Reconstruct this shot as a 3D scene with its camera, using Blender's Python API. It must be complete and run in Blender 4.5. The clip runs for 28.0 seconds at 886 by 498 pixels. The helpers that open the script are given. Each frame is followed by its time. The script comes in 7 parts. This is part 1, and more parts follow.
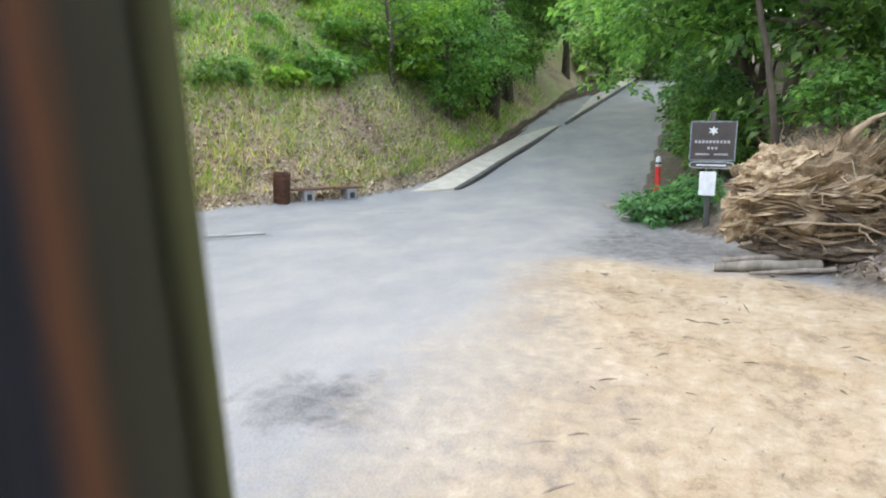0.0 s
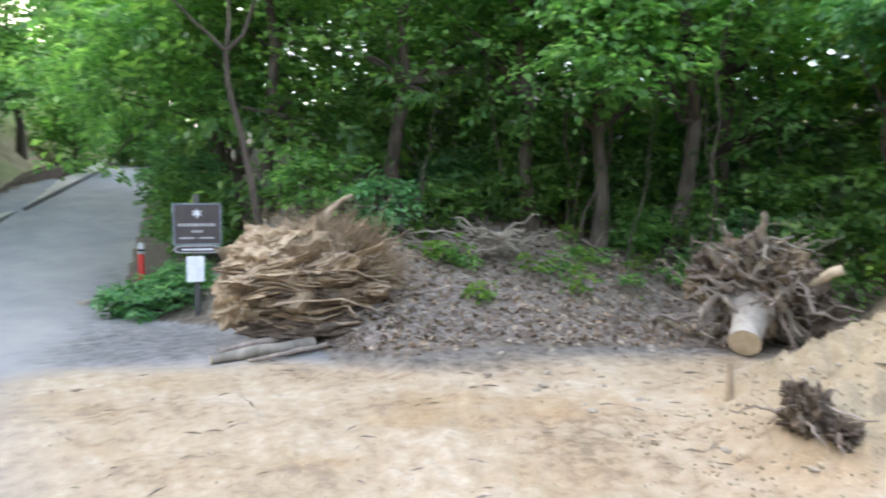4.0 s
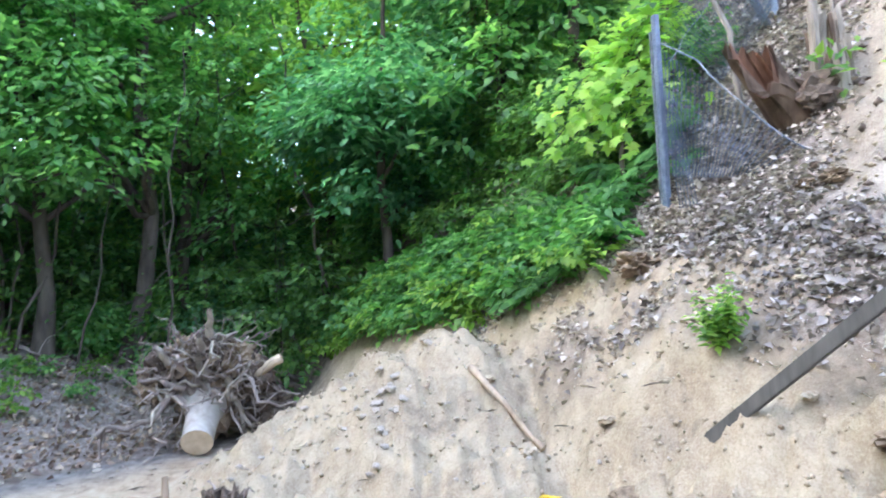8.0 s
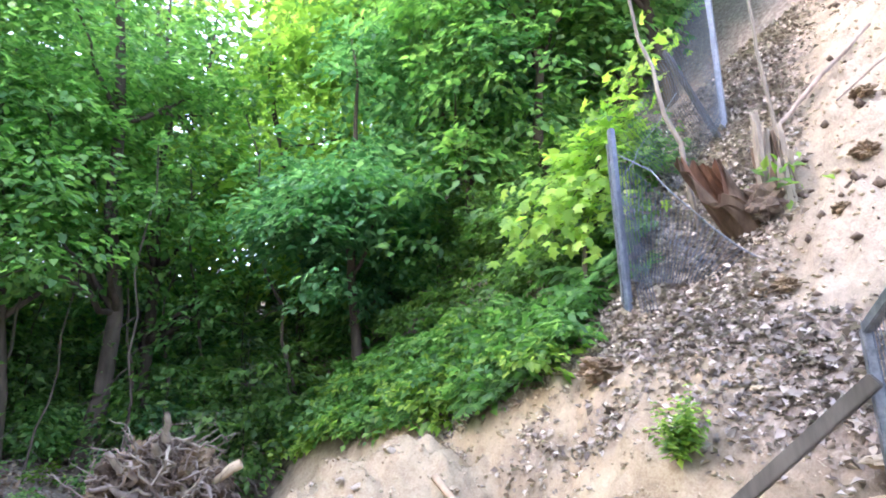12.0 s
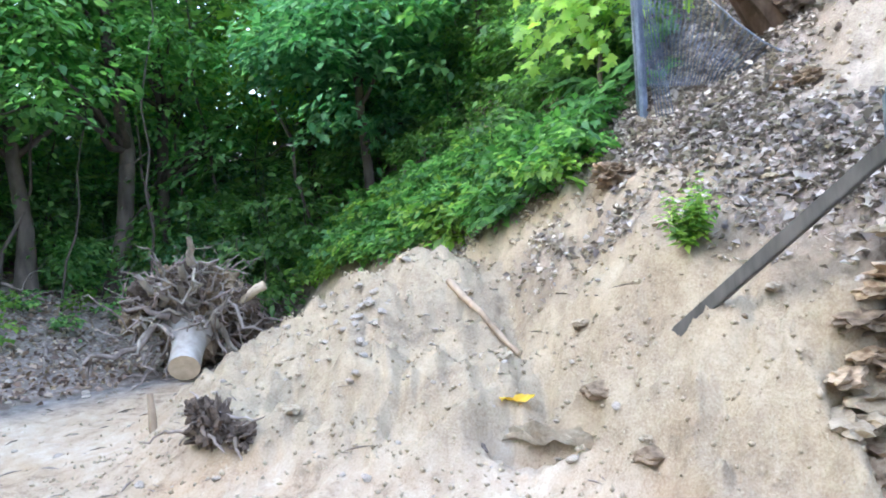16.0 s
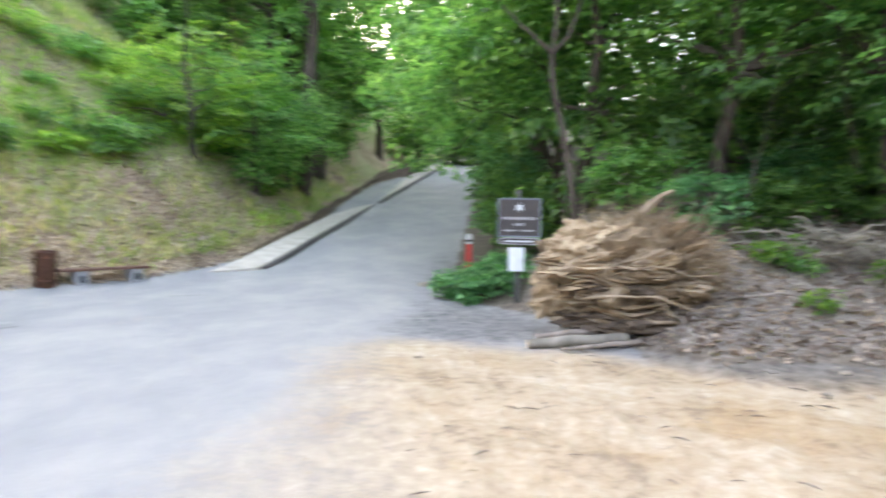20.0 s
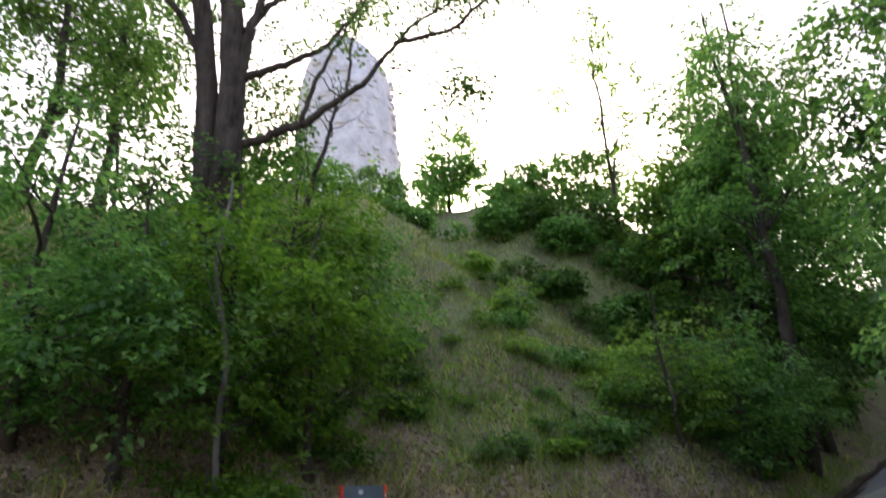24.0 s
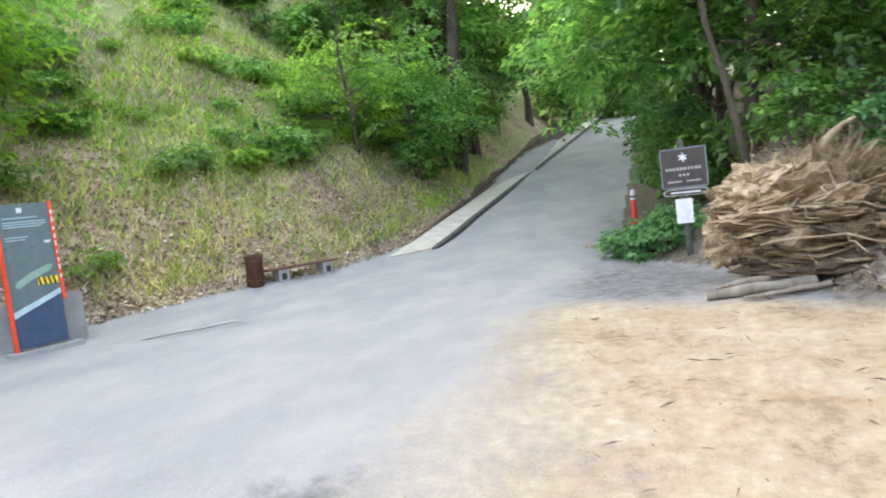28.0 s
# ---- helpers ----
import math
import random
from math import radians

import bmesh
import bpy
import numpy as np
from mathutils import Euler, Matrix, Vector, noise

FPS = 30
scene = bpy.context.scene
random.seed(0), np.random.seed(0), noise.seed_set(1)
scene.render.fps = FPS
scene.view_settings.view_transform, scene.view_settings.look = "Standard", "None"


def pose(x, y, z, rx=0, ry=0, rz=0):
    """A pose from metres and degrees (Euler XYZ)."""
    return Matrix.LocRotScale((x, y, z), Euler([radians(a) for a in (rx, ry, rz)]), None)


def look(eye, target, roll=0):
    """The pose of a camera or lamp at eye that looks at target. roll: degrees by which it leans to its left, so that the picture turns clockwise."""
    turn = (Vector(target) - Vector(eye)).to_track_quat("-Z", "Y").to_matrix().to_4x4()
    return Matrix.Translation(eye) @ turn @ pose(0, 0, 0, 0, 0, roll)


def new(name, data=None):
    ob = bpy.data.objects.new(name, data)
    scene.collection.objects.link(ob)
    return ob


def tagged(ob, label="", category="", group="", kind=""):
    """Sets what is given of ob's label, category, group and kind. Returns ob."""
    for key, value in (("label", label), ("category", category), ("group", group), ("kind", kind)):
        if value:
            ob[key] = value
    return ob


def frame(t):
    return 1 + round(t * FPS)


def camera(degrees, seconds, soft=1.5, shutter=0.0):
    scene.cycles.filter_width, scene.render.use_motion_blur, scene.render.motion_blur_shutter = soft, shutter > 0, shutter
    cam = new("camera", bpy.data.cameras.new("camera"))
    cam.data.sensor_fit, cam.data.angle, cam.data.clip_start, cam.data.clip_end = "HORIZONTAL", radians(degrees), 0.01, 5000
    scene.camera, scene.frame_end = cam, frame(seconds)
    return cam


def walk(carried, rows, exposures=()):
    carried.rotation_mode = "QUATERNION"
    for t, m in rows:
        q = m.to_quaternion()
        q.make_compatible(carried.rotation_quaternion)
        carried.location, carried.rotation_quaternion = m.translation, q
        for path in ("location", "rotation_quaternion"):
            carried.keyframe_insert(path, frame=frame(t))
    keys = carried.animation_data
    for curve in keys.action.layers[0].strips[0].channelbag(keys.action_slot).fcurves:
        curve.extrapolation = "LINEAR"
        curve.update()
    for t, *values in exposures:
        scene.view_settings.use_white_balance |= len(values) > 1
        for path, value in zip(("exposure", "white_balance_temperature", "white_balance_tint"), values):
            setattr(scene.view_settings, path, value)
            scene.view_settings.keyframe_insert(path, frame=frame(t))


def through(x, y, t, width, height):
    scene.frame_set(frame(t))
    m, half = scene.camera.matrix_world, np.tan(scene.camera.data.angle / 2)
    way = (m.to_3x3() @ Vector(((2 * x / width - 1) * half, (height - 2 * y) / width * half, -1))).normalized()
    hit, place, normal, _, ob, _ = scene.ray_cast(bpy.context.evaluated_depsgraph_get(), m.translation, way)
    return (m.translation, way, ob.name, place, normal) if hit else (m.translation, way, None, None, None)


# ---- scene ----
cam = camera(68.367, 28.0, soft=1.85, shutter=0.6)
PATH = [  # seconds, eye, heading, tilt, lean
    (0, -0.165, -0.575, 1.578, -17.43, -9.5, 0.43),
    (0.5, -0.171, -0.449, 1.555, -16.44, -7.57, -1.17),
    (1, -0.188, -0.315, 1.53, -13, -7.82, -2.19),
    (1.5, -0.165, -0.108, 1.511, -7.29, -5.11, 2.16),
    (2, -0.133, 0.104, 1.503, 3.36, -4.7, 4.34),
    (2.5, -0.118, 0.234, 1.499, 8.04, -1.02, 4.22),
    (4.5, -0.023, 0.334, 1.515, 32.88, -2.2, -2.11),
    (5, 0.05, 0.302, 1.545, 41.21, -0.61, -2.75),
    (5.5, 0.129, 0.263, 1.569, 49.88, 2.49, -1.87),
    (6, 0.19, 0.215, 1.584, 57.8, 2.14, -3.37),
    (6.5, 0.222, 0.161, 1.591, 64.29, 3.03, -3.36),
    (7, 0.236, 0.124, 1.6, 67.6, 3.38, -1.26),
    (7.5, 0.252, 0.099, 1.623, 68.29, 3.05, -2.55),
    (8, 0.284, 0.079, 1.651, 68.29, 3.85, -3.77),
    (8.5, 0.306, 0.053, 1.675, 72, 5.39, -5.44),
    (9, 0.289, 0.025, 1.696, 73.56, 5.78, -3.06),
    (9.5, 0.27, 0.004, 1.713, 72.92, 7.28, -4.55),
    (10, 0.272, -0.005, 1.723, 73.41, 7.06, -4.08),
    (10.5, 0.285, -0.011, 1.719, 72.65, 8.24, -3.81),
    (11, 0.287, -0.018, 1.726, 72.95, 8.15, -3.21),
    (11.5, 0.281, -0.014, 1.762, 72.24, 10.33, -4.36),
    (13.5, 0.263, -0.039, 1.688, 69.14, 13.54, -1.97),
    (14, 0.269, -0.011, 1.674, 68.87, 10.92, -2.63),
    (14.5, 0.293, 0.009, 1.64, 70.1, 7.96, -1.84),
    (15, 0.318, 0.017, 1.584, 71.35, 2.37, -2.31),
    (15.5, 0.326, 0.012, 1.514, 70.45, -1.67, -2.54),
    (16, 0.314, 0.011, 1.453, 68.93, -1.53, -5.06),
    (16.5, 0.263, 0.039, 1.415, 68.18, 0.51, -2.15),
    (17, 0.191, 0.089, 1.398, 59.34, -1.55, -1.89),
    (17.5, 0.134, 0.154, 1.396, 51.61, -2.67, -1.05),
    (18, 0.076, 0.203, 1.406, 43.96, -1.7, -0.05),
    (18.5, 0.019, 0.237, 1.415, 37.41, -2.35, -0.66),
    (19, -0.029, 0.283, 1.421, 28.29, -1.84, -0.05),
    (19.5, -0.083, 0.291, 1.444, 13.02, -2.16, 1.59),
    (20, -0.151, 0.23, 1.479, -1.64, -2.28, 0.98),
    (20.5, -0.167, 0.159, 1.53, -15.89, -4.64, -1.6),
    (21, -0.144, 0.142, 1.592, -29.83, -4.4, -2.45),
    (21.5, -0.299, 0.139, 1.655, -35.82, 1.3, -2.04),
    (23.5, -0.232, -0.003, 1.663, -39.12, 18.61, -2.14),
    (24, -0.174, -0.071, 1.737, -41.05, 22.12, -2.3),
    (24.5, -0.121, -0.11, 1.809, -40.92, 25.56, -2.26),
    (25, -0.113, -0.105, 1.862, -42.26, 25.27, -0.84),
    (25.5, -0.129, -0.085, 1.857, -41.82, 26.06, -0.81),
    (26, -0.138, -0.059, 1.779, -36.79, 19.57, -0.46),
    (26.5, -0.198, -0.012, 1.684, -29.6, 8.42, -1.45),
    (26.8, -0.246, 0.006, 1.65, -26.88, 5.16, -0.18),
    (27, -0.264, 0.012, 1.634, -24.46, 3.72, -1.82),
    (27.5, -0.236, -0.016, 1.595, -18.31, -3.22, -4.45),
    (28, -0.145, -0.145, 1.57, -16.01, -4.46, -6.81),
]

EXPOSURE = [  # seconds, stops, kelvin, tint
    (0, 2.02, 6550, 13), (2.5, 2.0, 6400, 13), (4.5, 2.1, 5800, 15), (6, 2.24, 5300, 16), (10, 2.27, 5100, 17), (13.5, 2.45, 5750, 29), (14.6, 2.3, 5450, 22), (16, 2.22, 5150, 15), (18.5, 2.16, 5250, 15), (20, 2.2, 6200, 16), (21.5, 2.18, 6750, 20),
    (23.5, 1.1, 6200, 26), (24.0, 0.1, 6000, 27), (24.5, -0.95, 5850, 24), (25, -1.65, 5850, 17), (26, -1.95, 5850, 20), (26.5, -0.12, 5800, 36), (26.8, 0.95, 5900, 45), (27.2, 1.7, 6150, 28), (27.6, 2.1, 6500, 13), (28, 2.1, 6500, 13)]
rows = []
for t, px, py, pz, heading, tilt, lean in PATH:
    a, e = radians(heading), radians(tilt)
    eye = Vector((px, py, pz))
    rows.append((t, look(eye, eye + Vector((math.sin(a) * math.cos(e), math.cos(a) * math.cos(e), math.sin(e))), lean)))
walk(cam, rows, exposures=EXPOSURE)

# ---- light: evening sky, low sun behind the wooded hill ----
SUN_AZ, SUN_EL = -40.0, 15.5
world = bpy.data.worlds.new("evening_sky")
scene.world = world
world.use_nodes = True
wn = world.node_tree.nodes
sky = wn.new("ShaderNodeTexSky")
sky.sky_type = 'NISHITA'
sky.sun_disc = False
sky.sun_elevation, sky.sun_rotation = radians(SUN_EL), radians(SUN_AZ)
sky.air_density, sky.dust_density, sky.ozone_density = 1.0, 9.0, 1.0
veil = wn.new("ShaderNodeMix")  # thin high cloud over the clear sky
veil.data_type, veil.blend_type = 'RGBA', 'ADD'
veil.inputs[0].default_value = 1.0
veil.inputs[7].default_value = (3.2, 3.2, 3.2, 1)
bright = wn.new("ShaderNodeMix")
bright.data_type, bright.blend_type = 'RGBA', 'MULTIPLY'
bright.inputs[0].default_value = 1.0
bright.inputs[7].default_value = (3.5, 3.5, 3.5, 1)
world.node_tree.links.new(sky.outputs[0], bright.inputs[6])
world.node_tree.links.new(bright.outputs[2], veil.inputs[6])
world.node_tree.links.new(veil.outputs[2], wn["Background"].inputs[0])
wn["Background"].inputs[1].default_value = 0.12
sun_data = bpy.data.lights.new("sun", 'SUN')
sun_data.energy, sun_data.angle, sun_data.color = 3.6, radians(0.6), (1.0, 0.86, 0.66)
sun = new("sun", sun_data)
sa, se = radians(SUN_AZ), radians(SUN_EL)
sun.matrix_world = look(Vector((math.sin(sa) * math.cos(se), math.cos(sa) * math.cos(se), math.sin(se))) * 80, (0, 0, 0))


# ---- materials ----
class Nodes:
    """Short way to write a node material."""

    def __init__(self, name):
        self.mat = bpy.data.materials.new(name)
        self.mat.use_nodes = True
        self.tree = self.mat.node_tree
        self.bsdf = self.tree.nodes["Principled BSDF"]
        self.out = self.tree.nodes["Material Output"]

    def add(self, kind):
        return self.tree.nodes.new(kind)

    def link(self, a, b):
        self.tree.links.new(a, b)

    def coords(self):
        return self.add("ShaderNodeTexCoord").outputs["Object"]

    def noise(self, scale, detail=6.0, rough=0.6, vec=None, distort=0.0):
        n = self.add("ShaderNodeTexNoise")
        n.inputs["Scale"].default_value = scale
        n.inputs["Detail"].default_value = detail
        n.inputs["Roughness"].default_value = rough
        n.inputs["Distortion"].default_value = distort
        self.link(vec if vec is not None else self.coords(), n.inputs["Vector"])
        return n.outputs["Fac"]

    def ramp(self, fac, stops):
        n = self.add("ShaderNodeValToRGB")
        el = n.color_ramp.elements
        while len(el) < len(stops):
            el.new(0.5)
        for e, (p, c) in zip(el, stops):
            e.position = p
            e.color = (*c, 1) if len(c) == 3 else c
        self.link(fac, n.inputs[0])
        return n.outputs[0]

    def mix(self, fac, a, b, mode='MIX'):
        n = self.add("ShaderNodeMix")
        n.data_type, n.blend_type = 'RGBA', mode
        for sock, v in ((n.inputs[0], fac), (n.inputs[6], a), (n.inputs[7], b)):
            if isinstance(v, (int, float)):
                sock.default_value = v
            elif isinstance(v, tuple):
                sock.default_value = (*v, 1)
            else:
                self.link(v, sock)
        return n.outputs[2]

    def math(self, op, a, b=0.0):
        n = self.add("ShaderNodeMath")
        n.operation = op
        for sock, v in ((n.inputs[0], a), (n.inputs[1], b)):
            if isinstance(v, (int, float)):
                sock.default_value = v
            else:
                self.link(v, sock)
        return n.outputs[0]

    def attr(self, name):
        n = self.add("ShaderNodeAttribute")
        n.attribute_name = name
        return n.outputs["Fac"]

    def bump(self, height, strength=0.3, distance=0.02, normal=None):
        n = self.add("ShaderNodeBump")
        n.inputs["Strength"].default_value = strength
        n.inputs["Distance"].default_value = distance
        self.link(height, n.inputs["Height"])
        if normal is not None:
            self.link(normal, n.inputs["Normal"])
        self.link(n.outputs[0], self.bsdf.inputs["Normal"])
        return n.outputs[0]

    def done(self, color=None, rough=0.8, metal=0.0, spec=0.3):
        b = self.bsdf
        if color is not None:
            if isinstance(color, tuple):
                b.inputs["Base Color"].default_value = (*color, 1)
            else:
                self.link(color, b.inputs["Base Color"])
        if isinstance(rough, (int, float)):
            b.inputs["Roughness"].default_value = rough
        else:
            self.link(rough, b.inputs["Roughness"])
        b.inputs["Metallic"].default_value = metal
        b.inputs["Specular IOR Level"].default_value = spec
        return self.mat


def worn(name, dark, light, scale=8.0, rough=0.75, metal=0.0, bump=0.25, dist=0.004, spec=0.3, fine=60.0):
    """A surface with coarse blotches and fine grain between two colours."""
    n = Nodes(name)
    a, b = n.noise(scale), n.noise(fine, 4.0)
    f = n.math('ADD', n.math('MULTIPLY', a, 0.65), n.math('MULTIPLY', b, 0.35))
    col = n.ramp(f, [(0.36, dark), (0.64, light)])
    n.bump(f, bump, dist)
    return n.done(col, rough, metal, spec)


def grain(name, dark, light, stretch=(1, 1, 12), scale=6.0, rough=0.85, bump=0.5, dist=0.006):
    """Wood or bark: noise drawn out along one axis."""
    n = Nodes(name)
    m = n.add("ShaderNodeMapping")
    m.inputs["Scale"].default_value = (stretch[0] and scale * 12 / stretch[0], scale * 12 / stretch[1], scale * 12 / stretch[2])
    n.link(n.coords(), m.inputs[0])
    a = n.noise(1.0, 6.0, 0.65, m.outputs[0], 0.4)
    b = n.noise(2.5, 3.0)
    f = n.math('ADD', n.math('MULTIPLY', a, 0.7), n.math('MULTIPLY', b, 0.3))
    n.bump(f, bump, dist)
    return n.done(n.ramp(f, [(0.34, dark), (0.66, light)]), rough, 0.0, 0.2)


def leafy(name, dark, mid, light, through=0.45, rough=0.5):
    """Leaves: each island its own green, light passing through the blade."""
    n = Nodes(name)
    g = n.add("ShaderNodeNewGeometry")
    col = n.ramp(g.outputs["Random Per Island"], [(0.0, dark), (0.5, mid), (1.0, light)])
    big = n.ramp(n.noise(0.6, 3.0), [(0.35, (0.75, 0.75, 0.75)), (0.65, (1.2, 1.15, 1.0))])
    col = n.mix(1.0, col, big, 'MULTIPLY')
    n.done(col, rough, 0.0, 0.5)
    tr = n.add("ShaderNodeBsdfTranslucent")
    n.link(n.mix(1.0, col, (2.1, 2.2, 1.3), 'MULTIPLY'), tr.inputs[0])
    ms = n.add("ShaderNodeMixShader")
    ms.inputs[0].default_value = through
    n.link(n.bsdf.outputs[0], ms.inputs[1])
    n.link(tr.outputs[0], ms.inputs[2])
    n.link(ms.outputs[0], n.out.inputs[0])
    return n.mat


def weight_of(n, name, c):
    """An attribute with a ragged edge."""
    w = n.math('ADD', n.attr(name), n.math('MULTIPLY', n.math('SUBTRACT', n.noise(2.5, 6, 0.7, c, 0.8), 0.5), 1.6))
    m = n.add("ShaderNodeMapRange")
    m.inputs[1].default_value, m.inputs[2].default_value = 0.25, 0.8
    n.link(w, m.inputs[0])
    return m.outputs[0]


def ground_material():
    """One sheet: forest soil, sand, dusty asphalt, leaf litter and grass by weights."""
    n = Nodes("ground")
    c = n.coords()
    coarse, mid, fine = n.noise(0.9, 6, 0.65, c), n.noise(7, 6, 0.65, c), n.noise(70, 4, 0.7, c)
    soil = n.ramp(mid, [(0.3, (0.062, 0.050, 0.038)), (0.7, (0.20, 0.165, 0.128))])
    sand = n.ramp(n.math('ADD', n.math('MULTIPLY', coarse, 0.5), n.math('MULTIPLY', mid, 0.5)),
                  [(0.39, (0.19, 0.132, 0.075)), (0.47, (0.34, 0.262, 0.172)), (0.55, (0.405, 0.335, 0.24)), (0.63, (0.485, 0.425, 0.335))])
    dug = n.ramp(n.math('ADD', n.math('MULTIPLY', n.noise(2.3, 7, 0.7, c, 0.6), 0.6), n.math('MULTIPLY', n.noise(9, 5, 0.7, c, 1.0), 0.4)),
                 [(0.34, (0.10, 0.070, 0.038)), (0.43, (0.222, 0.168, 0.096)), (0.56, (0.330, 0.266, 0.160)), (0.7, (0.415, 0.352, 0.235))])
    sand = n.mix(1.0, sand, n.ramp(n.noise(0.62, 5, 0.62, c, 0.7), [(0.38, (1.06, 1.05, 1.04)), (0.52, (1.0, 0.97, 0.92)), (0.66, (0.84, 0.70, 0.50))]), 'MULTIPLY')
    sand = n.mix(n.attr("dug"), sand, dug)
    slid = n.ramp(n.math('ADD', n.math('MULTIPLY', n.noise(3.1, 7, 0.72, c, 0.5), 0.55), n.math('MULTIPLY', n.noise(17, 5, 0.7, c, 0.8), 0.45)),
                  [(0.36, (0.085, 0.068, 0.048)), (0.45, (0.198, 0.167, 0.125)), (0.56, (0.298, 0.258, 0.195)), (0.68, (0.38, 0.335, 0.255))])
    sand = n.mix(n.attr("slide"), sand, slid)
    sand = n.mix(0.30, sand, n.ramp(fine, [(0.3, (0.18, 0.135, 0.09)), (0.7, (0.56, 0.48, 0.37))]))
    stretch = n.add("ShaderNodeMapping")
    stretch.inputs["Rotation"].default_value = (0, 0, radians(60))
    stretch.inputs["Scale"].default_value = (0.7, 0.45, 1)
    n.link(c, stretch.inputs[0])
    dust = n.noise(1.0, 9, 0.68, stretch.outputs[0], 0.1)
    asph = n.ramp(dust, [(0.28, (0.225, 0.222, 0.222)), (0.45, (0.275, 0.270, 0.264)), (0.62, (0.345, 0.330, 0.306)), (0.75, (0.385, 0.360, 0.318))])
    swept = n.ramp(n.noise(5, 6, 0.7, c, 0.5), [(0.35, (0.07, 0.07, 0.07)), (0.65, (0.23, 0.222, 0.21))])
    asph = n.mix(weight_of(n, "swept", c), asph, swept)
    asph = n.mix(0.22, asph, n.ramp(fine, [(0.35, (0.10, 0.10, 0.105)), (0.7, (0.46, 0.45, 0.44))]))
    litter = n.ramp(n.noise(16, 5, 0.75, c), [(0.32, (0.075, 0.058, 0.047)), (0.5, (0.20, 0.165, 0.135)), (0.68, (0.37, 0.33, 0.285))])
    straw = n.ramp(n.noise(13, 6, 0.75, c), [(0.32, (0.11, 0.08, 0.055)), (0.5, (0.31, 0.24, 0.165)), (0.68, (0.52, 0.43, 0.32))])
    straw = n.mix(1.0, straw, n.ramp(n.noise(0.55, 6, 0.7, c, 0.6), [(0.36, (0.66, 0.61, 0.57)), (0.50, (1.05, 1.02, 0.96)), (0.66, (1.28, 1.24, 1.14))]), 'MULTIPLY')
    litter = n.mix(n.attr("bank"), litter, straw)
    grass = n.ramp(n.math('ADD', n.math('MULTIPLY', mid, 0.6), n.math('MULTIPLY', fine, 0.4)),
                   [(0.33, (0.09, 0.115, 0.035)), (0.48, (0.22, 0.245, 0.095)), (0.62, (0.40, 0.36, 0.22))])
    jitter = n.math('MULTIPLY', n.math('SUBTRACT', n.math('ADD', n.math('MULTIPLY', coarse, 0.5), n.math('MULTIPLY', mid, 0.5)), 0.5), 1.5)

    def weight(name, soft=0.16):
        w = n.math('ADD', n.attr(name), jitter)
        m = n.add("ShaderNodeMapRange")
        m.inputs[1].default_value, m.inputs[2].default_value = 0.5 - soft, 0.5 + soft
        n.link(w, m.inputs[0])
        return m.outputs[0]

    col = n.mix(weight("litter"), soil, litter)
    col = n.mix(weight("grass", 0.25), col, grass)
    col = n.mix(weight("asphalt", 0.3), col, asph)
    col = n.mix(weight("sand", 0.42), col, sand)
    h = n.math('ADD', n.math('MULTIPLY', mid, 0.7), n.math('MULTIPLY', fine, 0.3))
    n.bump(h, 0.6, 0.05)
    return n.done(col, 0.92, 0.0, 0.15)


M_GROUND = ground_material()
M_LEAF_A = leafy("leaf_hazel", (0.052, 0.135, 0.040), (0.118, 0.255, 0.075), (0.225, 0.385, 0.125), 0.52)
M_LEAF_B = leafy("leaf_maple", (0.06, 0.14, 0.018), (0.11, 0.22, 0.028), (0.19, 0.305, 0.045), 0.5)
M_LEAF_C = leafy("leaf_oak", (0.036, 0.09, 0.024), (0.078, 0.165, 0.042), (0.15, 0.255, 0.065), 0.5)
M_LEAF_D = leafy("leaf_blue_green", (0.05, 0.14, 0.064), (0.11, 0.26, 0.118), (0.20, 0.37, 0.185), 0.48)
# lighter yellow-green: sky light on the back crowns is put into this colour
M_LEAF_E = leafy("leaf_sunny_crown", (0.07, 0.15, 0.025), (0.16, 0.28, 0.05), (0.29, 0.42, 0.09), 0.55)
M_FERN = leafy("fern_green", (0.045, 0.125, 0.028), (0.085, 0.21, 0.05), (0.15, 0.30, 0.08), 0.45)
M_GRASS = leafy("grass_blades", (0.14, 0.24, 0.045), (0.32, 0.37, 0.12), (0.58, 0.51, 0.32), 0.5)
M_LITTER = leafy("dry_leaves", (0.080, 0.064, 0.056), (0.235, 0.203, 0.186), (0.47, 0.43, 0.41), 0.12, 0.7)
M_LITTER_PINK = leafy("pinkish_dry_leaves", (0.12, 0.08, 0.06), (0.36, 0.28, 0.22), (0.70, 0.60, 0.51), 0.12, 0.7)
M_LITTER_DARK = leafy("dark_brown_leaves", (0.08, 0.05, 0.036), (0.19, 0.137, 0.105), (0.42, 0.34, 0.275), 0.1, 0.7)
M_BARK = grain("bark", (0.030, 0.024, 0.018), (0.13, 0.105, 0.08), (3, 3, 14), 1.2, 0.9, 0.8, 0.015)
M_BARK_PALE = grain("bark_pale", (0.11, 0.095, 0.075), (0.30, 0.27, 0.22), (3, 3, 14), 1.2, 0.9, 0.6, 0.01)
M_ROOT = grain("root_wood", (0.16, 0.115, 0.07), (0.46, 0.36, 0.25), (4, 4, 14), 2.0, 0.85, 0.6, 0.01)
M_ROOT_GREY = grain("root_grey", (0.12, 0.095, 0.075), (0.36, 0.30, 0.25), (4, 4, 14), 2.0, 0.85, 0.6, 0.01)
M_SOILBALL = worn("packed_soil", (0.085, 0.06, 0.038), (0.33, 0.25, 0.16), 5.0, 0.95, 0, 0.8, 0.05, 0.1, 30)
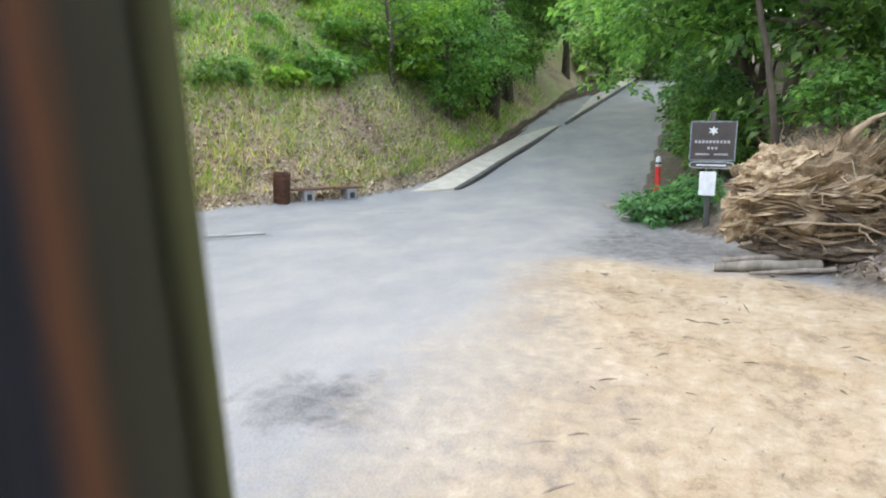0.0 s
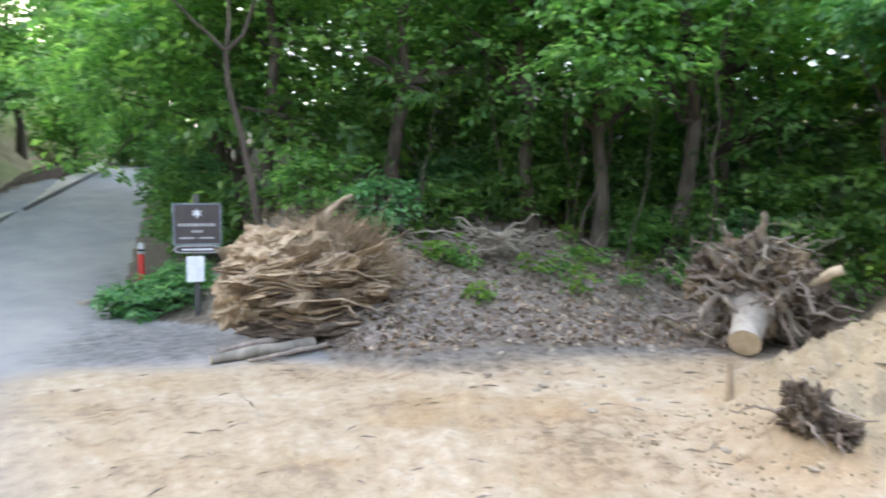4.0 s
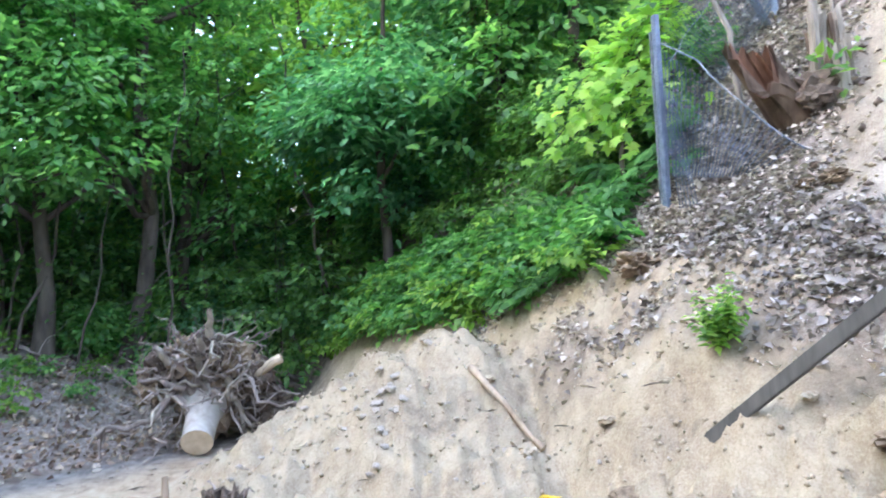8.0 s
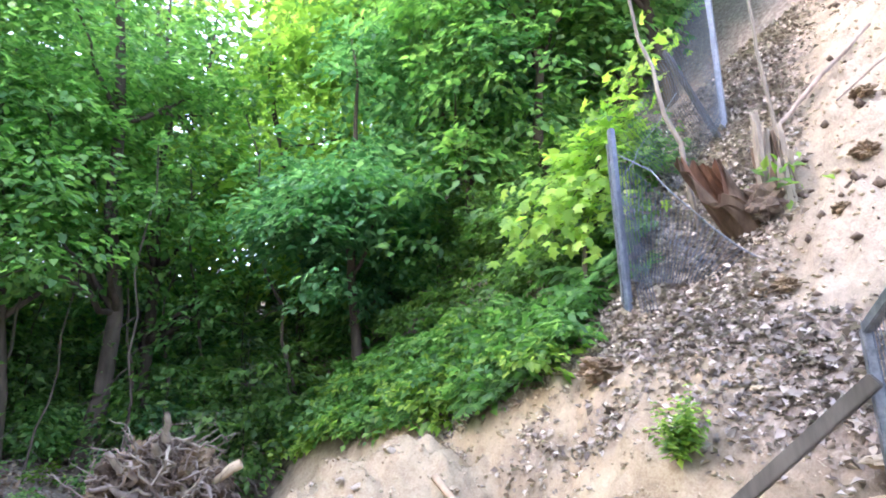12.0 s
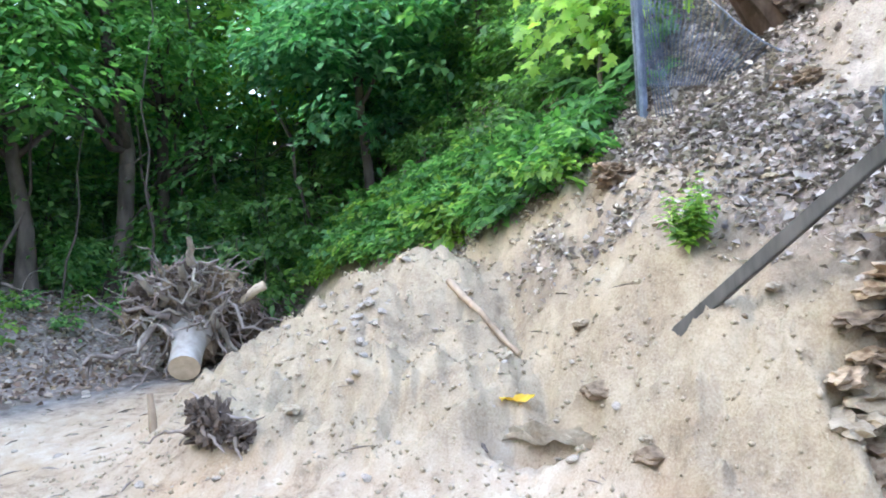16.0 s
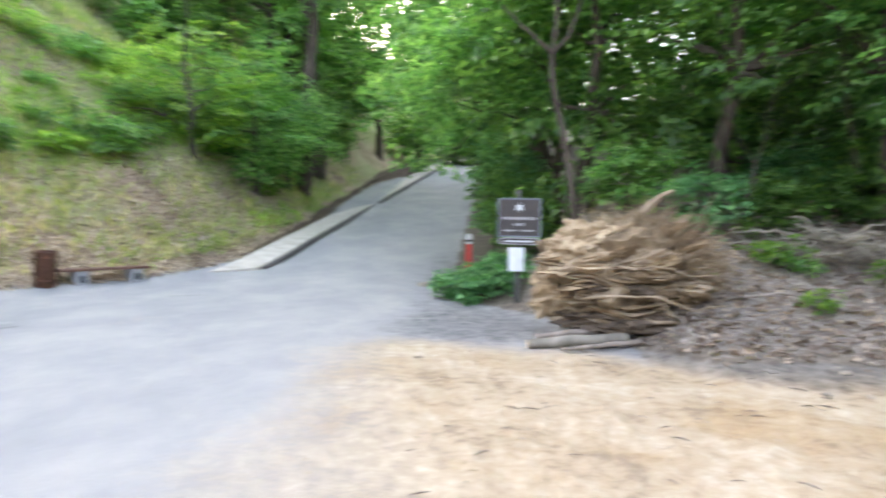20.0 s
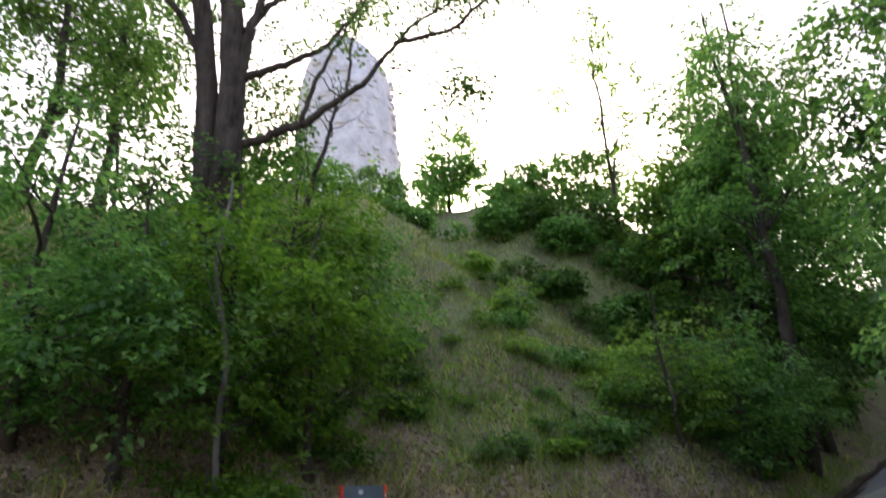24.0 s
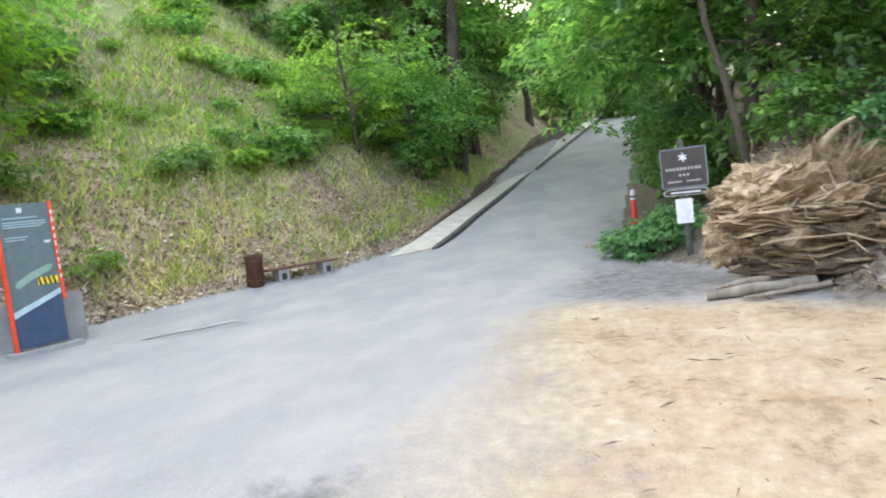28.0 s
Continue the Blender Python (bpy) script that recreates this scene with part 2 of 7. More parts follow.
M_SANDY = worn("caked_sand", (0.22, 0.168, 0.10), (0.44, 0.375, 0.265), 4.0, 0.95, 0, 0.6, 0.03, 0.1, 40)
M_CUT = grain("cut_wood", (0.34, 0.26, 0.16), (0.58, 0.47, 0.32), (6, 6, 6), 2.5, 0.8, 0.3, 0.004)
M_STONE = worn("pale_stone", (0.20, 0.168, 0.128), (0.43, 0.375, 0.30), 12.0, 0.85, 0, 0.4, 0.01, 0.25)
M_KERB = worn("concrete_paving", (0.36, 0.325, 0.27), (0.53, 0.485, 0.41), 3.0, 0.9, 0, 0.3, 0.006, 0.2, 80)
M_KERB_DARK = worn("dark_kerb", (0.045, 0.042, 0.038), (0.12, 0.11, 0.10), 5.0, 0.9, 0, 0.4, 0.01)
M_EDGE = grain("edging_boards", (0.050, 0.035, 0.022), (0.13, 0.095, 0.06), (12, 12, 3), 1.5, 0.9)
M_BALL_SAND = worn("yellow_caked_sand", (0.19, 0.125, 0.07), (0.52, 0.41, 0.27), 6.0, 0.95, 0, 0.9, 0.04, 0.1, 30)
M_FIBRE = grain("root_fibre", (0.12, 0.075, 0.038), (0.42, 0.31, 0.185), (4, 4, 14), 2.0, 0.85, 0.4, 0.004)
M_HOLLOW = grain("rotten_heartwood", (0.035, 0.018, 0.010), (0.20, 0.105, 0.06), (3, 3, 14), 2.0, 0.95, 0.8, 0.012)
M_STRAW_GREY = grain("weathered_splinters", (0.13, 0.11, 0.085), (0.42, 0.37, 0.29), (3, 3, 16), 2.0, 0.9, 0.7, 0.01)
M_GREEN_GRASS = leafy("lush_grass", (0.11, 0.25, 0.03), (0.21, 0.39, 0.055), (0.36, 0.50, 0.12), 0.52)
M_PEELED = grain("peeled_trunk", (0.24, 0.21, 0.17), (0.52, 0.48, 0.42), (4, 4, 14), 1.6, 0.85, 0.5, 0.008)
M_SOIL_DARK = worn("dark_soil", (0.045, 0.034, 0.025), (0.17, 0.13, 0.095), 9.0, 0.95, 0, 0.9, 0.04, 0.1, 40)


# ---- shape of the land ----
BASE = [(-16, -60), (-13, -20), (-11.2, -2), (-9.6, 3.6), (-9.2, 8.2), (-8.6, 11.2), (-7.6, 13.0), (-6.5, 14.9), (-6.1, 16.2), (-2.9, 60), (2.0, 140)]


def bank_distance(x, y):
    """Signed distance to the foot of the left bank, positive up the bank."""
    best = np.full(np.shape(x), 1e9)
    sign = np.ones(np.shape(x))
    for (ax, ay), (bx, by) in zip(BASE, BASE[1:]):
        dx, dy = bx - ax, by - ay
        u = np.clip(((x - ax) * dx + (y - ay) * dy) / (dx * dx + dy * dy), 0, 1)
        d = np.hypot(x - ax - u * dx, y - ay - u * dy)
        side = -(dx * (y - ay) - dy * (x - ax))
        sign = np.where(d < best, np.where(side < 0, 1.0, -1.0), sign)
        best = np.minimum(best, d)
    return best * sign


def softplus(v, k):
    return k * np.logaddexp(0, v / k)


def road_z(y):
    return 0.15 * softplus(y - 15.5, 1.5)


def road_right(y):
    return -0.7 + (y - 14.5) * 0.042


def wave(x, y, s, seed):
    """Smooth sum of sines used as cheap relief."""
    r = np.random.RandomState(seed)
    v = np.zeros(np.shape(x))
    for k in range(7):
        a, p, f = r.uniform(0, 6.28), r.uniform(0, 6.28), s * r.uniform(0.6, 2.2)
        v = v + np.sin((x * np.cos(a) + y * np.sin(a)) * f + p) / 7 ** 0.5
    return v


def fbm(x, y, seed, octaves=4):
    """Value noise in several octaves, 0 to 1."""
    table = np.random.RandomState(seed).uniform(0, 1, (64, 64))
    total, amp, norm = np.zeros(np.shape(x)), 1.0, 0.0
    for _ in range(octaves):
        i, j = np.floor(x).astype(int), np.floor(y).astype(int)
        u, v = x - i, y - j
        u, v = u * u * (3 - 2 * u), v * v * (3 - 2 * v)
        a, b = table[i % 64, j % 64], table[(i + 1) % 64, j % 64]
        c, d = table[i % 64, (j + 1) % 64], table[(i + 1) % 64, (j + 1) % 64]
        total = total + amp * ((a * (1 - u) + b * u) * (1 - v) + (c * (1 - u) + d * u) * v)
        norm, amp, x, y = norm + amp, amp * 0.55, x * 2.03 + 11.3, y * 2.03 + 5.7
    return total / norm


def slope_right(x, y):
    return 0.76 + 1.05 * ((x - 4.05) * 0.74 - (y - 0.25) * 0.67)


def right_axes(x, y):
    """Up the right-hand slope and along it towards the wood."""
    return (x - 4.05) * 0.74 - (y - 0.25) * 0.67, (x - 4.05) * 0.67 + (y - 0.25) * 0.74


def base_height(x, y):
    flat = road_z(y) + 0.02 * wave(x, y, 0.8, 1)
    s = bank_distance(x, y)
    crest = 14 + 5 * np.clip((y - 8) / 10, 0, 1)
    rise = 0.95 * (softplus(s - 0.3, 0.35) - softplus(s - crest, 1.2)) + 0.04 * np.clip(s - crest, 0, 60)
    rise = rise * (1 + 0.05 * wave(x, y, 0.35, 2) * np.clip(s / 3, 0, 1)) + 0.16 * wave(x, y, 1.4, 3) * np.clip(s / 2, 0, 1) + 0.9 * (fbm(x * 0.45, y * 0.45, 71, 5) - 0.5) * np.clip(s / 4 - 0.2, 0, 1)
    floor_start = 6.7 + np.maximum(0, 2.5 - x) * 2.6
    wood = 0.36 * softplus(y - floor_start, 0.5) + 0.05 * wave(x, y, 1.7, 4) * np.clip(y - floor_start, 0, 1)
    wood = np.minimum(wood, 9 + 0.05 * y)
    near_road = road_z(y) + 0.55 * softplus(x - road_right(y) - 0.9, 0.4)
    wood = np.minimum(wood, near_road + 4 * np.clip(12.5 - y, 0, 9))
    right = slope_right(x, y) + 0.07 * wave(x, y, 1.9, 5)
    right = np.where(right > 11, 11 + 0.05 * (right - 11), right)
    right = softplus(right, 0.12)
    pile = 1.42 - 0.52 * np.sqrt((x - 5.7) ** 2 + (y - 2.2) ** 2 + 0.05) + 0.05 * wave(x, y, 3.0, 6)
    pile = softplus(pile, 0.08)
    mound = 0.5 * np.exp(-((x - 4.35) ** 2 / 0.5 + (y + 0.15) ** 2 / 0.35))
    z = np.maximum(flat + softplus(rise * 0 + rise, 0.02) - 0.014, wood + 0.02 * wave(x, y, 0.8, 1))
    gate = np.clip((x - 1.2) / 1.5, 0, 1)
    z = np.maximum(z, right * gate)
    z = np.maximum(z, pile * gate)
    z = z + mound * 0.15
    pit = 0.62 / (1 + np.exp(np.clip((np.hypot(x - 3.28, y + 0.98) - 0.46 - 0.05 * np.sin(6 * np.arctan2(y + 0.98, x - 3.28))) / 0.02, -40, 40)))
    z = z + 4.0 * np.exp(-((x + 16.5) ** 2 + (y - 36) ** 2) / 60) * (x < -4)
    hollow = 0.28 * np.exp(-(((x - 3.77) / 0.10) ** 4 + ((y - 0.86) / 0.34) ** 4))
    return z - np.where(x > 1.5, pit + hollow, 0)


def height(x, y):
    """The land with its lumps, slumps and runnels."""
    x, y = np.asarray(x, float), np.asarray(y, float)
    z = base_height(x, y)
    sand, asphalt, litter, grass = weights(x, y)
    near = np.clip(1.5 - np.hypot(x, y) / 14, 0, 1)
    heap = np.clip(z * 3 - 0.2, 0, 1) * (x > 1)
    z = z + near * sand * (0.25 + 0.75 * heap) * (0.15 * (fbm(x * 3.2, y * 3.2, 31) - 0.5) * 2 + 0.16 * (0.5 - np.abs(fbm(x * 1.5 + 4, y * 1.5, 35) - 0.5) * 3) - 0.05)
    z = z + near * sand * (0.4 + 0.6 * heap) * (0.06 + 0.035 * heap) * (fbm(x * 12, y * 12, 32) - 0.5) * 2
    z = z + near * np.maximum(litter, grass) * (0.08 * (fbm(x * 5, y * 5, 34) - 0.5) + 0.30 * (fbm(x * 1.3, y * 1.3, 36) - 0.5) * np.clip(bank_distance(x, y), 0, 1))
    return z + near * asphalt * (1 - sand) * 0.012 * (fbm(x * 2, y * 2, 33) - 0.5)


def at_ground(x, y, up=0.0):
    return Vector((x, y, float(height(np.array([x]), np.array([y]))[0]) + up))


def raw_mesh(name, verts, faces, materials=(), smooth=False, slots=None):
    """A mesh from arrays; faces all have the same number of corners."""
    verts, faces = np.asarray(verts, np.float32), np.asarray(faces, np.int32)
    me = bpy.data.meshes.new(name)
    n, k = faces.shape
    me.vertices.add(len(verts))
    me.vertices.foreach_set("co", verts.ravel())
    me.loops.add(n * k)
    me.loops.foreach_set("vertex_index", faces.ravel())
    me.polygons.add(n)
    me.polygons.foreach_set("loop_start", np.arange(0, n * k, k, dtype=np.int32))
    if smooth:
        me.polygons.foreach_set("use_smooth", np.ones(n, bool))
    for m in materials:
        me.materials.append(m)
    if slots is not None:
        me.polygons.foreach_set("material_index", np.asarray(slots, np.int32))
    me.update(calc_edges=True)
    return me


def slide_weight(x, y):
    """Where loose sand has slid down the right-hand slope."""
    g, h = right_axes(x, y)
    return np.clip(0.5 + (0.37 * (g - 1.4) - h) * 1.6, 0, 1) * np.clip(0.5 + (g - 1.0) * 2.0, 0, 1) * (x > 1)


def weights(x, y):
    """Where sand, asphalt, leaf litter and grass lie, as plain regions of the plan."""
    s = bank_distance(x, y)
    sand = np.clip(0.5 + ((x + 1.15) + 0.35 * wave(x, y, 0.8, 11)) * 0.6, 0, 1)
    reach = 8.0 - np.clip(x - 1.2, 0, 2) * 0.8 + 0.25 * wave(x, y, 1.3, 13)
    sand = sand * np.clip(0.5 + (reach - y) * 1.0, 0, 1)
    floor_start = 6.4 + np.maximum(0, 2.5 - x) * 1.8 - np.clip(x - 3.5, 0, 3) * 0.35
    forest = np.clip(0.5 + (y - floor_start - 0.5 - 0.5 * (fbm(x * 1.4, y * 1.4, 48) - 0.5)) * 1.2, 0, 1) * np.clip((x - 0.6) * 2, 0, 1)
    sand = sand * (1 - np.clip(0.5 + (y - floor_start) * 1.2, 0, 1) * np.clip((x - 0.6) * 2, 0, 1))
    g, h = right_axes(x, y)
    pile = 1.42 - 0.52 * np.hypot(x - 5.7, y - 2.2)
    slide = np.clip(0.5 + (0.37 * (g - 1.4) - h) * 1.6, 0, 1) * np.clip(0.5 + (g - 1.25) * 2.5, 0, 1)
    litter_right = np.clip(0.5 + (g - 0.45 - 0.35 * np.clip(h, 0, 1.4) + 0.14 * np.clip(h - 1.4, 0, 4)) * 2.0, 0, 1) * (1 - slide) * (x > 1)
    sand = np.maximum(sand * (1 - litter_right), np.clip(0.5 + pile * 1.5, 0, 1) * (pile > -0.3) * np.clip((1.15 - g - 0.05 * h) * 3, 0, 1))
    debris = np.clip(1.2 - np.abs(g - 0.55) * 1.7, 0, 1) * np.clip((h - 0.2) * 2, 0, 1) * np.clip((4.2 - h) * 1.5, 0, 1) * (x > 1)
    sand = sand * (1 - 0.62 * debris * np.clip((fbm(x * 2.6, y * 2.6, 47) - 0.40) * 5, 0, 1))
    sand = np.where(x < -3, 0, sand)
    litter = np.maximum(np.maximum(np.maximum(forest * 0.66, debris * 0.8), litter_right), np.clip(0.5 + (s - 0.1) * 2.0, 0, 1) * np.clip(1.1 - s * 0.10, 0.35, 1))
    grass = np.clip(0.75 * np.exp(-((s - 4.3) / 1.1) ** 2) * np.clip((y - 11) * 0.3, 0, 1) + 0.5 * np.exp(-((s - 0.7) / 0.6) ** 2) * np.clip((y - 14.5) * 0.5, 0, 1) + np.clip(s, 0, 9) * 0.10 - 0.22 + 0.4 * np.clip((y - 13) * 0.4, 0, 1) * np.clip(1.2 - np.abs(s - 2.5) * 0.4, 0, 1) + 0.55 * (fbm(x * 0.55, y * 0.55, 41) - 0.5) * 2, 0, 0.95)
    asphalt = np.where((s < 0.1) & (x < road_right(np.maximum(y, 12.0)) + 0.3 + np.clip(10 - y, 0, 2) * 0.8), 1.0, 0.0)
    asphalt = np.where((s < 0.1) & (x < 1.5 - (y - 9.5) * 0.55) & (y > 8) & (y < 14), 1.0, asphalt)
    asphalt = np.where((x < 6.2) & ((x < 3.0) | (y > 5.2)) & (y < 9.5) & (s < 0.1) & (forest < 0.5), 1.0, asphalt)
    asphalt = asphalt * np.where((x > 1.9) & (y < 9.5), 0.42, 1.0)
    return sand, asphalt * (1 - np.clip(s * 3, 0, 1)), litter, grass


def build_ground():
    radii = np.concatenate([[0.02], np.geomspace(0.5, 70, 330), np.geomspace(80, 900, 12)])
    ang = np.concatenate([np.linspace(radians(-85), radians(115), 680, endpoint=False), np.linspace(radians(115), radians(275), 80, endpoint=False)])
    n_ang = len(ang)
    rr, aa = np.meshgrid(radii, ang, indexing="ij")
    x, y = (rr * np.sin(aa)).ravel(), (rr * np.cos(aa)).ravel()
    z = height(x, y)
    sand, asphalt, litter, grass = weights(x, y)
    nr = len(radii)
    i, j = np.meshgrid(np.arange(nr - 1), np.arange(n_ang), indexing="ij")
    a, b = i * n_ang + j, i * n_ang + (j + 1) % n_ang
    faces = np.stack([a, a + n_ang, b + n_ang, b], -1).reshape(-1, 4)
    me = raw_mesh("ground", np.stack([x, y, z], 1), faces, [M_GROUND], smooth=True)
    dug = np.clip((z - 0.16) * 5, 0, 1) * (x > 1)
    swept = np.exp(-(((x - 0.1) / 1.2) ** 2 + ((y - 9.6) / 1.5) ** 2)) + 0.8 * np.exp(-(((x + 0.2) / 0.9) ** 2 + ((y - 14.5) / 4.5) ** 2)) + 0.9 * np.exp(-(((x + 2.0) / 0.5) ** 2 + ((y - 2.8) / 0.5) ** 2)) + 0.7 * np.clip((x - 1.4) * 2, 0, 1)
    swept = np.clip(swept, 0, 1)
    for name, w in (("slide", slide_weight(x, y)), ("dug", dug), ("swept", swept), ("bank", np.clip(bank_distance(x, y) * 2, 0, 1)), ("sand", sand), ("asphalt", asphalt), ("litter", litter), ("grass", grass)):
        me.attributes.new(name, 'FLOAT', 'POINT').data.foreach_set("value", w.astype(np.float32))
    return tagged(new("ground", me), "sandy and asphalt yard with leaf-littered banks rising round it", "ground", kind="structure")


build_ground()


# ---- helpers for things and parts ----
def thing(name, label, category, group="", kind="", at=(0, 0, 0), turn=0.0):
    ob = new(name)
    ob.empty_display_size = 0.1
    ob.matrix_world = pose(*at, 0, 0, turn)
    return tagged(ob, label, category, group, kind)


def part(name, bm, material, parent, label="", smooth=False):
    """Links a bmesh or a ready mesh as one mesh under a thing; it is given in the parent's own axes."""
    if isinstance(bm, bmesh.types.BMesh):
        me = bpy.data.meshes.new(name)
        bmesh.ops.recalc_face_normals(bm, faces=bm.faces[:])
        for f in bm.faces:
            f.smooth = smooth
        bm.to_mesh(me)
        bm.free()
    else:
        me = bm
    if not me.materials and material:
        me.materials.append(material)
    ob = new(name, me)
    ob.parent = parent
    return tagged(ob, label)


def box(bm, lo, hi, bevel=0.0, m=None):
    """A block between two corners, with worn edges."""
    lo, hi = Vector(lo), Vector(hi)
    r = bmesh.ops.create_cube(bm, size=1.0)
    vs = r["verts"]
    for v in vs:
        v.co = Vector([(lo[i] + hi[i]) / 2 + v.co[i] * (hi[i] - lo[i]) for i in range(3)])
    if bevel:
        es = list({e for v in vs for e in v.link_edges})
        g = bmesh.ops.bevel(bm, geom=es, offset=bevel, segments=2, affect='EDGES')
        vs = list({v for f in g["faces"] for v in f.verts} | {v for v in vs if v.is_valid})
    if m is not None:
        for v in vs:
            v.co = m @ v.co
    return vs


def tube_arrays(points, radii, sides=7):
    """Vertices and quads of a tapered tube along points."""
    P = np.asarray(points, float)
    n = len(P)
    T = np.gradient(P, axis=0)
    T /= np.linalg.norm(T, axis=1, keepdims=True) + 1e-9
    ref = np.array([0.0, 0.0, 1.0]) if abs(T[0][2]) < 0.9 else np.array([1.0, 0.0, 0.0])
    verts = []
    for k in range(n):
        u = np.cross(ref, T[k])
        u /= np.linalg.norm(u) + 1e-9
        v = np.cross(T[k], u)
        a = np.linspace(0, 2 * np.pi, sides, endpoint=False)
        verts.append(P[k] + radii[k] * (np.cos(a)[:, None] * u + np.sin(a)[:, None] * v))
    verts = np.concatenate(verts)
    i, j = np.meshgrid(np.arange(n - 1), np.arange(sides), indexing="ij")
    a, b = i * sides + j, i * sides + (j + 1) % sides
    return verts, np.stack([a, b, b + sides, a + sides], -1).reshape(-1, 4)


def join_arrays(pieces):
    vs, fs, k = [], [], 0
    for v, f in pieces:
        vs.append(v)
        fs.append(f + k)
        k += len(v)
    return np.concatenate(vs), np.concatenate(fs)


def tubes_mesh(name, lines, material, sides=7, smooth=True):
    v, f = join_arrays([tube_arrays(p, r, sides) for p, r in lines])
    return raw_mesh(name, v, f, [material], smooth)


def unit(v):
    return v / (np.linalg.norm(v, axis=-1, keepdims=True) + 1e-9)


def leaf_arrays(c, axis, normal, length, wide=0.62, fold=0.12):
    """Two-sided folded leaves: base points, tip directions, blade normals and lengths as arrays."""
    axis = unit(axis)
    side = unit(np.cross(normal, axis))
    nrm = np.cross(axis, side)
    L = np.asarray(length)[:, None]
    mid = c + axis * L * 0.48
    v = np.stack([c, mid + side * L * wide / 2 + nrm * L * fold, c + axis * L - nrm * L * fold * 0.8, mid - side * L * wide / 2 + nrm * L * fold], 1)
    n = len(c)
    k = np.arange(n)[:, None] * 4
    f = np.stack([k + [0, 1, 2], k + [0, 2, 3]], 1).reshape(-1, 3)
    return v.reshape(-1, 3), f


def blade_arrays(c, axis, normal, length, wide=0.62, fold=0.10):
    """Pointed oval leaves with six corners, folded along the rib and bowed to the tip."""
    axis = unit(axis)
    side = unit(np.cross(normal, axis))
    nrm = np.cross(axis, side)
    L = np.asarray(length)[:, None]

    def corner(u, s, up):
        return c + axis * L * u + side * L * wide * s + nrm * L * up
    v = np.stack([c, corner(0.28, 0.46, fold), corner(0.68, 0.36, fold * 0.6), corner(1.0, 0, -fold), corner(0.68, -0.36, fold * 0.6), corner(0.28, -0.46, fold)], 1)
    k = np.arange(len(c))[:, None] * 6
    f = np.stack([k + [0, 1, 2], k + [0, 2, 3], k + [0, 3, 4], k + [0, 4, 5]], 1).reshape(-1, 3)
    return v.reshape(-1, 3), f


def bent(rng, a, b, wobble, n=7):
    """A crooked line from a to b."""
    a, b = np.asarray(a, float), np.asarray(b, float)
    u = np.linspace(0, 1, n)[:, None]
    off = np.cumsum(rng.normal(0, 1, (n, 3)), 0)
    off -= u * off[-1] + (1 - u) * off[0]
    return a + (b - a) * u + off * wobble * np.linalg.norm(b - a) / n


def sprays(rng, centers, out, n_each, radius, size, droop=0.5, flat=0.35, blade=leaf_arrays):
    """Leaves in flat drooping layers, each fanned out along a twig."""
    m = len(centers)
    o1 = unit(out * np.array([1, 1, 0.35]) + rng.normal(0, 0.25, (m, 3)) * [1, 1, 0.5])
    s1 = unit(np.cross(np.array([0, 0, 1.0]), o1) + np.array([0, 0, 1.0]) * rng.normal(0, 0.45 * flat + 0.12, (m, 1)))
    o, side = np.repeat(o1, n_each, 0), np.repeat(s1, n_each, 0)
    up = np.cross(o, side)
    r = np.repeat(radius, n_each)[:, None]
    n = m * n_each
    u = rng.uniform(-1, 1, (n, 1))
    w = rng.normal(0, 0.42, (n, 1)) * (1.05 - 0.45 * u)
    p = np.repeat(centers, n_each, 0) + o * u * r * 0.75 + side * w * r * 0.8 + up * rng.normal(0, 0.32 * flat, (n, 1)) * r
    p[:, 2] -= (droop * r * (0.45 * np.maximum(u, 0) ** 2 + 0.4 * w * w))[:, 0]
    axis = o * 0.7 + side * np.sign(w) * 0.65 + rng.normal(0, 0.28, (n, 3))
    axis[:, 2] -= rng.uniform(0.1, 0.55, n)
    nrm = up + o * 0.25 + rng.normal(0, 0.30, (n, 3))
    return blade(p, axis, nrm, size * rng.uniform(0.6, 1.3, n))


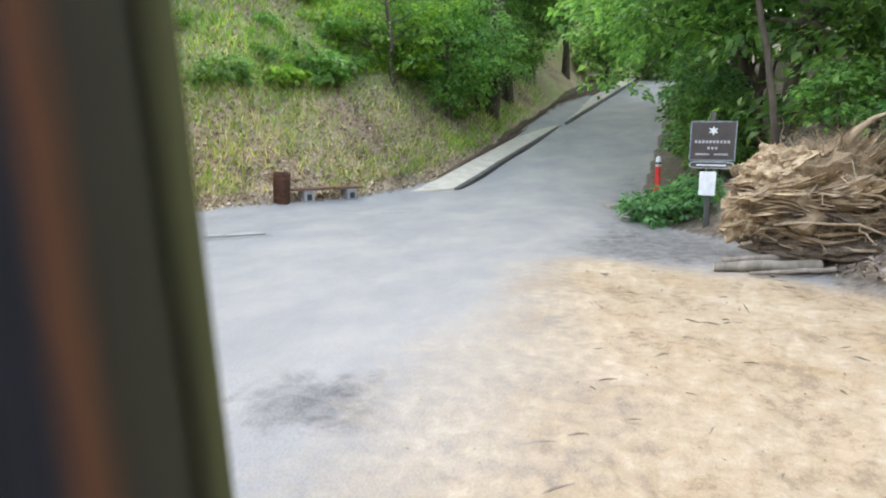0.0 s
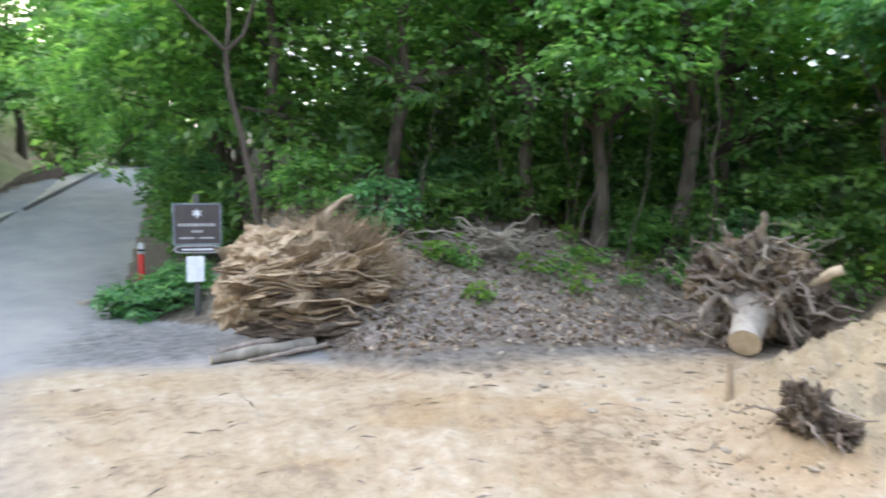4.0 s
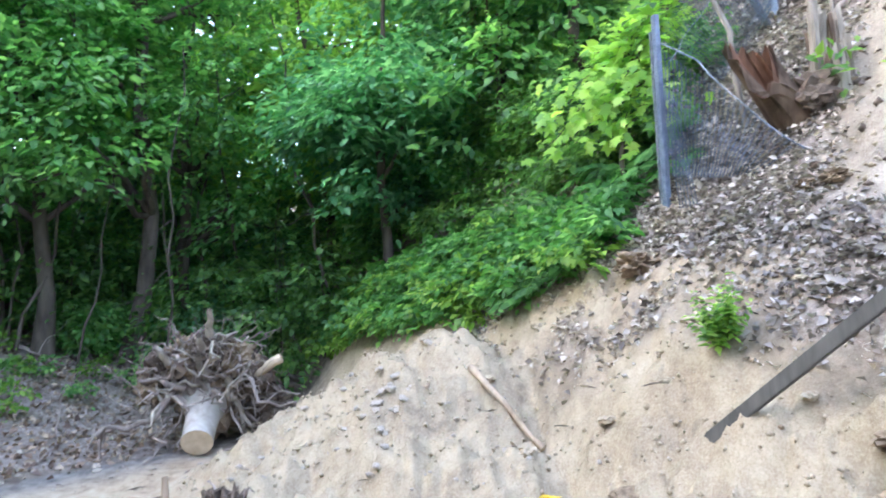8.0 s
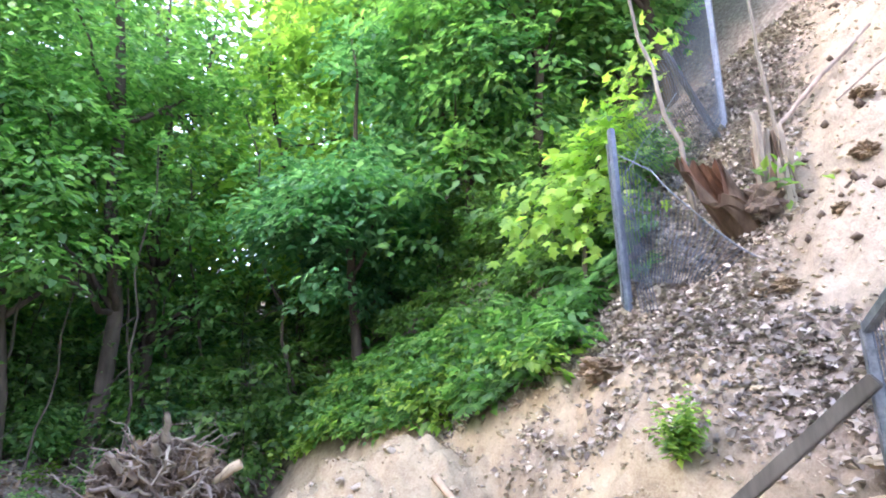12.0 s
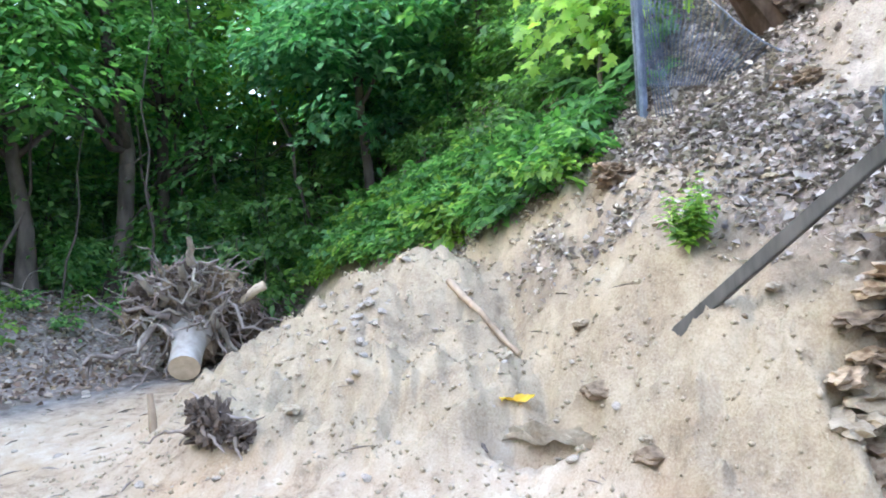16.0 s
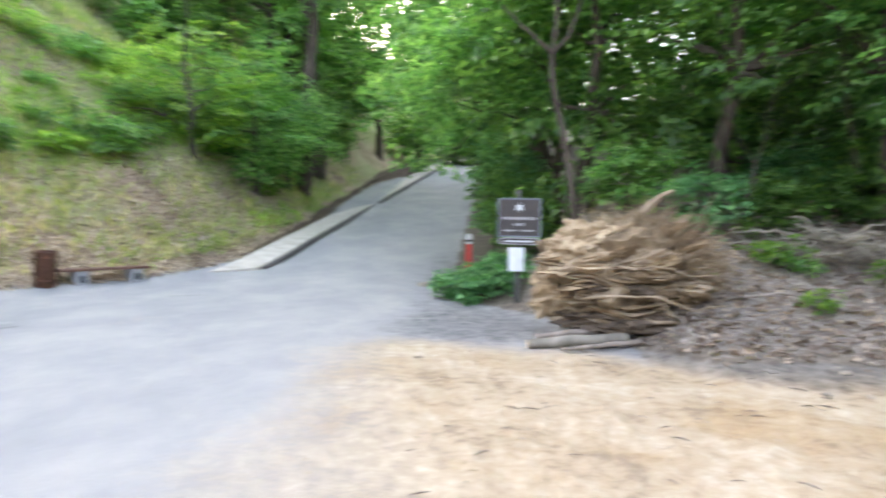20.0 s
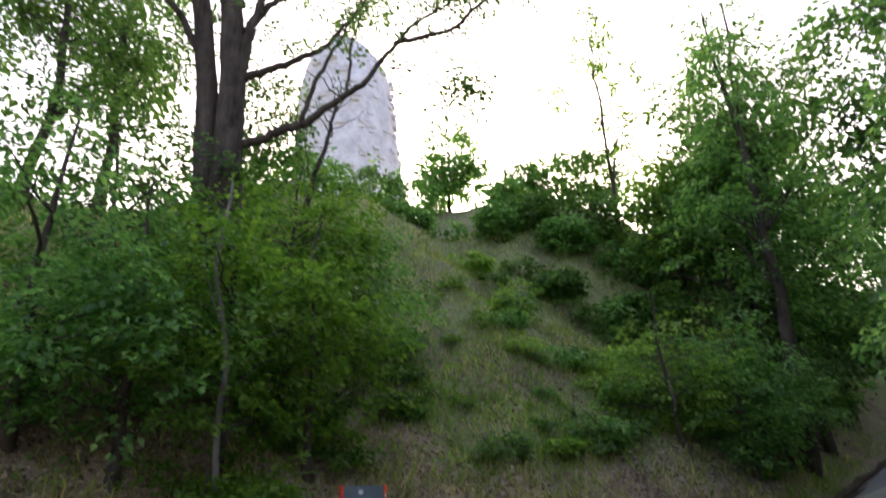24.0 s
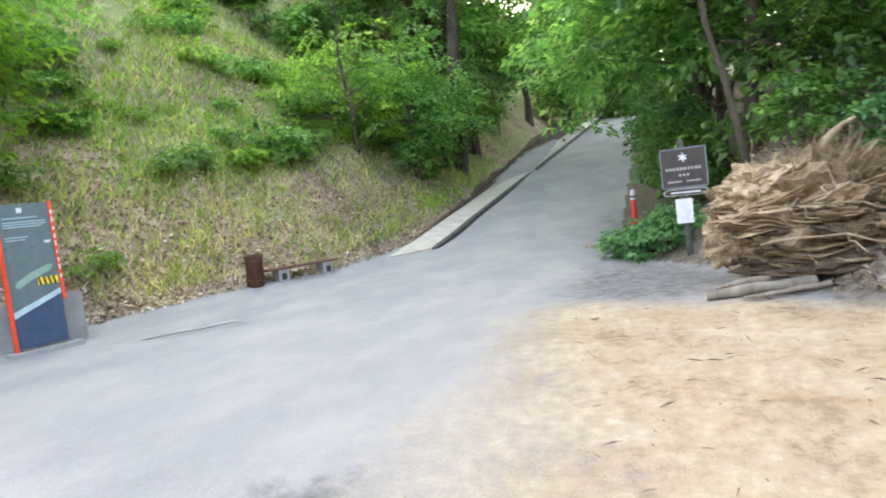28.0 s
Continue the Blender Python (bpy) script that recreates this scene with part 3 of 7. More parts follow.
def tree(name, label, foot, tall, crown, leaf_mat, bark, n_spray, n_leaf, leaf, trunk_r, seed, lean=(0, 0), spread=1.0, group="", low=0.25, limbs=9, category="tree", near=False):
    """Trunk, limbs and a crown of leaf sprays. crown: list of (dx, dy, z, rx, ry, rz) lobes above the foot."""
    rng = np.random.RandomState(seed)
    root = thing(name, label, category, group, at=foot)
    top = np.array([lean[0], lean[1], tall])
    trunk = bent(rng, (0, 0, -0.25), top, 0.10, 10)
    rad = trunk_r * (1 - np.linspace(0, 1, 10) * 0.85)
    rad[0] *= 1.45
    part("trunk", tubes_mesh("trunk", [(trunk, rad)], bark, 10), bark, root)
    cs, outs, rs = [], [], []
    tot = sum((l[3] * l[4] * l[5]) ** 0.66 for l in crown)
    lines = []
    for lobe in crown:
        dx, dy, z, rx, ry, rz = lobe
        k = max(4, int(n_spray * (rx * ry * rz) ** 0.66 / tot))
        d = unit(rng.normal(0, 1, (k, 3)))
        r = rng.uniform(0.35, 1.0, k) ** 0.5 * rng.uniform(0.8, 1.12, k)
        p = np.array([dx, dy, z]) + d * r[:, None] * np.array([rx, ry, rz])
        cs.append(p)
        outs.append(d * [1, 1, 0.3])
        rs.append(np.full(k, spread) * rng.uniform(0.6, 1.25, k))
        for q in p[:max(2, limbs // len(crown))]:
            h = np.clip(q[2] / tall - 0.04, max(low * 0.6, 0.28), 0.93)
            i = int(h * 9)
            a = trunk[i]
            ln = bent(rng, a, q, 0.22, 8)
            ln[1:-1, 2] += np.sin(np.linspace(0, np.pi, 8))[1:-1] * 0.06 * np.linalg.norm(q - a)
            lines.append((ln, rad[i] * 0.55 * (1 - np.linspace(0, 0.9, 8))))
    for line in lines:
        part("limb", tubes_mesh("limb", [line], bark, 6), bark, root)
    c, o, r = np.concatenate(cs), np.concatenate(outs), np.concatenate(rs)
    v, f = sprays(rng, c, o, n_leaf, r, leaf, blade=blade_arrays if near else leaf_arrays)
    part("crown", raw_mesh("crown", v, f, [leaf_mat]), leaf_mat, root)
    return root


# ---- paved walk up the hill road ----
def strip(x0, y0, x1, y1, n):
    return [(x0 + (x1 - x0) * i / n, y0 + (y1 - y0) * i / n) for i in range(n + 1)]


def ribbon(bm, left, right, top, bottom, start=0.4, run=4.0):
    """A long slab between two edges with its own height profile; it comes out of the ground at its foot."""
    full = top
    rings = []
    for (lx, ly), (rx, ry) in zip(left, right):
        zl = float(road_z(np.array(ly)))
        zr = float(road_z(np.array(ry)))
        top = full * min(1.0, start + (1 - start) * (ry - right[0][1]) / run)
        rings.append([bm.verts.new((lx, ly, zl + top)), bm.verts.new((rx, ry, zr + top)), bm.verts.new((rx, ry, zr + bottom)), bm.verts.new((lx, ly, zl + bottom))])
    for a, b in zip(rings, rings[1:]):
        for k in range(4):
            bm.faces.new((a[k], a[(k + 1) % 4], b[(k + 1) % 4], b[k]))
    bm.faces.new(rings[0])
    bm.faces.new(rings[-1])


bm = bmesh.new()
ribbon(bm, strip(-6.15, 15.5, -2.75, 62, 24), strip(-5.2, 16.35, -1.75, 62, 24), 0.17, -0.3)
ob = tagged(part("pavement", bm, M_KERB, None), "pale concrete footway climbing beside the road", "pavement", kind="structure")
# kerb: its dark colour holds the shadow on the side face
bm = bmesh.new()
ribbon(bm, strip(-5.195, 16.4, -1.745, 62, 24), strip(-5.05, 16.5, -1.60, 62, 24), 0.15, -0.3)
tagged(part("kerb", bm, M_KERB_DARK, None), "kerb along the footway, coloured dark for its shaded side", "kerb", kind="structure")
bm = bmesh.new()
ribbon(bm, strip(-6.22, 16.2, -2.93, 62, 24), strip(-6.08, 16.25, -2.78, 62, 24), 0.26, -0.3, 0.2, 4.0)
tagged(part("edging", bm, M_EDGE, None), "low dark timber edging behind the footway", "edging", kind="structure")

bm = bmesh.new()
ribbon(bm, strip(-6.45, 19.5, -3.9, 62, 40), strip(-5.98, 19.55, -2.96, 62, 40), 0.85, -0.3, 0.12, 18.0)
for v in bm.verts:
    v.co += Vector((0.12 * noise.noise(v.co * 1.3), 0, 0.10 * noise.noise(v.co * 1.7)))
tagged(part("earth_cut", bm, M_SOIL_DARK, None), "dark bare earth cut above the footway", "earth", kind="structure")

# ---- woods ----
WOODS = [  # x, y, height, crown centre, crown radius, crown half height, leaf kind, seed
    (4.4, 11.8, 12, 5.4, 2.6, 4.0, 2, 1), (8.3, 9.0, 13, 6.6, 2.3, 3.7, 0, 2), (6.6, 10.6, 12, 5.4, 2.5, 4.0, 0, 22), (7.3, 9.6, 11, 6.2, 1.9, 3.4, 0, 36), (7.5, 19.0, 15, 7, 3.6, 6.6, 2, 31), (12.5, 17.0, 15, 7, 3.8, 6.6, 2, 32), (9.0, 25.0, 17, 8, 4.6, 7.6, 2, 33), (6.5, 33.0, 18, 9, 5.0, 8.6, 2, 34), (14.5, 14.0, 14, 6.4, 3.4, 6.0, 2, 35), (9.6, 8.9, 10, 4.9, 2.2, 3.4, 0, 3), (9.6, 4.8, 5.5, 2.7, 1.55, 1.7, 1, 4),
    (11.8, 7.0, 8.5, 4.6, 2.3, 3.2, 3, 5), (12.0, 3.9, 7.5, 4.4, 2.2, 2.9, 0, 6), (13.6, 1.6, 8.5, 4.6, 2.4, 3.2, 3, 24), (9.2, 1.4, 6.0, 3.2, 1.9, 2.3, 0, 25), (11.0, 0.4, 7.0, 3.6, 2.2, 2.8, 0, 26), (10.2, 2.9, 6.5, 3.4, 1.9, 2.4, 1, 27), (9.6, -0.4, 6.5, 3.8, 1.7, 2.2, 0, 28), (14.5, -2.0, 9, 5, 2.8, 3.6, 3, 29), (16.0, 5.0, 9, 5.0, 3.0, 3.6, 3, 7), (2.4, 13.4, 11, 5.4, 2.6, 4.4, 2, 8),
    (1.9, 18.0, 19, 10.5, 4.2, 8.0, 0, 9), (2.2, 22.5, 16, 9.0, 3.9, 6.8, 0, 23), (5.5, 16.0, 13, 6.4, 3.2, 5.8, 2, 10), (9.3, 13.6, 13, 6.2, 3.4, 5.8, 3, 11), (13.6, 11.2, 12, 6.0, 3.4, 5.4, 3, 12),
    (17.5, 8.6, 12, 6.4, 3.4, 5.4, 3, 13), (4.0, 29.0, 16, 9.5, 4.4, 7.2, 2, 14), (10.0, 20.5, 14, 7.5, 4.6, 6.8, 2, 15), (17.0, 16.5, 14, 7.5, 4.6, 6.8, 2, 16),
    (23.0, 12.0, 14, 7.5, 4.6, 6.8, 2, 17), (18.5, 0.5, 11, 6, 3.4, 4.8, 3, 18), (23.0, 4.5, 13, 7.5, 4.6, 6.4, 3, 19), (3.6, 40.0, 17, 10, 4.8, 8.6, 2, 20), (14.5, 28.0, 20, 11, 5.4, 10.0, 2, 21)]
KIND = [M_LEAF_A, M_LEAF_D, M_LEAF_C, M_LEAF_E]
for wx, wy, tall, cz, cr, ch, kind, seed in WOODS:
    d = math.hypot(wx, wy)
    rng = np.random.RandomState(500 + seed)
    lobes = [(0, 0, cz, cr, cr, ch)] + [(rng.uniform(-1, 1) * cr * 0.8, rng.uniform(-1, 1) * cr * 0.8, cz + rng.uniform(-0.9, 0.5) * ch, cr * 0.5, cr * 0.5, ch * 0.32) for _ in range(6)]
    if (wx, wy) in ((4.4, 11.8), (9.6, 8.9)):  # boughs that hang out over the clearing
        lobes += [(0.6, -1.5, 3.3, 1.6, 0.9, 0.9), (0.0, -1.4, 2.2, 1.1, 0.8, 0.55), (1.2, -1.0, 2.7, 0.9, 0.8, 0.5)]
    leaf = 0.15 if d < 13.5 else 0.24 if d < 19 else 0.36
    tree("woodland_tree", "leafy green deciduous tree at the edge of the wood", at_ground(wx, wy), tall, lobes, KIND[kind], M_BARK, 300 if d < 13.5 else 230, 29 if d < 13.5 else 25, leaf, 0.06 + 0.007 * tall, seed,
         lean=(rng.uniform(-0.8, 0.8), rng.uniform(-0.8, 0.8)), spread=0.62 if d < 13.5 else 1.1, group="trees of the wood", near=d < 13.5)
# tree whose boughs hang over the hill road
tree("roadside_tree", "bright green tree whose boughs hang over the road", at_ground(1.9, 15.4), 8.0, [(-1.6, -0.3, 4.3, 1.7, 1.7, 1.0), (-0.5, 0, 5.6, 1.9, 1.8, 1.4), (-2.5, 0.6, 3.7, 1.0, 1.3, 0.6), (0.3, -0.8, 3.6, 1.3, 1.0, 0.9), (-0.8, -0.9, 3.1, 0.9, 0.7, 0.6)], M_LEAF_A, M_BARK, 230, 30, 0.17, 0.10, 611, spread=0.7, limbs=15, near=True)
tree("roadside_tree", "tall tree leaning over the road from the wood", at_ground(2.3, 20.5), 18, [(-3.4, 0.5, 12.5, 2.0, 2.4, 3.6), (-1.2, 0, 14.5, 2.2, 2.2, 3.4), (-4.6, 1.0, 10.0, 1.4, 1.6, 1.8), (-0.6, 0.3, 9.5, 1.8, 1.8, 2.0)], M_LEAF_C, M_BARK, 200, 26, 0.26, 0.19, 612, lean=(-1.6, 0), spread=0.95, limbs=16)
# undergrowth along the edge of the wood
rng = np.random.RandomState(77)
SHRUBS = [(10.8, 12.3), (12.0, 11.6), (13.0, 12.6), (14.6, 11.2), (9.6, 13.6), (11.6, 3.1), (10.2, 1.9), (12.6, 2.2), (9.3, 2.6), (11.2, 8.6), (12.6, 7.6), (13.8, 6.2), (8.6, 11.6), (10.3, 11.0), (11.8, 10.0), (13.8, 8.8), (15.2, 7.4), (6.6, 13.2), (4.4, 13.4), (14.6, 4.4), (16.4, 9.8), (3.6, 10.6), (4.9, 10.9), (6.5, 10.8), (8.1, 9.4), (8.9, 8.2), (9.9, 6.6), (5.7, 12.0), (10.9, 5.6), (7.4, 11.5), (2.7, 11.4), (12.4, 5.4), (9.3, 10.4)]
for k, (wx, wy) in enumerate(SHRUBS):
    r = rng.uniform(0.55, 0.9) if k > 20 else rng.uniform(1.3, 1.9)
    tree("shrub", "low green woodland shrub growing from the leaf litter", at_ground(wx, wy), r * 1.6, [(0, 0, r * 0.9, r, r, r * 0.75)], KIND[2 if wx < 0.85 * wy and k % 3 else k % 2], M_BARK, 60, 24, 0.11 if k > 20 else 0.18, 0.018, 900 + k, spread=0.34 if k > 20 else 0.6, group="undergrowth of the wood", low=0.1, limbs=5, category="shrub")
ru = np.random.RandomState(78)
for k in range(26):  # taller dark understorey that closes the shade under the crowns
    a, d = radians(27 + 39 * (k % 13) / 12 + ru.uniform(-1.5, 1.5)), (12.9 if k % 13 < 7 else 11.2) + (0.0 if k < 13 else 1.5) + ru.uniform(-0.4, 0.5)
    r = ru.uniform(0.75, 1.15)
    tree("shrub", "dark green woodland shrub in the shade of the trees", at_ground(d * math.sin(a), d * math.cos(a)), r * 2.1, [(0, 0, r * 1.2, r, r, r * 0.95), (ru.uniform(-0.5, 0.5), -0.3, r * 0.5, r * 0.8, r * 0.8, r * 0.4)], M_LEAF_C, M_BARK, 44, 18, 0.14, 0.02, 3100 + k, spread=0.5, group="undergrowth of the wood", low=0.1, limbs=5, category="shrub")
for k in range(30):  # dim plants between the ferns and the shrubs of the slope
    g, h = ru.uniform(1.35, 2.7), 1.9 + 5.2 * k / 29
    r = ru.uniform(0.25, 0.42)
    tree("slope_plant", "dark leafy plant on the shaded slope", at_ground(4.05 + g * 0.74 + h * 0.67, 0.25 - g * 0.67 + h * 0.74), r * 1.5, [(0, 0, r * 0.8, r * 1.2, r * 1.2, r * 0.6)], M_LEAF_C, M_BARK, 18, 16, 0.10, 0.008, 3300 + k, spread=0.3, group="plants of the slope", limbs=3, category="plant")
for k in range(14):  # shrubs on the upper part of the green slope
    g, h = ru.uniform(2.0, 3.4), 2.2 + 5.4 * k / 13
    r = ru.uniform(0.5, 0.8)
    tree("shrub", "dark green shrub on the shaded slope", at_ground(4.05 + g * 0.74 + h * 0.67, 0.25 - g * 0.67 + h * 0.74), r * 1.8, [(0, 0, r * 0.9, r, r, r * 0.7)], (M_LEAF_C, M_LEAF_A)[k % 2], M_BARK, 40, 18, 0.11, 0.015, 3200 + k, spread=0.4, group="shrubs of the slope", low=0.1, limbs=5, category="shrub")
# thin leaning tree behind the root plate
leaning = thing("leaning_tree", "thin grey leaning tree with a forked bare stem", "tree", at=at_ground(1.85, 11.2))
rng = np.random.RandomState(5)
stem = bent(rng, (0, 0, -0.2), (-0.55, 0.1, 3.3), 0.10, 9)
part("trunk", tubes_mesh("trunk", [(stem, np.linspace(0.065, 0.045, 9))], M_BARK, 9), M_BARK, leaning)
for tip in ((-1.5, 0.1, 4.2), (-0.2, 0.4, 6.2), (0.5, -0.3, 5.2)):
    part("limb", tubes_mesh("limb", [(bent(rng, stem[-1], tip, 0.15, 7), np.linspace(0.035, 0.012, 7))], M_BARK, 6), M_BARK, leaning)
c = rng.normal(0, 1, (60, 3)) * [1.2, 0.8, 1.0] + [0, 0.2, 6.0]
part("crown", raw_mesh("crown", *sprays(rng, c, rng.normal(0, 1, (60, 3)), 26, np.full(60, 0.6), 0.14), [M_LEAF_A]), M_LEAF_A, leaning)

# thin stems and dead branches in the shade of the wood
rng = np.random.RandomState(88)
for k in range(18):
    a, d = radians(rng.uniform(18, 66)), rng.uniform(10.6, 14.5)
    p = at_ground(d * math.sin(a), d * math.cos(a))
    stem = thing("thin_stem", "thin dark sapling stem in the shade of the wood", "sapling", "thin stems of the wood", at=p)
    tall, r = rng.uniform(2.2, 5.5), rng.uniform(0.012, 0.04)
    ln = bent(rng, (0, 0, -0.1), (rng.normal(0, 0.6), rng.normal(0, 0.6), tall), 0.15, 9)
    bark = M_BARK
    part("stem", tubes_mesh("stem", [(ln, np.linspace(r, r * 0.4, 9))], bark, 6), bark, stem)
    for q in range(3):
        i = rng.randint(3, 8)
        part("twig", tubes_mesh("twig", [(bent(rng, ln[i], ln[i] + rng.normal(0, 0.5, 3) + [0, 0, 0.2], 0.3, 6), np.linspace(r * 0.4, r * 0.12, 6))], bark, 4), bark, stem)
for k in range(26):
    x, y = rng.uniform(2.8, 9.0), rng.uniform(7.6, 11.0)
    br = thing("dead_branch", "dead grey branch lying on the leaf litter", "branch", "dead branches of the wood", at=at_ground(x, y, 0.04))
    a, L = rng.uniform(0, 6.28), rng.uniform(0.5, 1.9)
    tip = at_ground(x + L * math.cos(a), y + L * math.sin(a), rng.uniform(0.03, 0.3)) - br.location
    ln = bent(rng, (0, 0, 0), tuple(tip), 0.25, 9)
    r = rng.uniform(0.01, 0.03)
    part("wood", tubes_mesh("wood", [(ln, np.linspace(r, r * 0.3, 9))], M_ROOT_GREY, 6), M_ROOT_GREY, br)
    for q in range(2):
        i = rng.randint(2, 7)
        part("twig", tubes_mesh("twig", [(bent(rng, ln[i], ln[i] + rng.normal(0, 0.22, 3) + [0, 0, 0.12], 0.3, 6), np.linspace(r * 0.5, r * 0.15, 6))], M_ROOT_GREY, 4), M_ROOT_GREY, br)
for k in range(22):
    x, y = rng.uniform(2.8, 8.6), rng.uniform(8.0, 10.8)
    r = rng.uniform(0.16, 0.34)
    tree("seedling", "green seedling in the leaf litter", at_ground(x, y), r * 1.6, [(0, 0, r, r, r, r * 0.7)], M_LEAF_A if k % 2 else M_LEAF_B, M_BARK, 9, 14, 0.085, 0.006, 1500 + k, spread=0.18, group="seedlings of the wood", limbs=3, category="plant")


# ---- left bank: oak, hornbeams, birch, crest trees, tower ----
def polar(heading, far, up=0.0):
    a = radians(heading)
    return at_ground(far * math.sin(a), far * math.cos(a), up)


def in_air(heading, tilt, far):
    a = radians(heading)
    return np.array([far * math.sin(a), far * math.cos(a), 1.75 + far * math.tan(radians(tilt))])


rng = np.random.RandomState(31)
foot = polar(-63.5, 17.5)
oak = thing("oak_tree", "large dark oak with twin trunks and spreading limbs on the bank", "tree", at=foot)
f0 = np.array(foot)


def limb_on(owner, base, points, r0, r1, name="limb", mat=M_BARK, n=12, wob=0.10):
    """A crooked limb through points of the air."""
    pts = [np.asarray(p, float) - base for p in points]
    line = np.concatenate([bent(rng, a, b, wob, n)[(0 if i == 0 else 1):] for i, (a, b) in enumerate(zip(pts, pts[1:]))])
    part(name, tubes_mesh(name, [(line, np.linspace(r0, r1, len(line)))], mat, 9), mat, owner)
    return line + base


limb_on(oak, f0, [f0 - [0, 0, 0.6], in_air(-63.7, 27, 17.5), in_air(-64.6, 35, 17.5), in_air(-66.6, 43, 17.5), in_air(-69.5, 53, 17)], 0.40, 0.22, "trunk", wob=0.05)
limb_on(oak, f0, [f0 + [0.35, 0.35, -0.6], in_air(-62.0, 28, 17.2), in_air(-62.3, 36, 17), in_air(-63.6, 44, 17), in_air(-65.5, 53, 16.5)], 0.50, 0.24, "trunk", wob=0.05)
ends = []
for pts, r in (([in_air(-62.0, 30, 17.2), in_air(-55, 32.5, 16.6), in_air(-49.5, 36, 16), in_air(-44, 41, 15.5), in_air(-37, 44, 15)], 0.15),
               ([in_air(-62.2, 35, 17), in_air(-57.5, 37.0, 16.8), in_air(-54, 38.5, 16.5), in_air(-49, 43, 16), in_air(-46, 48, 15.5)], 0.14),
               ([in_air(-62.6, 38, 17), in_air(-58.5, 42, 16.8), in_air(-52, 44, 16.5), in_air(-44, 49, 15.5)], 0.13),
               ([in_air(-46, 39.5, 15.6), in_air(-40, 40.5, 15.2), in_air(-33, 44, 14.6), in_air(-28, 46, 14)], 0.085),
               ([in_air(-64.5, 36, 17.5), in_air(-70, 41, 17), in_air(-76, 45, 16.5)], 0.13),
               ([in_air(-62, 41, 17.3), in_air(-68, 48, 17), in_air(-60, 55, 16)], 0.12),
               ([in_air(-62.2, 34, 17.1), in_air(-61.3, 38.5, 16.8), in_air(-58.7, 45.3, 16.4), in_air(-56, 51, 16)], 0.24),
               ([in_air(-55.5, 32.4, 16.6), in_air(-53.5, 37, 16.4), in_air(-51, 41, 16.2), in_air(-47, 46, 16)], 0.08),
               ([in_air(-47, 37.5, 15.8), in_air(-43, 37.2, 15.5), in_air(-40, 35.6, 15.3), in_air(-37.5, 35.4, 15.2)], 0.035),
               ([in_air(-51, 35.5, 16.2), in_air(-50.5, 40, 16.5), in_air(-48, 44, 17)], 0.05)):
    ends.append(limb_on(oak, f0, pts, r, 0.02, wob=0.16))
tips = np.concatenate([e[len(e) // 2:] for e in ends])
for k in range(70):  # fine twigs on the outer limbs
    p = tips[rng.randint(0, len(tips))]
    limb_on(oak, f0, [p, p + rng.normal(0, 1, 3) * [0.6, 0.6, 0.35] + [0, 0, 0.1]], 0.016, 0.005, "twig", wob=0.25, n=6)
rc = np.random.RandomState(37)
c = np.concatenate([tips[rc.randint(0, len(tips), 250)] + rc.normal(0, 0.42, (250, 3)),
                    np.stack([in_air(rc.uniform(-87, -55.5), 27 + 29 * rc.uniform(0, 1) ** 0.8, rc.uniform(17.8, 21)) for _ in range(560)]),
                    np.stack([in_air(rc.uniform(-61, -54.5), rc.uniform(28.5, 36), rc.uniform(17.6, 19.5)) for _ in range(110)]),
                    np.stack([in_air(rc.uniform(-45, -30), rc.normal(45.2, 1.5), rc.uniform(14, 16)) for _ in range(190)])]) - f0
part("crown", raw_mesh("crown", *sprays(rc, c, rc.normal(0, 1, c.shape), 20, np.full(len(c), 0.55), 0.155, 0.1, 0.7), [M_LEAF_C]), M_LEAF_C, oak)

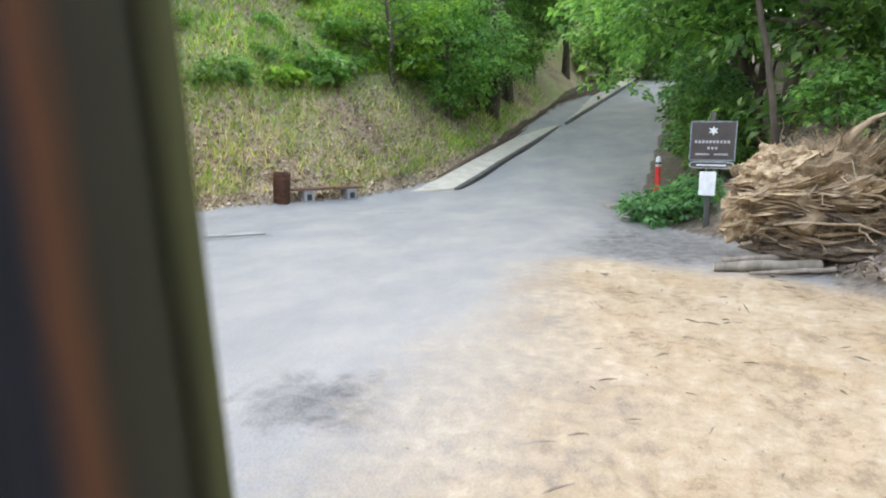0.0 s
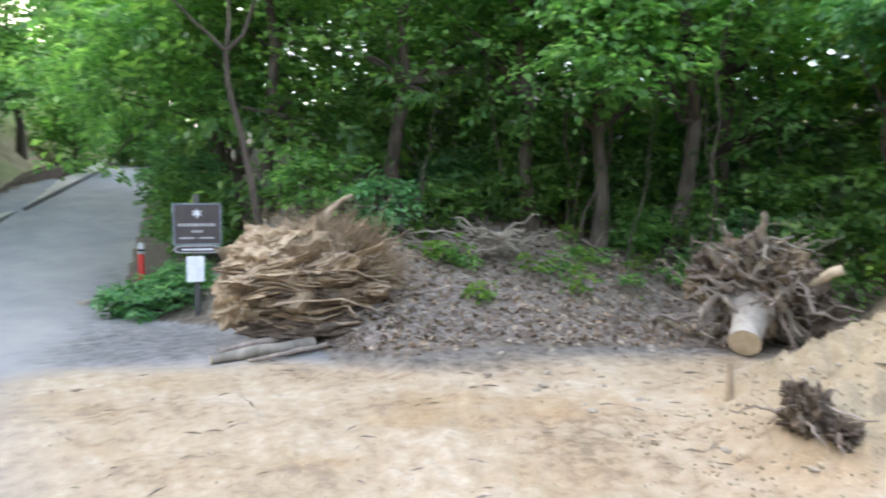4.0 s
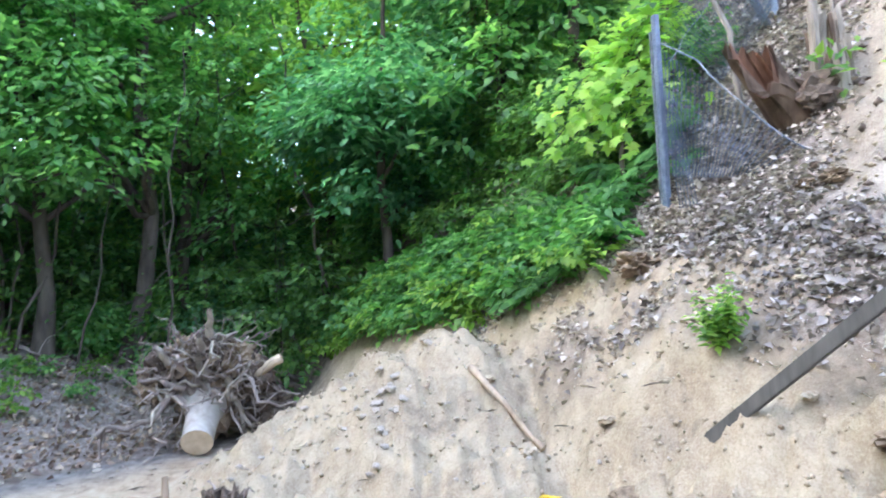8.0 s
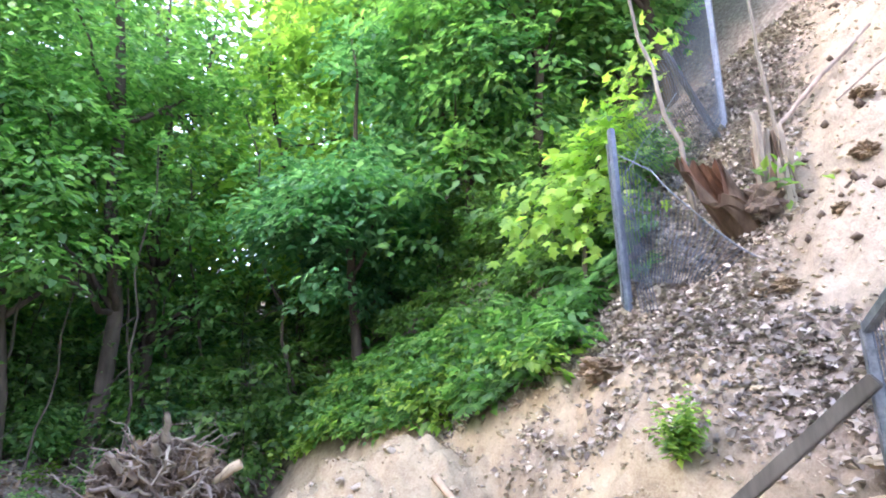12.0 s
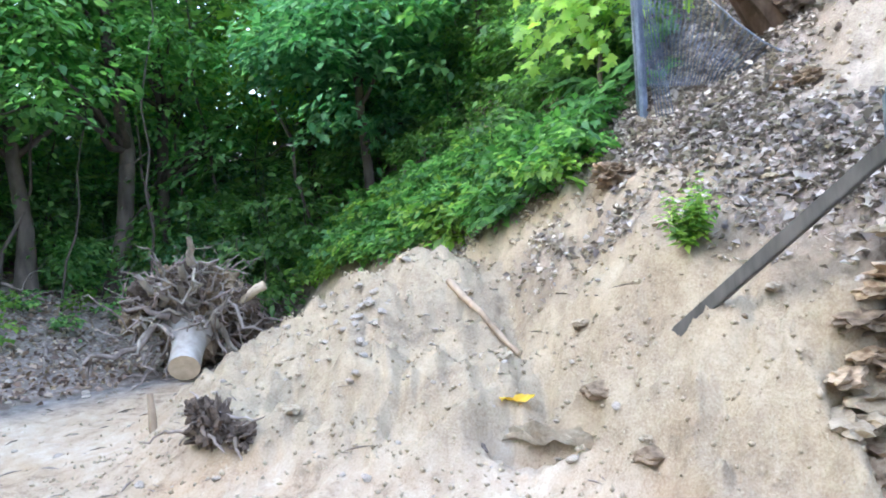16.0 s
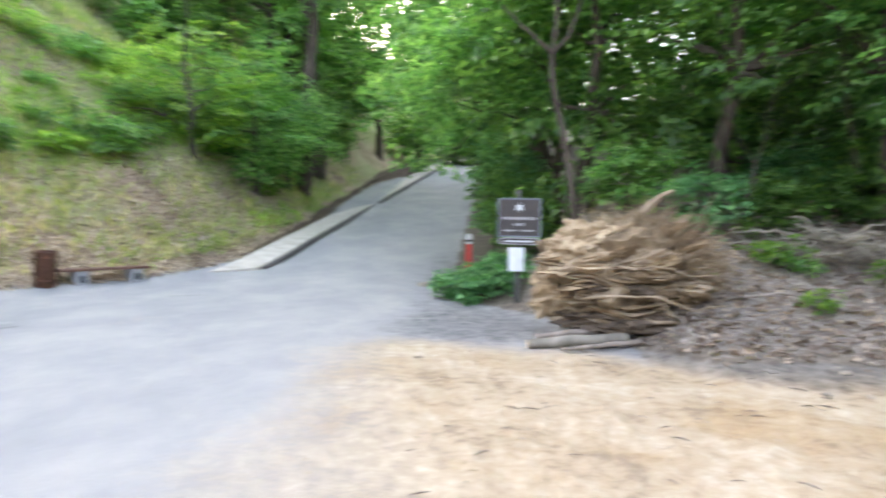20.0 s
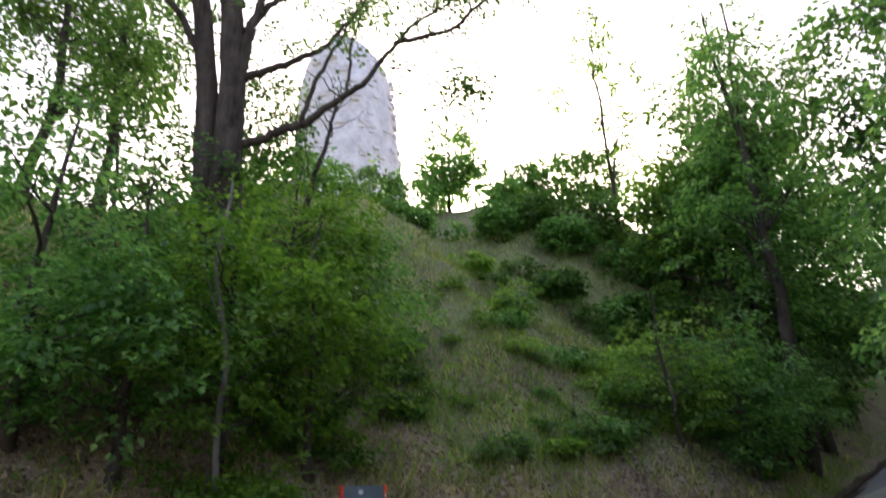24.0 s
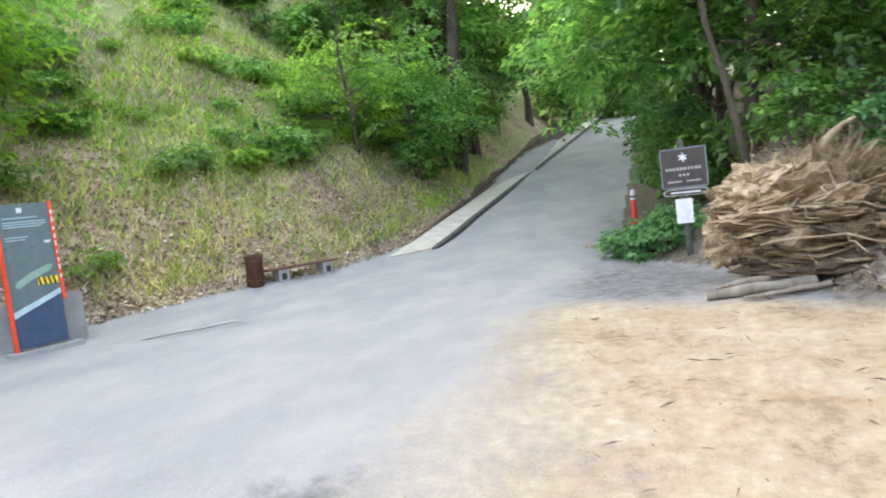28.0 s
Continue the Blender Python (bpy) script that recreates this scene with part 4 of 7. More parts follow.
HILL = [  # heading, distance, height, crown centre, radius, half height, leaves, sprays, leaf size, seed
    (-16.8, 32, 17, 9.5, 2.6, 7.0, M_LEAF_C, 240, 0.26, 63), (-20.6, 33, 10, 5.0, 2.0, 4.2, M_LEAF_E, 150, 0.24, 64),
    (-71.8, 24.5, 15, 8.6, 3.2, 5.4, M_LEAF_C, 240, 0.22, 1), (-77.5, 23.5, 15, 8.2, 3.4, 5.9, M_LEAF_C, 240, 0.22, 2), (-84, 25, 15, 8.5, 3.4, 6.0, M_LEAF_C, 250, 0.25, 3), (-56, 16.5, 6.6, 3.6, 2.4, 2.9, M_LEAF_B, 230, 0.15, 51), (-52.5, 18.5, 5.5, 2.9, 2.0, 2.2, M_LEAF_A, 170, 0.15, 52), (-15.2, 26.0, 4.5, 2.0, 1.7, 1.9, M_LEAF_A, 150, 0.15, 53), (-13.2, 29.5, 4.5, 2.1, 1.6, 2.0, M_LEAF_C, 150, 0.16, 54), (-11.4, 33.5, 5, 2.3, 1.7, 2.2, M_LEAF_C, 150, 0.18, 55),
    (-57.8, 13.2, 1.3, 0.7, 0.85, 0.6, M_LEAF_B, 90, 0.12, 41), (-61.5, 12.6, 1.6, 0.8, 0.8, 0.7, M_LEAF_B, 80, 0.12, 42),
    (-60, 13.6, 6.5, 3.0, 2.4, 2.6, M_LEAF_B, 220, 0.15, 4), (-53.5, 15, 6.0, 2.9, 2.1, 2.5, M_LEAF_B, 190, 0.15, 5), (-68, 13.2, 6.0, 2.7, 2.5, 2.6, M_LEAF_A, 210, 0.15, 6), (-75, 13.5, 7.0, 3.2, 2.7, 3.0, M_LEAF_A, 210, 0.15, 7),
    (-49.5, 18.5, 5.0, 2.7, 2.2, 2.2, M_LEAF_A, 150, 0.14, 8), (-64, 21.5, 6.0, 3.2, 2.8, 2.6, M_LEAF_A, 150, 0.18, 9), (-58, 24, 5, 3.0, 2.6, 2.2, M_LEAF_A, 140, 0.2, 10), (-70, 17.5, 6, 3.0, 2.8, 2.8, M_LEAF_C, 150, 0.18, 19),
    (-22.5, 22.5, 5.2, 2.7, 2.4, 2.2, M_LEAF_E, 170, 0.14, 11), (-17.5, 25.5, 5.0, 2.6, 2.3, 2.3, M_LEAF_A, 180, 0.15, 12), (-14.2, 27.0, 20, 12.5, 2.5, 7.6, M_LEAF_A, 230, 0.2, 24), (-12.8, 30, 22, 14, 3.2, 8.0, M_LEAF_C, 250, 0.24, 25), (-14.8, 33, 15, 8.0, 2.7, 7.0, M_LEAF_C, 210, 0.22, 26), (-17.8, 24.0, 5, 2.2, 2.0, 2.0, M_LEAF_A, 200, 0.15, 28), (-0.8, 63, 7, 3.2, 3.4, 3.2, M_LEAF_A, 160, 0.36, 29), (1.2, 62, 7, 3.0, 3.0, 3.0, M_LEAF_A, 150, 0.36, 30), (-4.2, 50, 8, 3.6, 2.4, 3.6, M_LEAF_A, 160, 0.3, 31), (-15.0, 31, 8, 4.2, 2.6, 3.8, M_LEAF_A, 220, 0.2, 13), (-14.5, 38, 13, 7, 3.4, 5.6, M_LEAF_C, 240, 0.26, 14),
    (-10.5, 36, 13, 7.5, 3.6, 6.4, M_LEAF_A, 260, 0.26, 15), (-17.5, 42, 10, 6, 3.0, 4.4, M_LEAF_C, 220, 0.28, 16), (-7.5, 44, 15, 8.5, 4.0, 7.0, M_LEAF_C, 260, 0.3, 17), (-12.5, 50, 17, 10, 4.8, 8.0, M_LEAF_C, 260, 0.34, 18), (-26.5, 41, 5, 3, 2.6, 2.2, M_LEAF_A, 120, 0.22, 20), (-5.5, 58, 16, 9, 5, 8, M_LEAF_A, 240, 0.36, 21), (-1.0, 66, 16, 9, 5.5, 8, M_LEAF_A, 260, 0.4, 22), (3.5, 60, 16, 9, 5, 8, M_LEAF_C, 240, 0.36, 23)]
for hd, far, tall, cz, cr, ch, mat, ns, leaf, seed in HILL:
    rng2 = np.random.RandomState(700 + seed)
    lobes = [(0, 0, cz, cr, cr, ch)] + [(rng2.uniform(-1, 1) * cr * 0.8, rng2.uniform(-1, 1) * cr * 0.8, cz + rng2.uniform(-0.6, 0.6) * ch, cr * 0.5, cr * 0.5, ch * 0.35) for _ in range(4)]
    kind = "hill_tree" if tall > 6.6 else "bush"
    tree(kind, "leafy tree standing on the grassy bank" if tall > 6.6 else "spreading green bush on the grassy bank", polar(hd, far), tall, lobes, mat, M_BARK, int(ns * 0.85), 30, leaf * 1.15, 0.05 + 0.011 * tall, 40 + seed,
         lean=(rng2.uniform(-0.4, 0.4), rng2.uniform(-0.4, 0.4)), spread=max(0.5, leaf * 4.5), group="trees of the bank", category="tree" if tall > 6.6 else "bush")
# sparse young tree and round bush against the sky
young = tree("young_tree", "slender sparse tree with sunlit yellow-green leaves", polar(-24.9, 36), 17, [(0, 0, 13.8, 2.0, 2.0, 2.8), (1.6, 0.5, 9.0, 1.7, 1.7, 2.8), (-2.4, -1.0, 10.5, 1.5, 1.5, 0.9), (0.4, 0, 6.0, 1.4, 1.4, 2.0)], M_LEAF_B, M_BARK, 130, 20, 0.24, 0.14, 91, spread=0.7, limbs=16)
tree("round_bush", "rounded bush standing on the crest of the bank", polar(-40.4, 38), 7.0, [(0, 0, 3.9, 2.3, 2.3, 2.9), (0.9, 0, 2.0, 1.9, 1.9, 1.9), (-1.0, 0, 2.4, 1.7, 1.7, 2.0)], M_LEAF_A, M_BARK, 300, 30, 0.24, 0.12, 92, spread=0.7, category="bush")
for k, (hd, far, r) in enumerate([(-33.4, 39, 1.5), (-30.8, 38.5, 2.2), (-28.0, 38, 2.3), (-22.5, 40, 2.4), (-19.5, 40, 2.6), (-44.5, 36, 1.7), (-48, 34, 1.8), (-34.8, 36, 0.9), (-20.5, 36, 1.8), (-35.5, 33.5, 1.1), (-32.6, 34, 1.3), (-29.8, 33, 1.2), (-27.0, 34.5, 1.5), (-24.5, 33, 1.4), (-31.2, 30, 0.9), (-26.0, 30, 1.1), (-22.8, 30.5, 1.3)]):
    tree("crest_bush", "low bush on the crest of the bank", polar(hd, far), r * 1.5, [(0, 0, r * 0.8, r * 1.2, r * 1.2, r)], M_LEAF_A if k % 2 else M_LEAF_C, M_BARK, 110, 22, 0.26, 0.05, 120 + k, spread=0.8, limbs=5, group="bushes of the crest", category="bush")
birch = thing("birch", "thin pale birch stem among the bushes of the bank", "tree", at=polar(-60.3, 12.6))
b0 = np.array(birch.location)
limb_on(birch, b0, [b0 - [0, 0, 0.3], in_air(-60.6, 12, 12.6), in_air(-62.3, 20, 12.6), in_air(-61.5, 27, 12.7)], 0.065, 0.03, "trunk", M_BARK_PALE, wob=0.06)
limb_on(birch, b0, [in_air(-61.5, 15.5, 12.6), in_air(-63.5, 20, 12.7)], 0.03, 0.01, "limb", M_BARK_PALE)

small = thing("bare_tree", "small crooked half-bare tree on the bank", "tree", at=polar(-54.5, 19))
s0 = np.array(small.location)
stem = limb_on(small, s0, [s0 - [0, 0, 0.3], in_air(-54.6, 25, 18.5), in_air(-53.2, 30, 18), in_air(-51.6, 35, 18)], 0.13, 0.04, "trunk", wob=0.12)
for k in range(12):
    i = rng.randint(len(stem) // 2, len(stem))
    limb_on(small, s0, [stem[i], stem[i] + rng.normal(0, 1, 3) * [1.0, 0.8, 0.6] + [0, 0, 0.9]], 0.025, 0.006, wob=0.3, n=8)
# weeds between the grass of the bank
rw = np.random.RandomState(71)
for k in range(64):
    y = rw.uniform(4, 24)
    sd = 0.9 + 9.0 * rw.uniform(0, 1) ** 0.7
    x = float(np.interp(y, [p[1] for p in BASE], [p[0] for p in BASE])) - sd
    r = rw.uniform(0.2, 0.6)
    tree("weed_clump", "clump of green weeds on the bank", at_ground(x, y), r, [(0, 0, r * 0.55, r, r, r * 0.5)], (M_LEAF_B, M_LEAF_A, M_LEAF_B)[k % 3], M_BARK, 20, 14, 0.12, 0.008, 1200 + k, spread=0.3, group="weeds of the bank", limbs=3, category="plant")

made = 0
while made < 62:  # low scrub over the middle and the crest of the bank
    hd, far = radians(rw.uniform(-54, -20)), rw.uniform(13, 37)
    x, y = far * math.sin(hd), far * math.cos(hd)
    sd = float(bank_distance(np.array([x]), np.array([y]))[0])
    if not 3.0 < sd < 19:
        continue
    r = rw.uniform(0.25, 0.55) * (1.0 + 0.02 * far)
    tree("scrub", "low green scrub on the bank", at_ground(x, y), r * 1.5, [(0, 0, r * 0.7, r * 1.4, r * 1.4, r * 0.6)], (M_LEAF_C, M_LEAF_A, M_LEAF_C, M_LEAF_E)[made % 4], M_BARK, 26, 15, 0.13 + 0.003 * far, 0.012, 2600 + made, spread=0.45, group="scrub of the bank", limbs=4, category="shrub")
    made += 1

# ruined tower beyond the crest
# near-white stone colour includes the haze and glare of the backlight
M_TOWER = worn("haze_paled_stone", (0.66, 0.63, 0.61), (0.97, 0.95, 0.93), 0.7, 0.95, 0, 0.8, 0.25, 0.1, 2.2)
tower = thing("stone_tower", "tall rubble-stone tower, whitened for glare, rising behind the crest", "tower", at=(-51.4, 43.6, 14))
bm = bmesh.new()
rings = []
rt = random.Random(4)
for k in range(25):
    z = k * 1.84
    r = 7.4 - 0.045 * z
    if k > 17:
        r *= max(0.3, 1 - ((k - 17) / 8) ** 3.6)
    ring = []
    for j in range(28):
        a = j / 28 * 2 * math.pi
        rr = r + rt.uniform(-0.16, 0.16)
        ring.append(bm.verts.new((rr * math.cos(a) - 0.05 * z, rr * math.sin(a), z + rt.uniform(-0.12, 0.12))))
    rings.append(ring)
for a, b in zip(rings, rings[1:]):
    for j in range(28):
        bm.faces.new((a[j], a[(j + 1) % 28], b[(j + 1) % 28], b[j]))
bm.faces.new(rings[-1])
part("wall", bm, M_TOWER, tower)
rt = random.Random(8)
for k in range(90):  # rough stones standing proud of the rubble face
    z, a = rt.uniform(20, 38), rt.uniform(-1.9, 0.9)
    r = 7.4 - 0.045 * z
    bm = bmesh.new()
    bmesh.ops.create_cube(bm, size=1.0, matrix=pose(r * math.cos(a) - 0.05 * z, r * math.sin(a), z, 0, 0, math.degrees(a)) @ Matrix.Diagonal((rt.uniform(0.3, 0.6), rt.uniform(0.5, 1.1), rt.uniform(0.35, 0.6), 1)))
    for v in bm.verts:
        v.co += Vector((rt.uniform(-0.09, 0.09), rt.uniform(-0.09, 0.09), rt.uniform(-0.09, 0.09)))
    part("stone", bm, M_TOWER, tower)


# ---- grass, litter, ferns ----
def scatter(n, seed, keep, x0, x1, y0, y1):
    """Random places of the plan where keep(x, y) gives a chance above chance."""
    r = np.random.RandomState(seed)
    x, y = r.uniform(x0, x1, n), r.uniform(y0, y1, n)
    ok = r.uniform(0, 1, n) < keep(x, y)
    return r, x[ok], y[ok]


def bank_cover(x, y):
    s = bank_distance(x, y)
    d = np.hypot(x, y)
    return np.where((s > 0.5) & (s < 16), np.clip(0.25 + s * 0.03 + 0.45 * np.clip((y - 12.5) * 0.4, 0, 1) + 3.2 * (fbm(x * 0.6, y * 0.6, 43) - 0.5), 0.05, 1) * np.clip(1.4 - d / 30, 0.1, 1), 0)


r, x, y = scatter(150000, 61, bank_cover, -26, -3, -4, 34)
n = len(x)
base = np.stack([x, y, height(x, y) - 0.01], 1)
axis = np.stack([r.normal(0, 0.6, n), r.normal(0, 0.6, n), np.full(n, 1.0)], 1)
v, f = leaf_arrays(base, axis, r.normal(0, 1, (n, 3)), r.uniform(0.12, 0.42, n), 0.10, 0.05)
tagged(part("grass", raw_mesh("grass", v, f, [M_GRASS]), M_GRASS, None), "long green and straw-coloured grass on the bank", "grass", kind="stuff")


def green_cover(x, y):
    s = bank_distance(x, y)
    band = np.exp(-((s - 4.3) / 1.2) ** 2) * np.clip((y - 10) * 0.3, 0, 1) + 0.7 * np.exp(-((s - 0.7) / 0.5) ** 2) * np.clip((y - 14) * 0.5, 0, 1) + 0.22 * (s > 5)
    return np.where(s > 0.3, band * np.clip(0.4 + 3.5 * (fbm(x * 0.7, y * 0.7, 44) - 0.45), 0, 1), 0)


r, x, y = scatter(110000, 65, green_cover, -20, -3, 2, 30)
n = len(x)
base = np.stack([x, y, height(x, y) - 0.01], 1)
axis = np.stack([r.normal(0, 0.6, n), r.normal(0, 0.6, n), np.full(n, 1.0)], 1)
v, f = leaf_arrays(base, axis, r.normal(0, 1, (n, 3)), r.uniform(0.12, 0.36, n), 0.13, 0.05)
tagged(part("lush_grass", raw_mesh("lush_grass", v, f, [M_GREEN_GRASS]), M_GREEN_GRASS, None), "fresh bright green grass in patches on the bank", "grass", kind="stuff")


def litter_cover(x, y):
    sand, asphalt, litter, grass = weights(x, y)
    s = bank_distance(x, y)
    d = np.hypot(x, y)
    return np.clip(litter * 1.3 - 0.25, 0, 1) * (1 - sand) * np.where(s > 0, np.clip(1.35 - d / 30, 0, 1), np.clip(1.3 - d / 16, 0, 1)) * np.where(np.hypot(x - 3.28, y + 0.98) < 0.5, 0, 1)


for seed, (x0, x1, y0, y1), n, size in ((62, (3.4, 9.0, -3.2, 2.5), 105000, 0.052), (63, (1.5, 12, 5, 13), 34000, 0.08), (64, (-13.5, -4.5, 2.5, 24), 105000, 0.085)):
    r, x, y = scatter(n, seed, litter_cover, x0, x1, y0, y1)
    n = len(x)
    base = np.stack([x, y, height(x, y) + r.uniform(0.0, 0.03, n)], 1)
    axis = r.normal(0, 1, (n, 3)) * [1, 1, 0.45]
    nrm = np.array([-0.3, 0.0, 1.0]) + r.normal(0, 0.55, (n, 3))
    v, f = leaf_arrays(base, axis, nrm, size * r.uniform(0.5, 1.5, n), 0.7, 0.2)
    dry = M_LITTER_DARK if seed == 63 else M_LITTER if seed == 62 else M_LITTER_PINK
    tagged(part("leaf_litter", raw_mesh("leaf_litter", v, f, [dry]), dry, None), "dry grey-brown fallen leaves lying on the slope", "leaves", kind="stuff")


def fern_mesh(seed, fronds=9, reach=0.55):
    r = np.random.RandomState(seed)
    vs = []
    for k in range(fronds):
        a = k / fronds * 6.283 + r.uniform(-0.3, 0.3)
        L = reach * r.uniform(0.7, 1.15)
        u = np.linspace(0.12, 1, 13)
        out = np.array([math.cos(a), math.sin(a), 0])
        side = np.array([-math.sin(a), math.cos(a), 0])
        rise = r.uniform(0.7, 1.2)
        p = out * (u * L)[:, None] + np.array([0, 0, 1]) * (L * (rise * u - 0.75 * u ** 2.2))[:, None]
        w = L * 0.36 * np.sin(np.pi * np.clip(u * 0.9 + 0.12, 0, 1)) + 0.02
        for sgn in (-1, 1):
            ax = side * sgn + out * 0.35 + np.array([0, 0, -0.15])
            vs.append(leaf_arrays(p, np.tile(ax, (13, 1)), np.tile(np.array([0, 0, 1.0]) + out * 0.2, (13, 1)) + r.normal(0, 0.1, (13, 3)), w, 0.34, 0.06))
    return join_arrays(vs)


FERN_MESHES = [raw_mesh("fronds", *fern_mesh(k, 8 + k % 3, 0.42 + 0.06 * k), [M_FERN]) for k in range(5)]


def shoot_mesh(seed, stems=9, tall=0.5):
    """Upright stems with pairs of leaflets."""
    r = np.random.RandomState(seed)
    vs = []
    for _ in range(stems):
        tip = np.array([r.normal(0, 0.10), r.normal(0, 0.10), tall * r.uniform(0.6, 1.1)])
        u = np.linspace(0.25, 1, 8)[:, None]
        p = tip * u + np.array([0, 0, 0.03]) * np.sin(u * 3)
        a = r.uniform(0, 6.28)
        for sgn in (-1, 1):
            ax = np.array([math.cos(a) * sgn, math.sin(a) * sgn, -0.15]) + r.normal(0, 0.25, (8, 3))
            vs.append(leaf_arrays(p, ax, np.array([-0.4, 0, 1.0]) + r.normal(0, 0.3, (8, 3)), 0.12 * (1.1 - 0.6 * u[:, 0]) * r.uniform(0.8, 1.2, 8), 0.5))
    return join_arrays(vs)


SHOOT_MESH = raw_mesh("fronds", *shoot_mesh(9), [M_LEAF_E])


def fern(x, y, size, k, turn, label="bright green fern growing on the slope", upright=False):
    ob = thing("fern", label, "fern", "ferns of the slope", at=at_ground(x, y, 0.01), turn=turn)
    fr = new("fronds", SHOOT_MESH if upright else FERN_MESHES[k % 5])
    fr.parent = ob
    fr.scale = (size, size, size)
    if x > 3 and not upright:
        ob.rotation_mode = 'QUATERNION'
        ob.rotation_quaternion = Vector((-0.42, 0.38, 1)).to_track_quat('Z', 'Y') @ Euler((0, 0, radians(turn))).to_quaternion()


rng = np.random.RandomState(8)
count = 0
while count < 64:
    g, h = rng.uniform(0.0, 2.6), rng.uniform(1.5, 8.5)
    if 0.95 - 0.13 * (h - 1.4) < g < 2.0 - 0.10 * (h - 1.4) and (h > 2.0 or g > 1.5):
        x, y = 4.05 + g * 0.74 + h * 0.67, 0.25 - g * 0.67 + h * 0.74
        fern(x, y, rng.uniform(0.6, 1.05), count, rng.uniform(0, 360))
        count += 1
for k, (x, y, s) in enumerate([(4.24, 0.04, 0.70), (4.29, -0.03, 0.78), (4.31, 0.07, 0.62)]):
    fern(x, y, s, k, k * 100.0, "small upright fern at the foot of the leafy slope", True)
# dark bushes leaning over the road beyond the sign
for k, (x, y, r) in enumerate([(1.3, 14.9, 0.9), (1.35, 16.6, 1.2), (1.3, 18.6, 1.3), (1.5, 20.8, 1.4), (1.8, 23.5, 1.5)]):
    tree("roadside_bush", "dark green bush hanging over the edge of the road", at_ground(x, y), r * 2.0, [(0, 0, r * 0.9, r, r * 1.1, r * 0.85), (-0.3, 0.2, r * 1.6, r * 0.8, r * 0.8, r * 0.7)], M_LEAF_D if k % 2 else M_LEAF_C, M_BARK, 120, 24, 0.13, 0.02, 2100 + k, spread=0.4, group="bushes along the road", limbs=5, category="bush")
# ivy and nettles by the road sign
for k in range(16):
    a, r0 = rng.uniform(0, 6.28), rng.uniform(0, 1) ** 0.5
    x, y = 0.35 + r0 * 0.75 * math.cos(a), 12.6 + r0 * 0.8 * math.sin(a)
    tree("nettle_clump", "clump of dark green nettles beside the road sign", at_ground(x, y), 0.5, [(0, 0, 0.32, 0.34, 0.34, 0.26)], M_LEAF_D, M_BARK, 14, 18, 0.11, 0.006, 300 + k, spread=0.22, group="nettles by the sign", limbs=3, category="plant")

# broad-leaved plants among the ferns of the slope
for k in range(120):
    h = rng.uniform(1.7, 8.0)
    g = rng.uniform(0.85, 1.62) - 0.13 * (h - 1.4)
    r = rng.uniform(0.14, 0.34)
    tree("slope_plant", "leafy green plant among the ferns of the slope", at_ground(4.05 + g * 0.74 + h * 0.67, 0.25 - g * 0.67 + h * 0.74), r * 1.5, [(0, 0, r * 0.9, r, r, r * 0.7)], (M_FERN, M_LEAF_A, M_FERN, M_LEAF_E)[k % 4], M_BARK, 12, 14, 0.105, 0.006, 1700 + k, spread=0.22, group="plants of the slope", limbs=3, category="plant")


# ---- yard: van, information panel, bin, bench ----
def plain(name, col, rough=0.5, metal=0.0, spec=0.5, spots=0.0):
    """Painted or moulded surface with faint dirt."""
    n = Nodes(name)
    a = n.noise(6.0, 5.0)
    k = 0.80 - spots
    c = n.mix(1.0, col, n.ramp(a, [(0.3, (k, k, k)), (0.65, (1.08, 1.08, 1.08))]), 'MULTIPLY')
    n.bump(n.noise(90.0, 3.0), 0.08, 0.002)
    return n.done(c, n.ramp(a, [(0.3, (rough + 0.12,) * 3), (0.7, (rough,) * 3)]), metal, spec)


M_SILVER = worn("silver_paint", (0.40, 0.43, 0.48), (0.44, 0.47, 0.52), 1.2, 0.24, 0.55, 0.02, 0.001, 0.6, 120)
M_BLACK = plain("black_plastic", (0.022, 0.022, 0.024), 0.55)
M_RUBBER = plain("tyre_rubber", (0.028, 0.028, 0.028), 0.85)
M_RIM = plain("steel_wheel", (0.42, 0.43, 0.45), 0.32, 0.6)
M_REDLIGHT = plain("red_lens", (0.55, 0.02, 0.02), 0.2)
M_WHITELIGHT = plain("clear_lens", (0.75, 0.72, 0.70), 0.2)
M_ORANGE = plain("orange_red_paint", (0.72, 0.075, 0.03), 0.45)
M_GREYPANEL = plain("grey_glass_panel", (0.13, 0.17, 0.175), 0.25)
M_BLUEPANEL = plain("dark_blue_panel", (0.045, 0.075, 0.14), 0.35)
M_PALEGREEN = plain("pale_green_print", (0.24, 0.36, 0.30), 0.4)
M_PALEBLUE = plain("pale_blue_print", (0.42, 0.55, 0.60), 0.4)
M_PRINT = plain("white_print", (0.70, 0.71, 0.70), 0.5)
M_DULLPRINT = plain("weathered_print", (0.36, 0.35, 0.34), 0.6)
M_YELLOW = plain("yellow_vinyl", (0.80, 0.58, 0.03), 0.4)
M_CONC = worn("grey_concrete", (0.22, 0.22, 0.22), (0.36, 0.36, 0.36), 3.0, 0.85, 0, 0.2, 0.004)
M_RUSTBROWN = worn("rusty_brown_steel", (0.045, 0.022, 0.014), (0.13, 0.06, 0.035), 9.0, 0.75, 0.2, 0.3, 0.004)
M_SEAT = grain("bench_boards", (0.075, 0.04, 0.028), (0.20, 0.11, 0.08), (12, 3, 3), 1.5, 0.7)
M_RED = plain("hydrant_red", (0.62, 0.035, 0.025), 0.4)
M_WHITE = plain("white_paint", (0.72, 0.72, 0.72), 0.5)
M_SIGN = plain("dark_brown_sign", (0.045, 0.035, 0.030), 0.45)
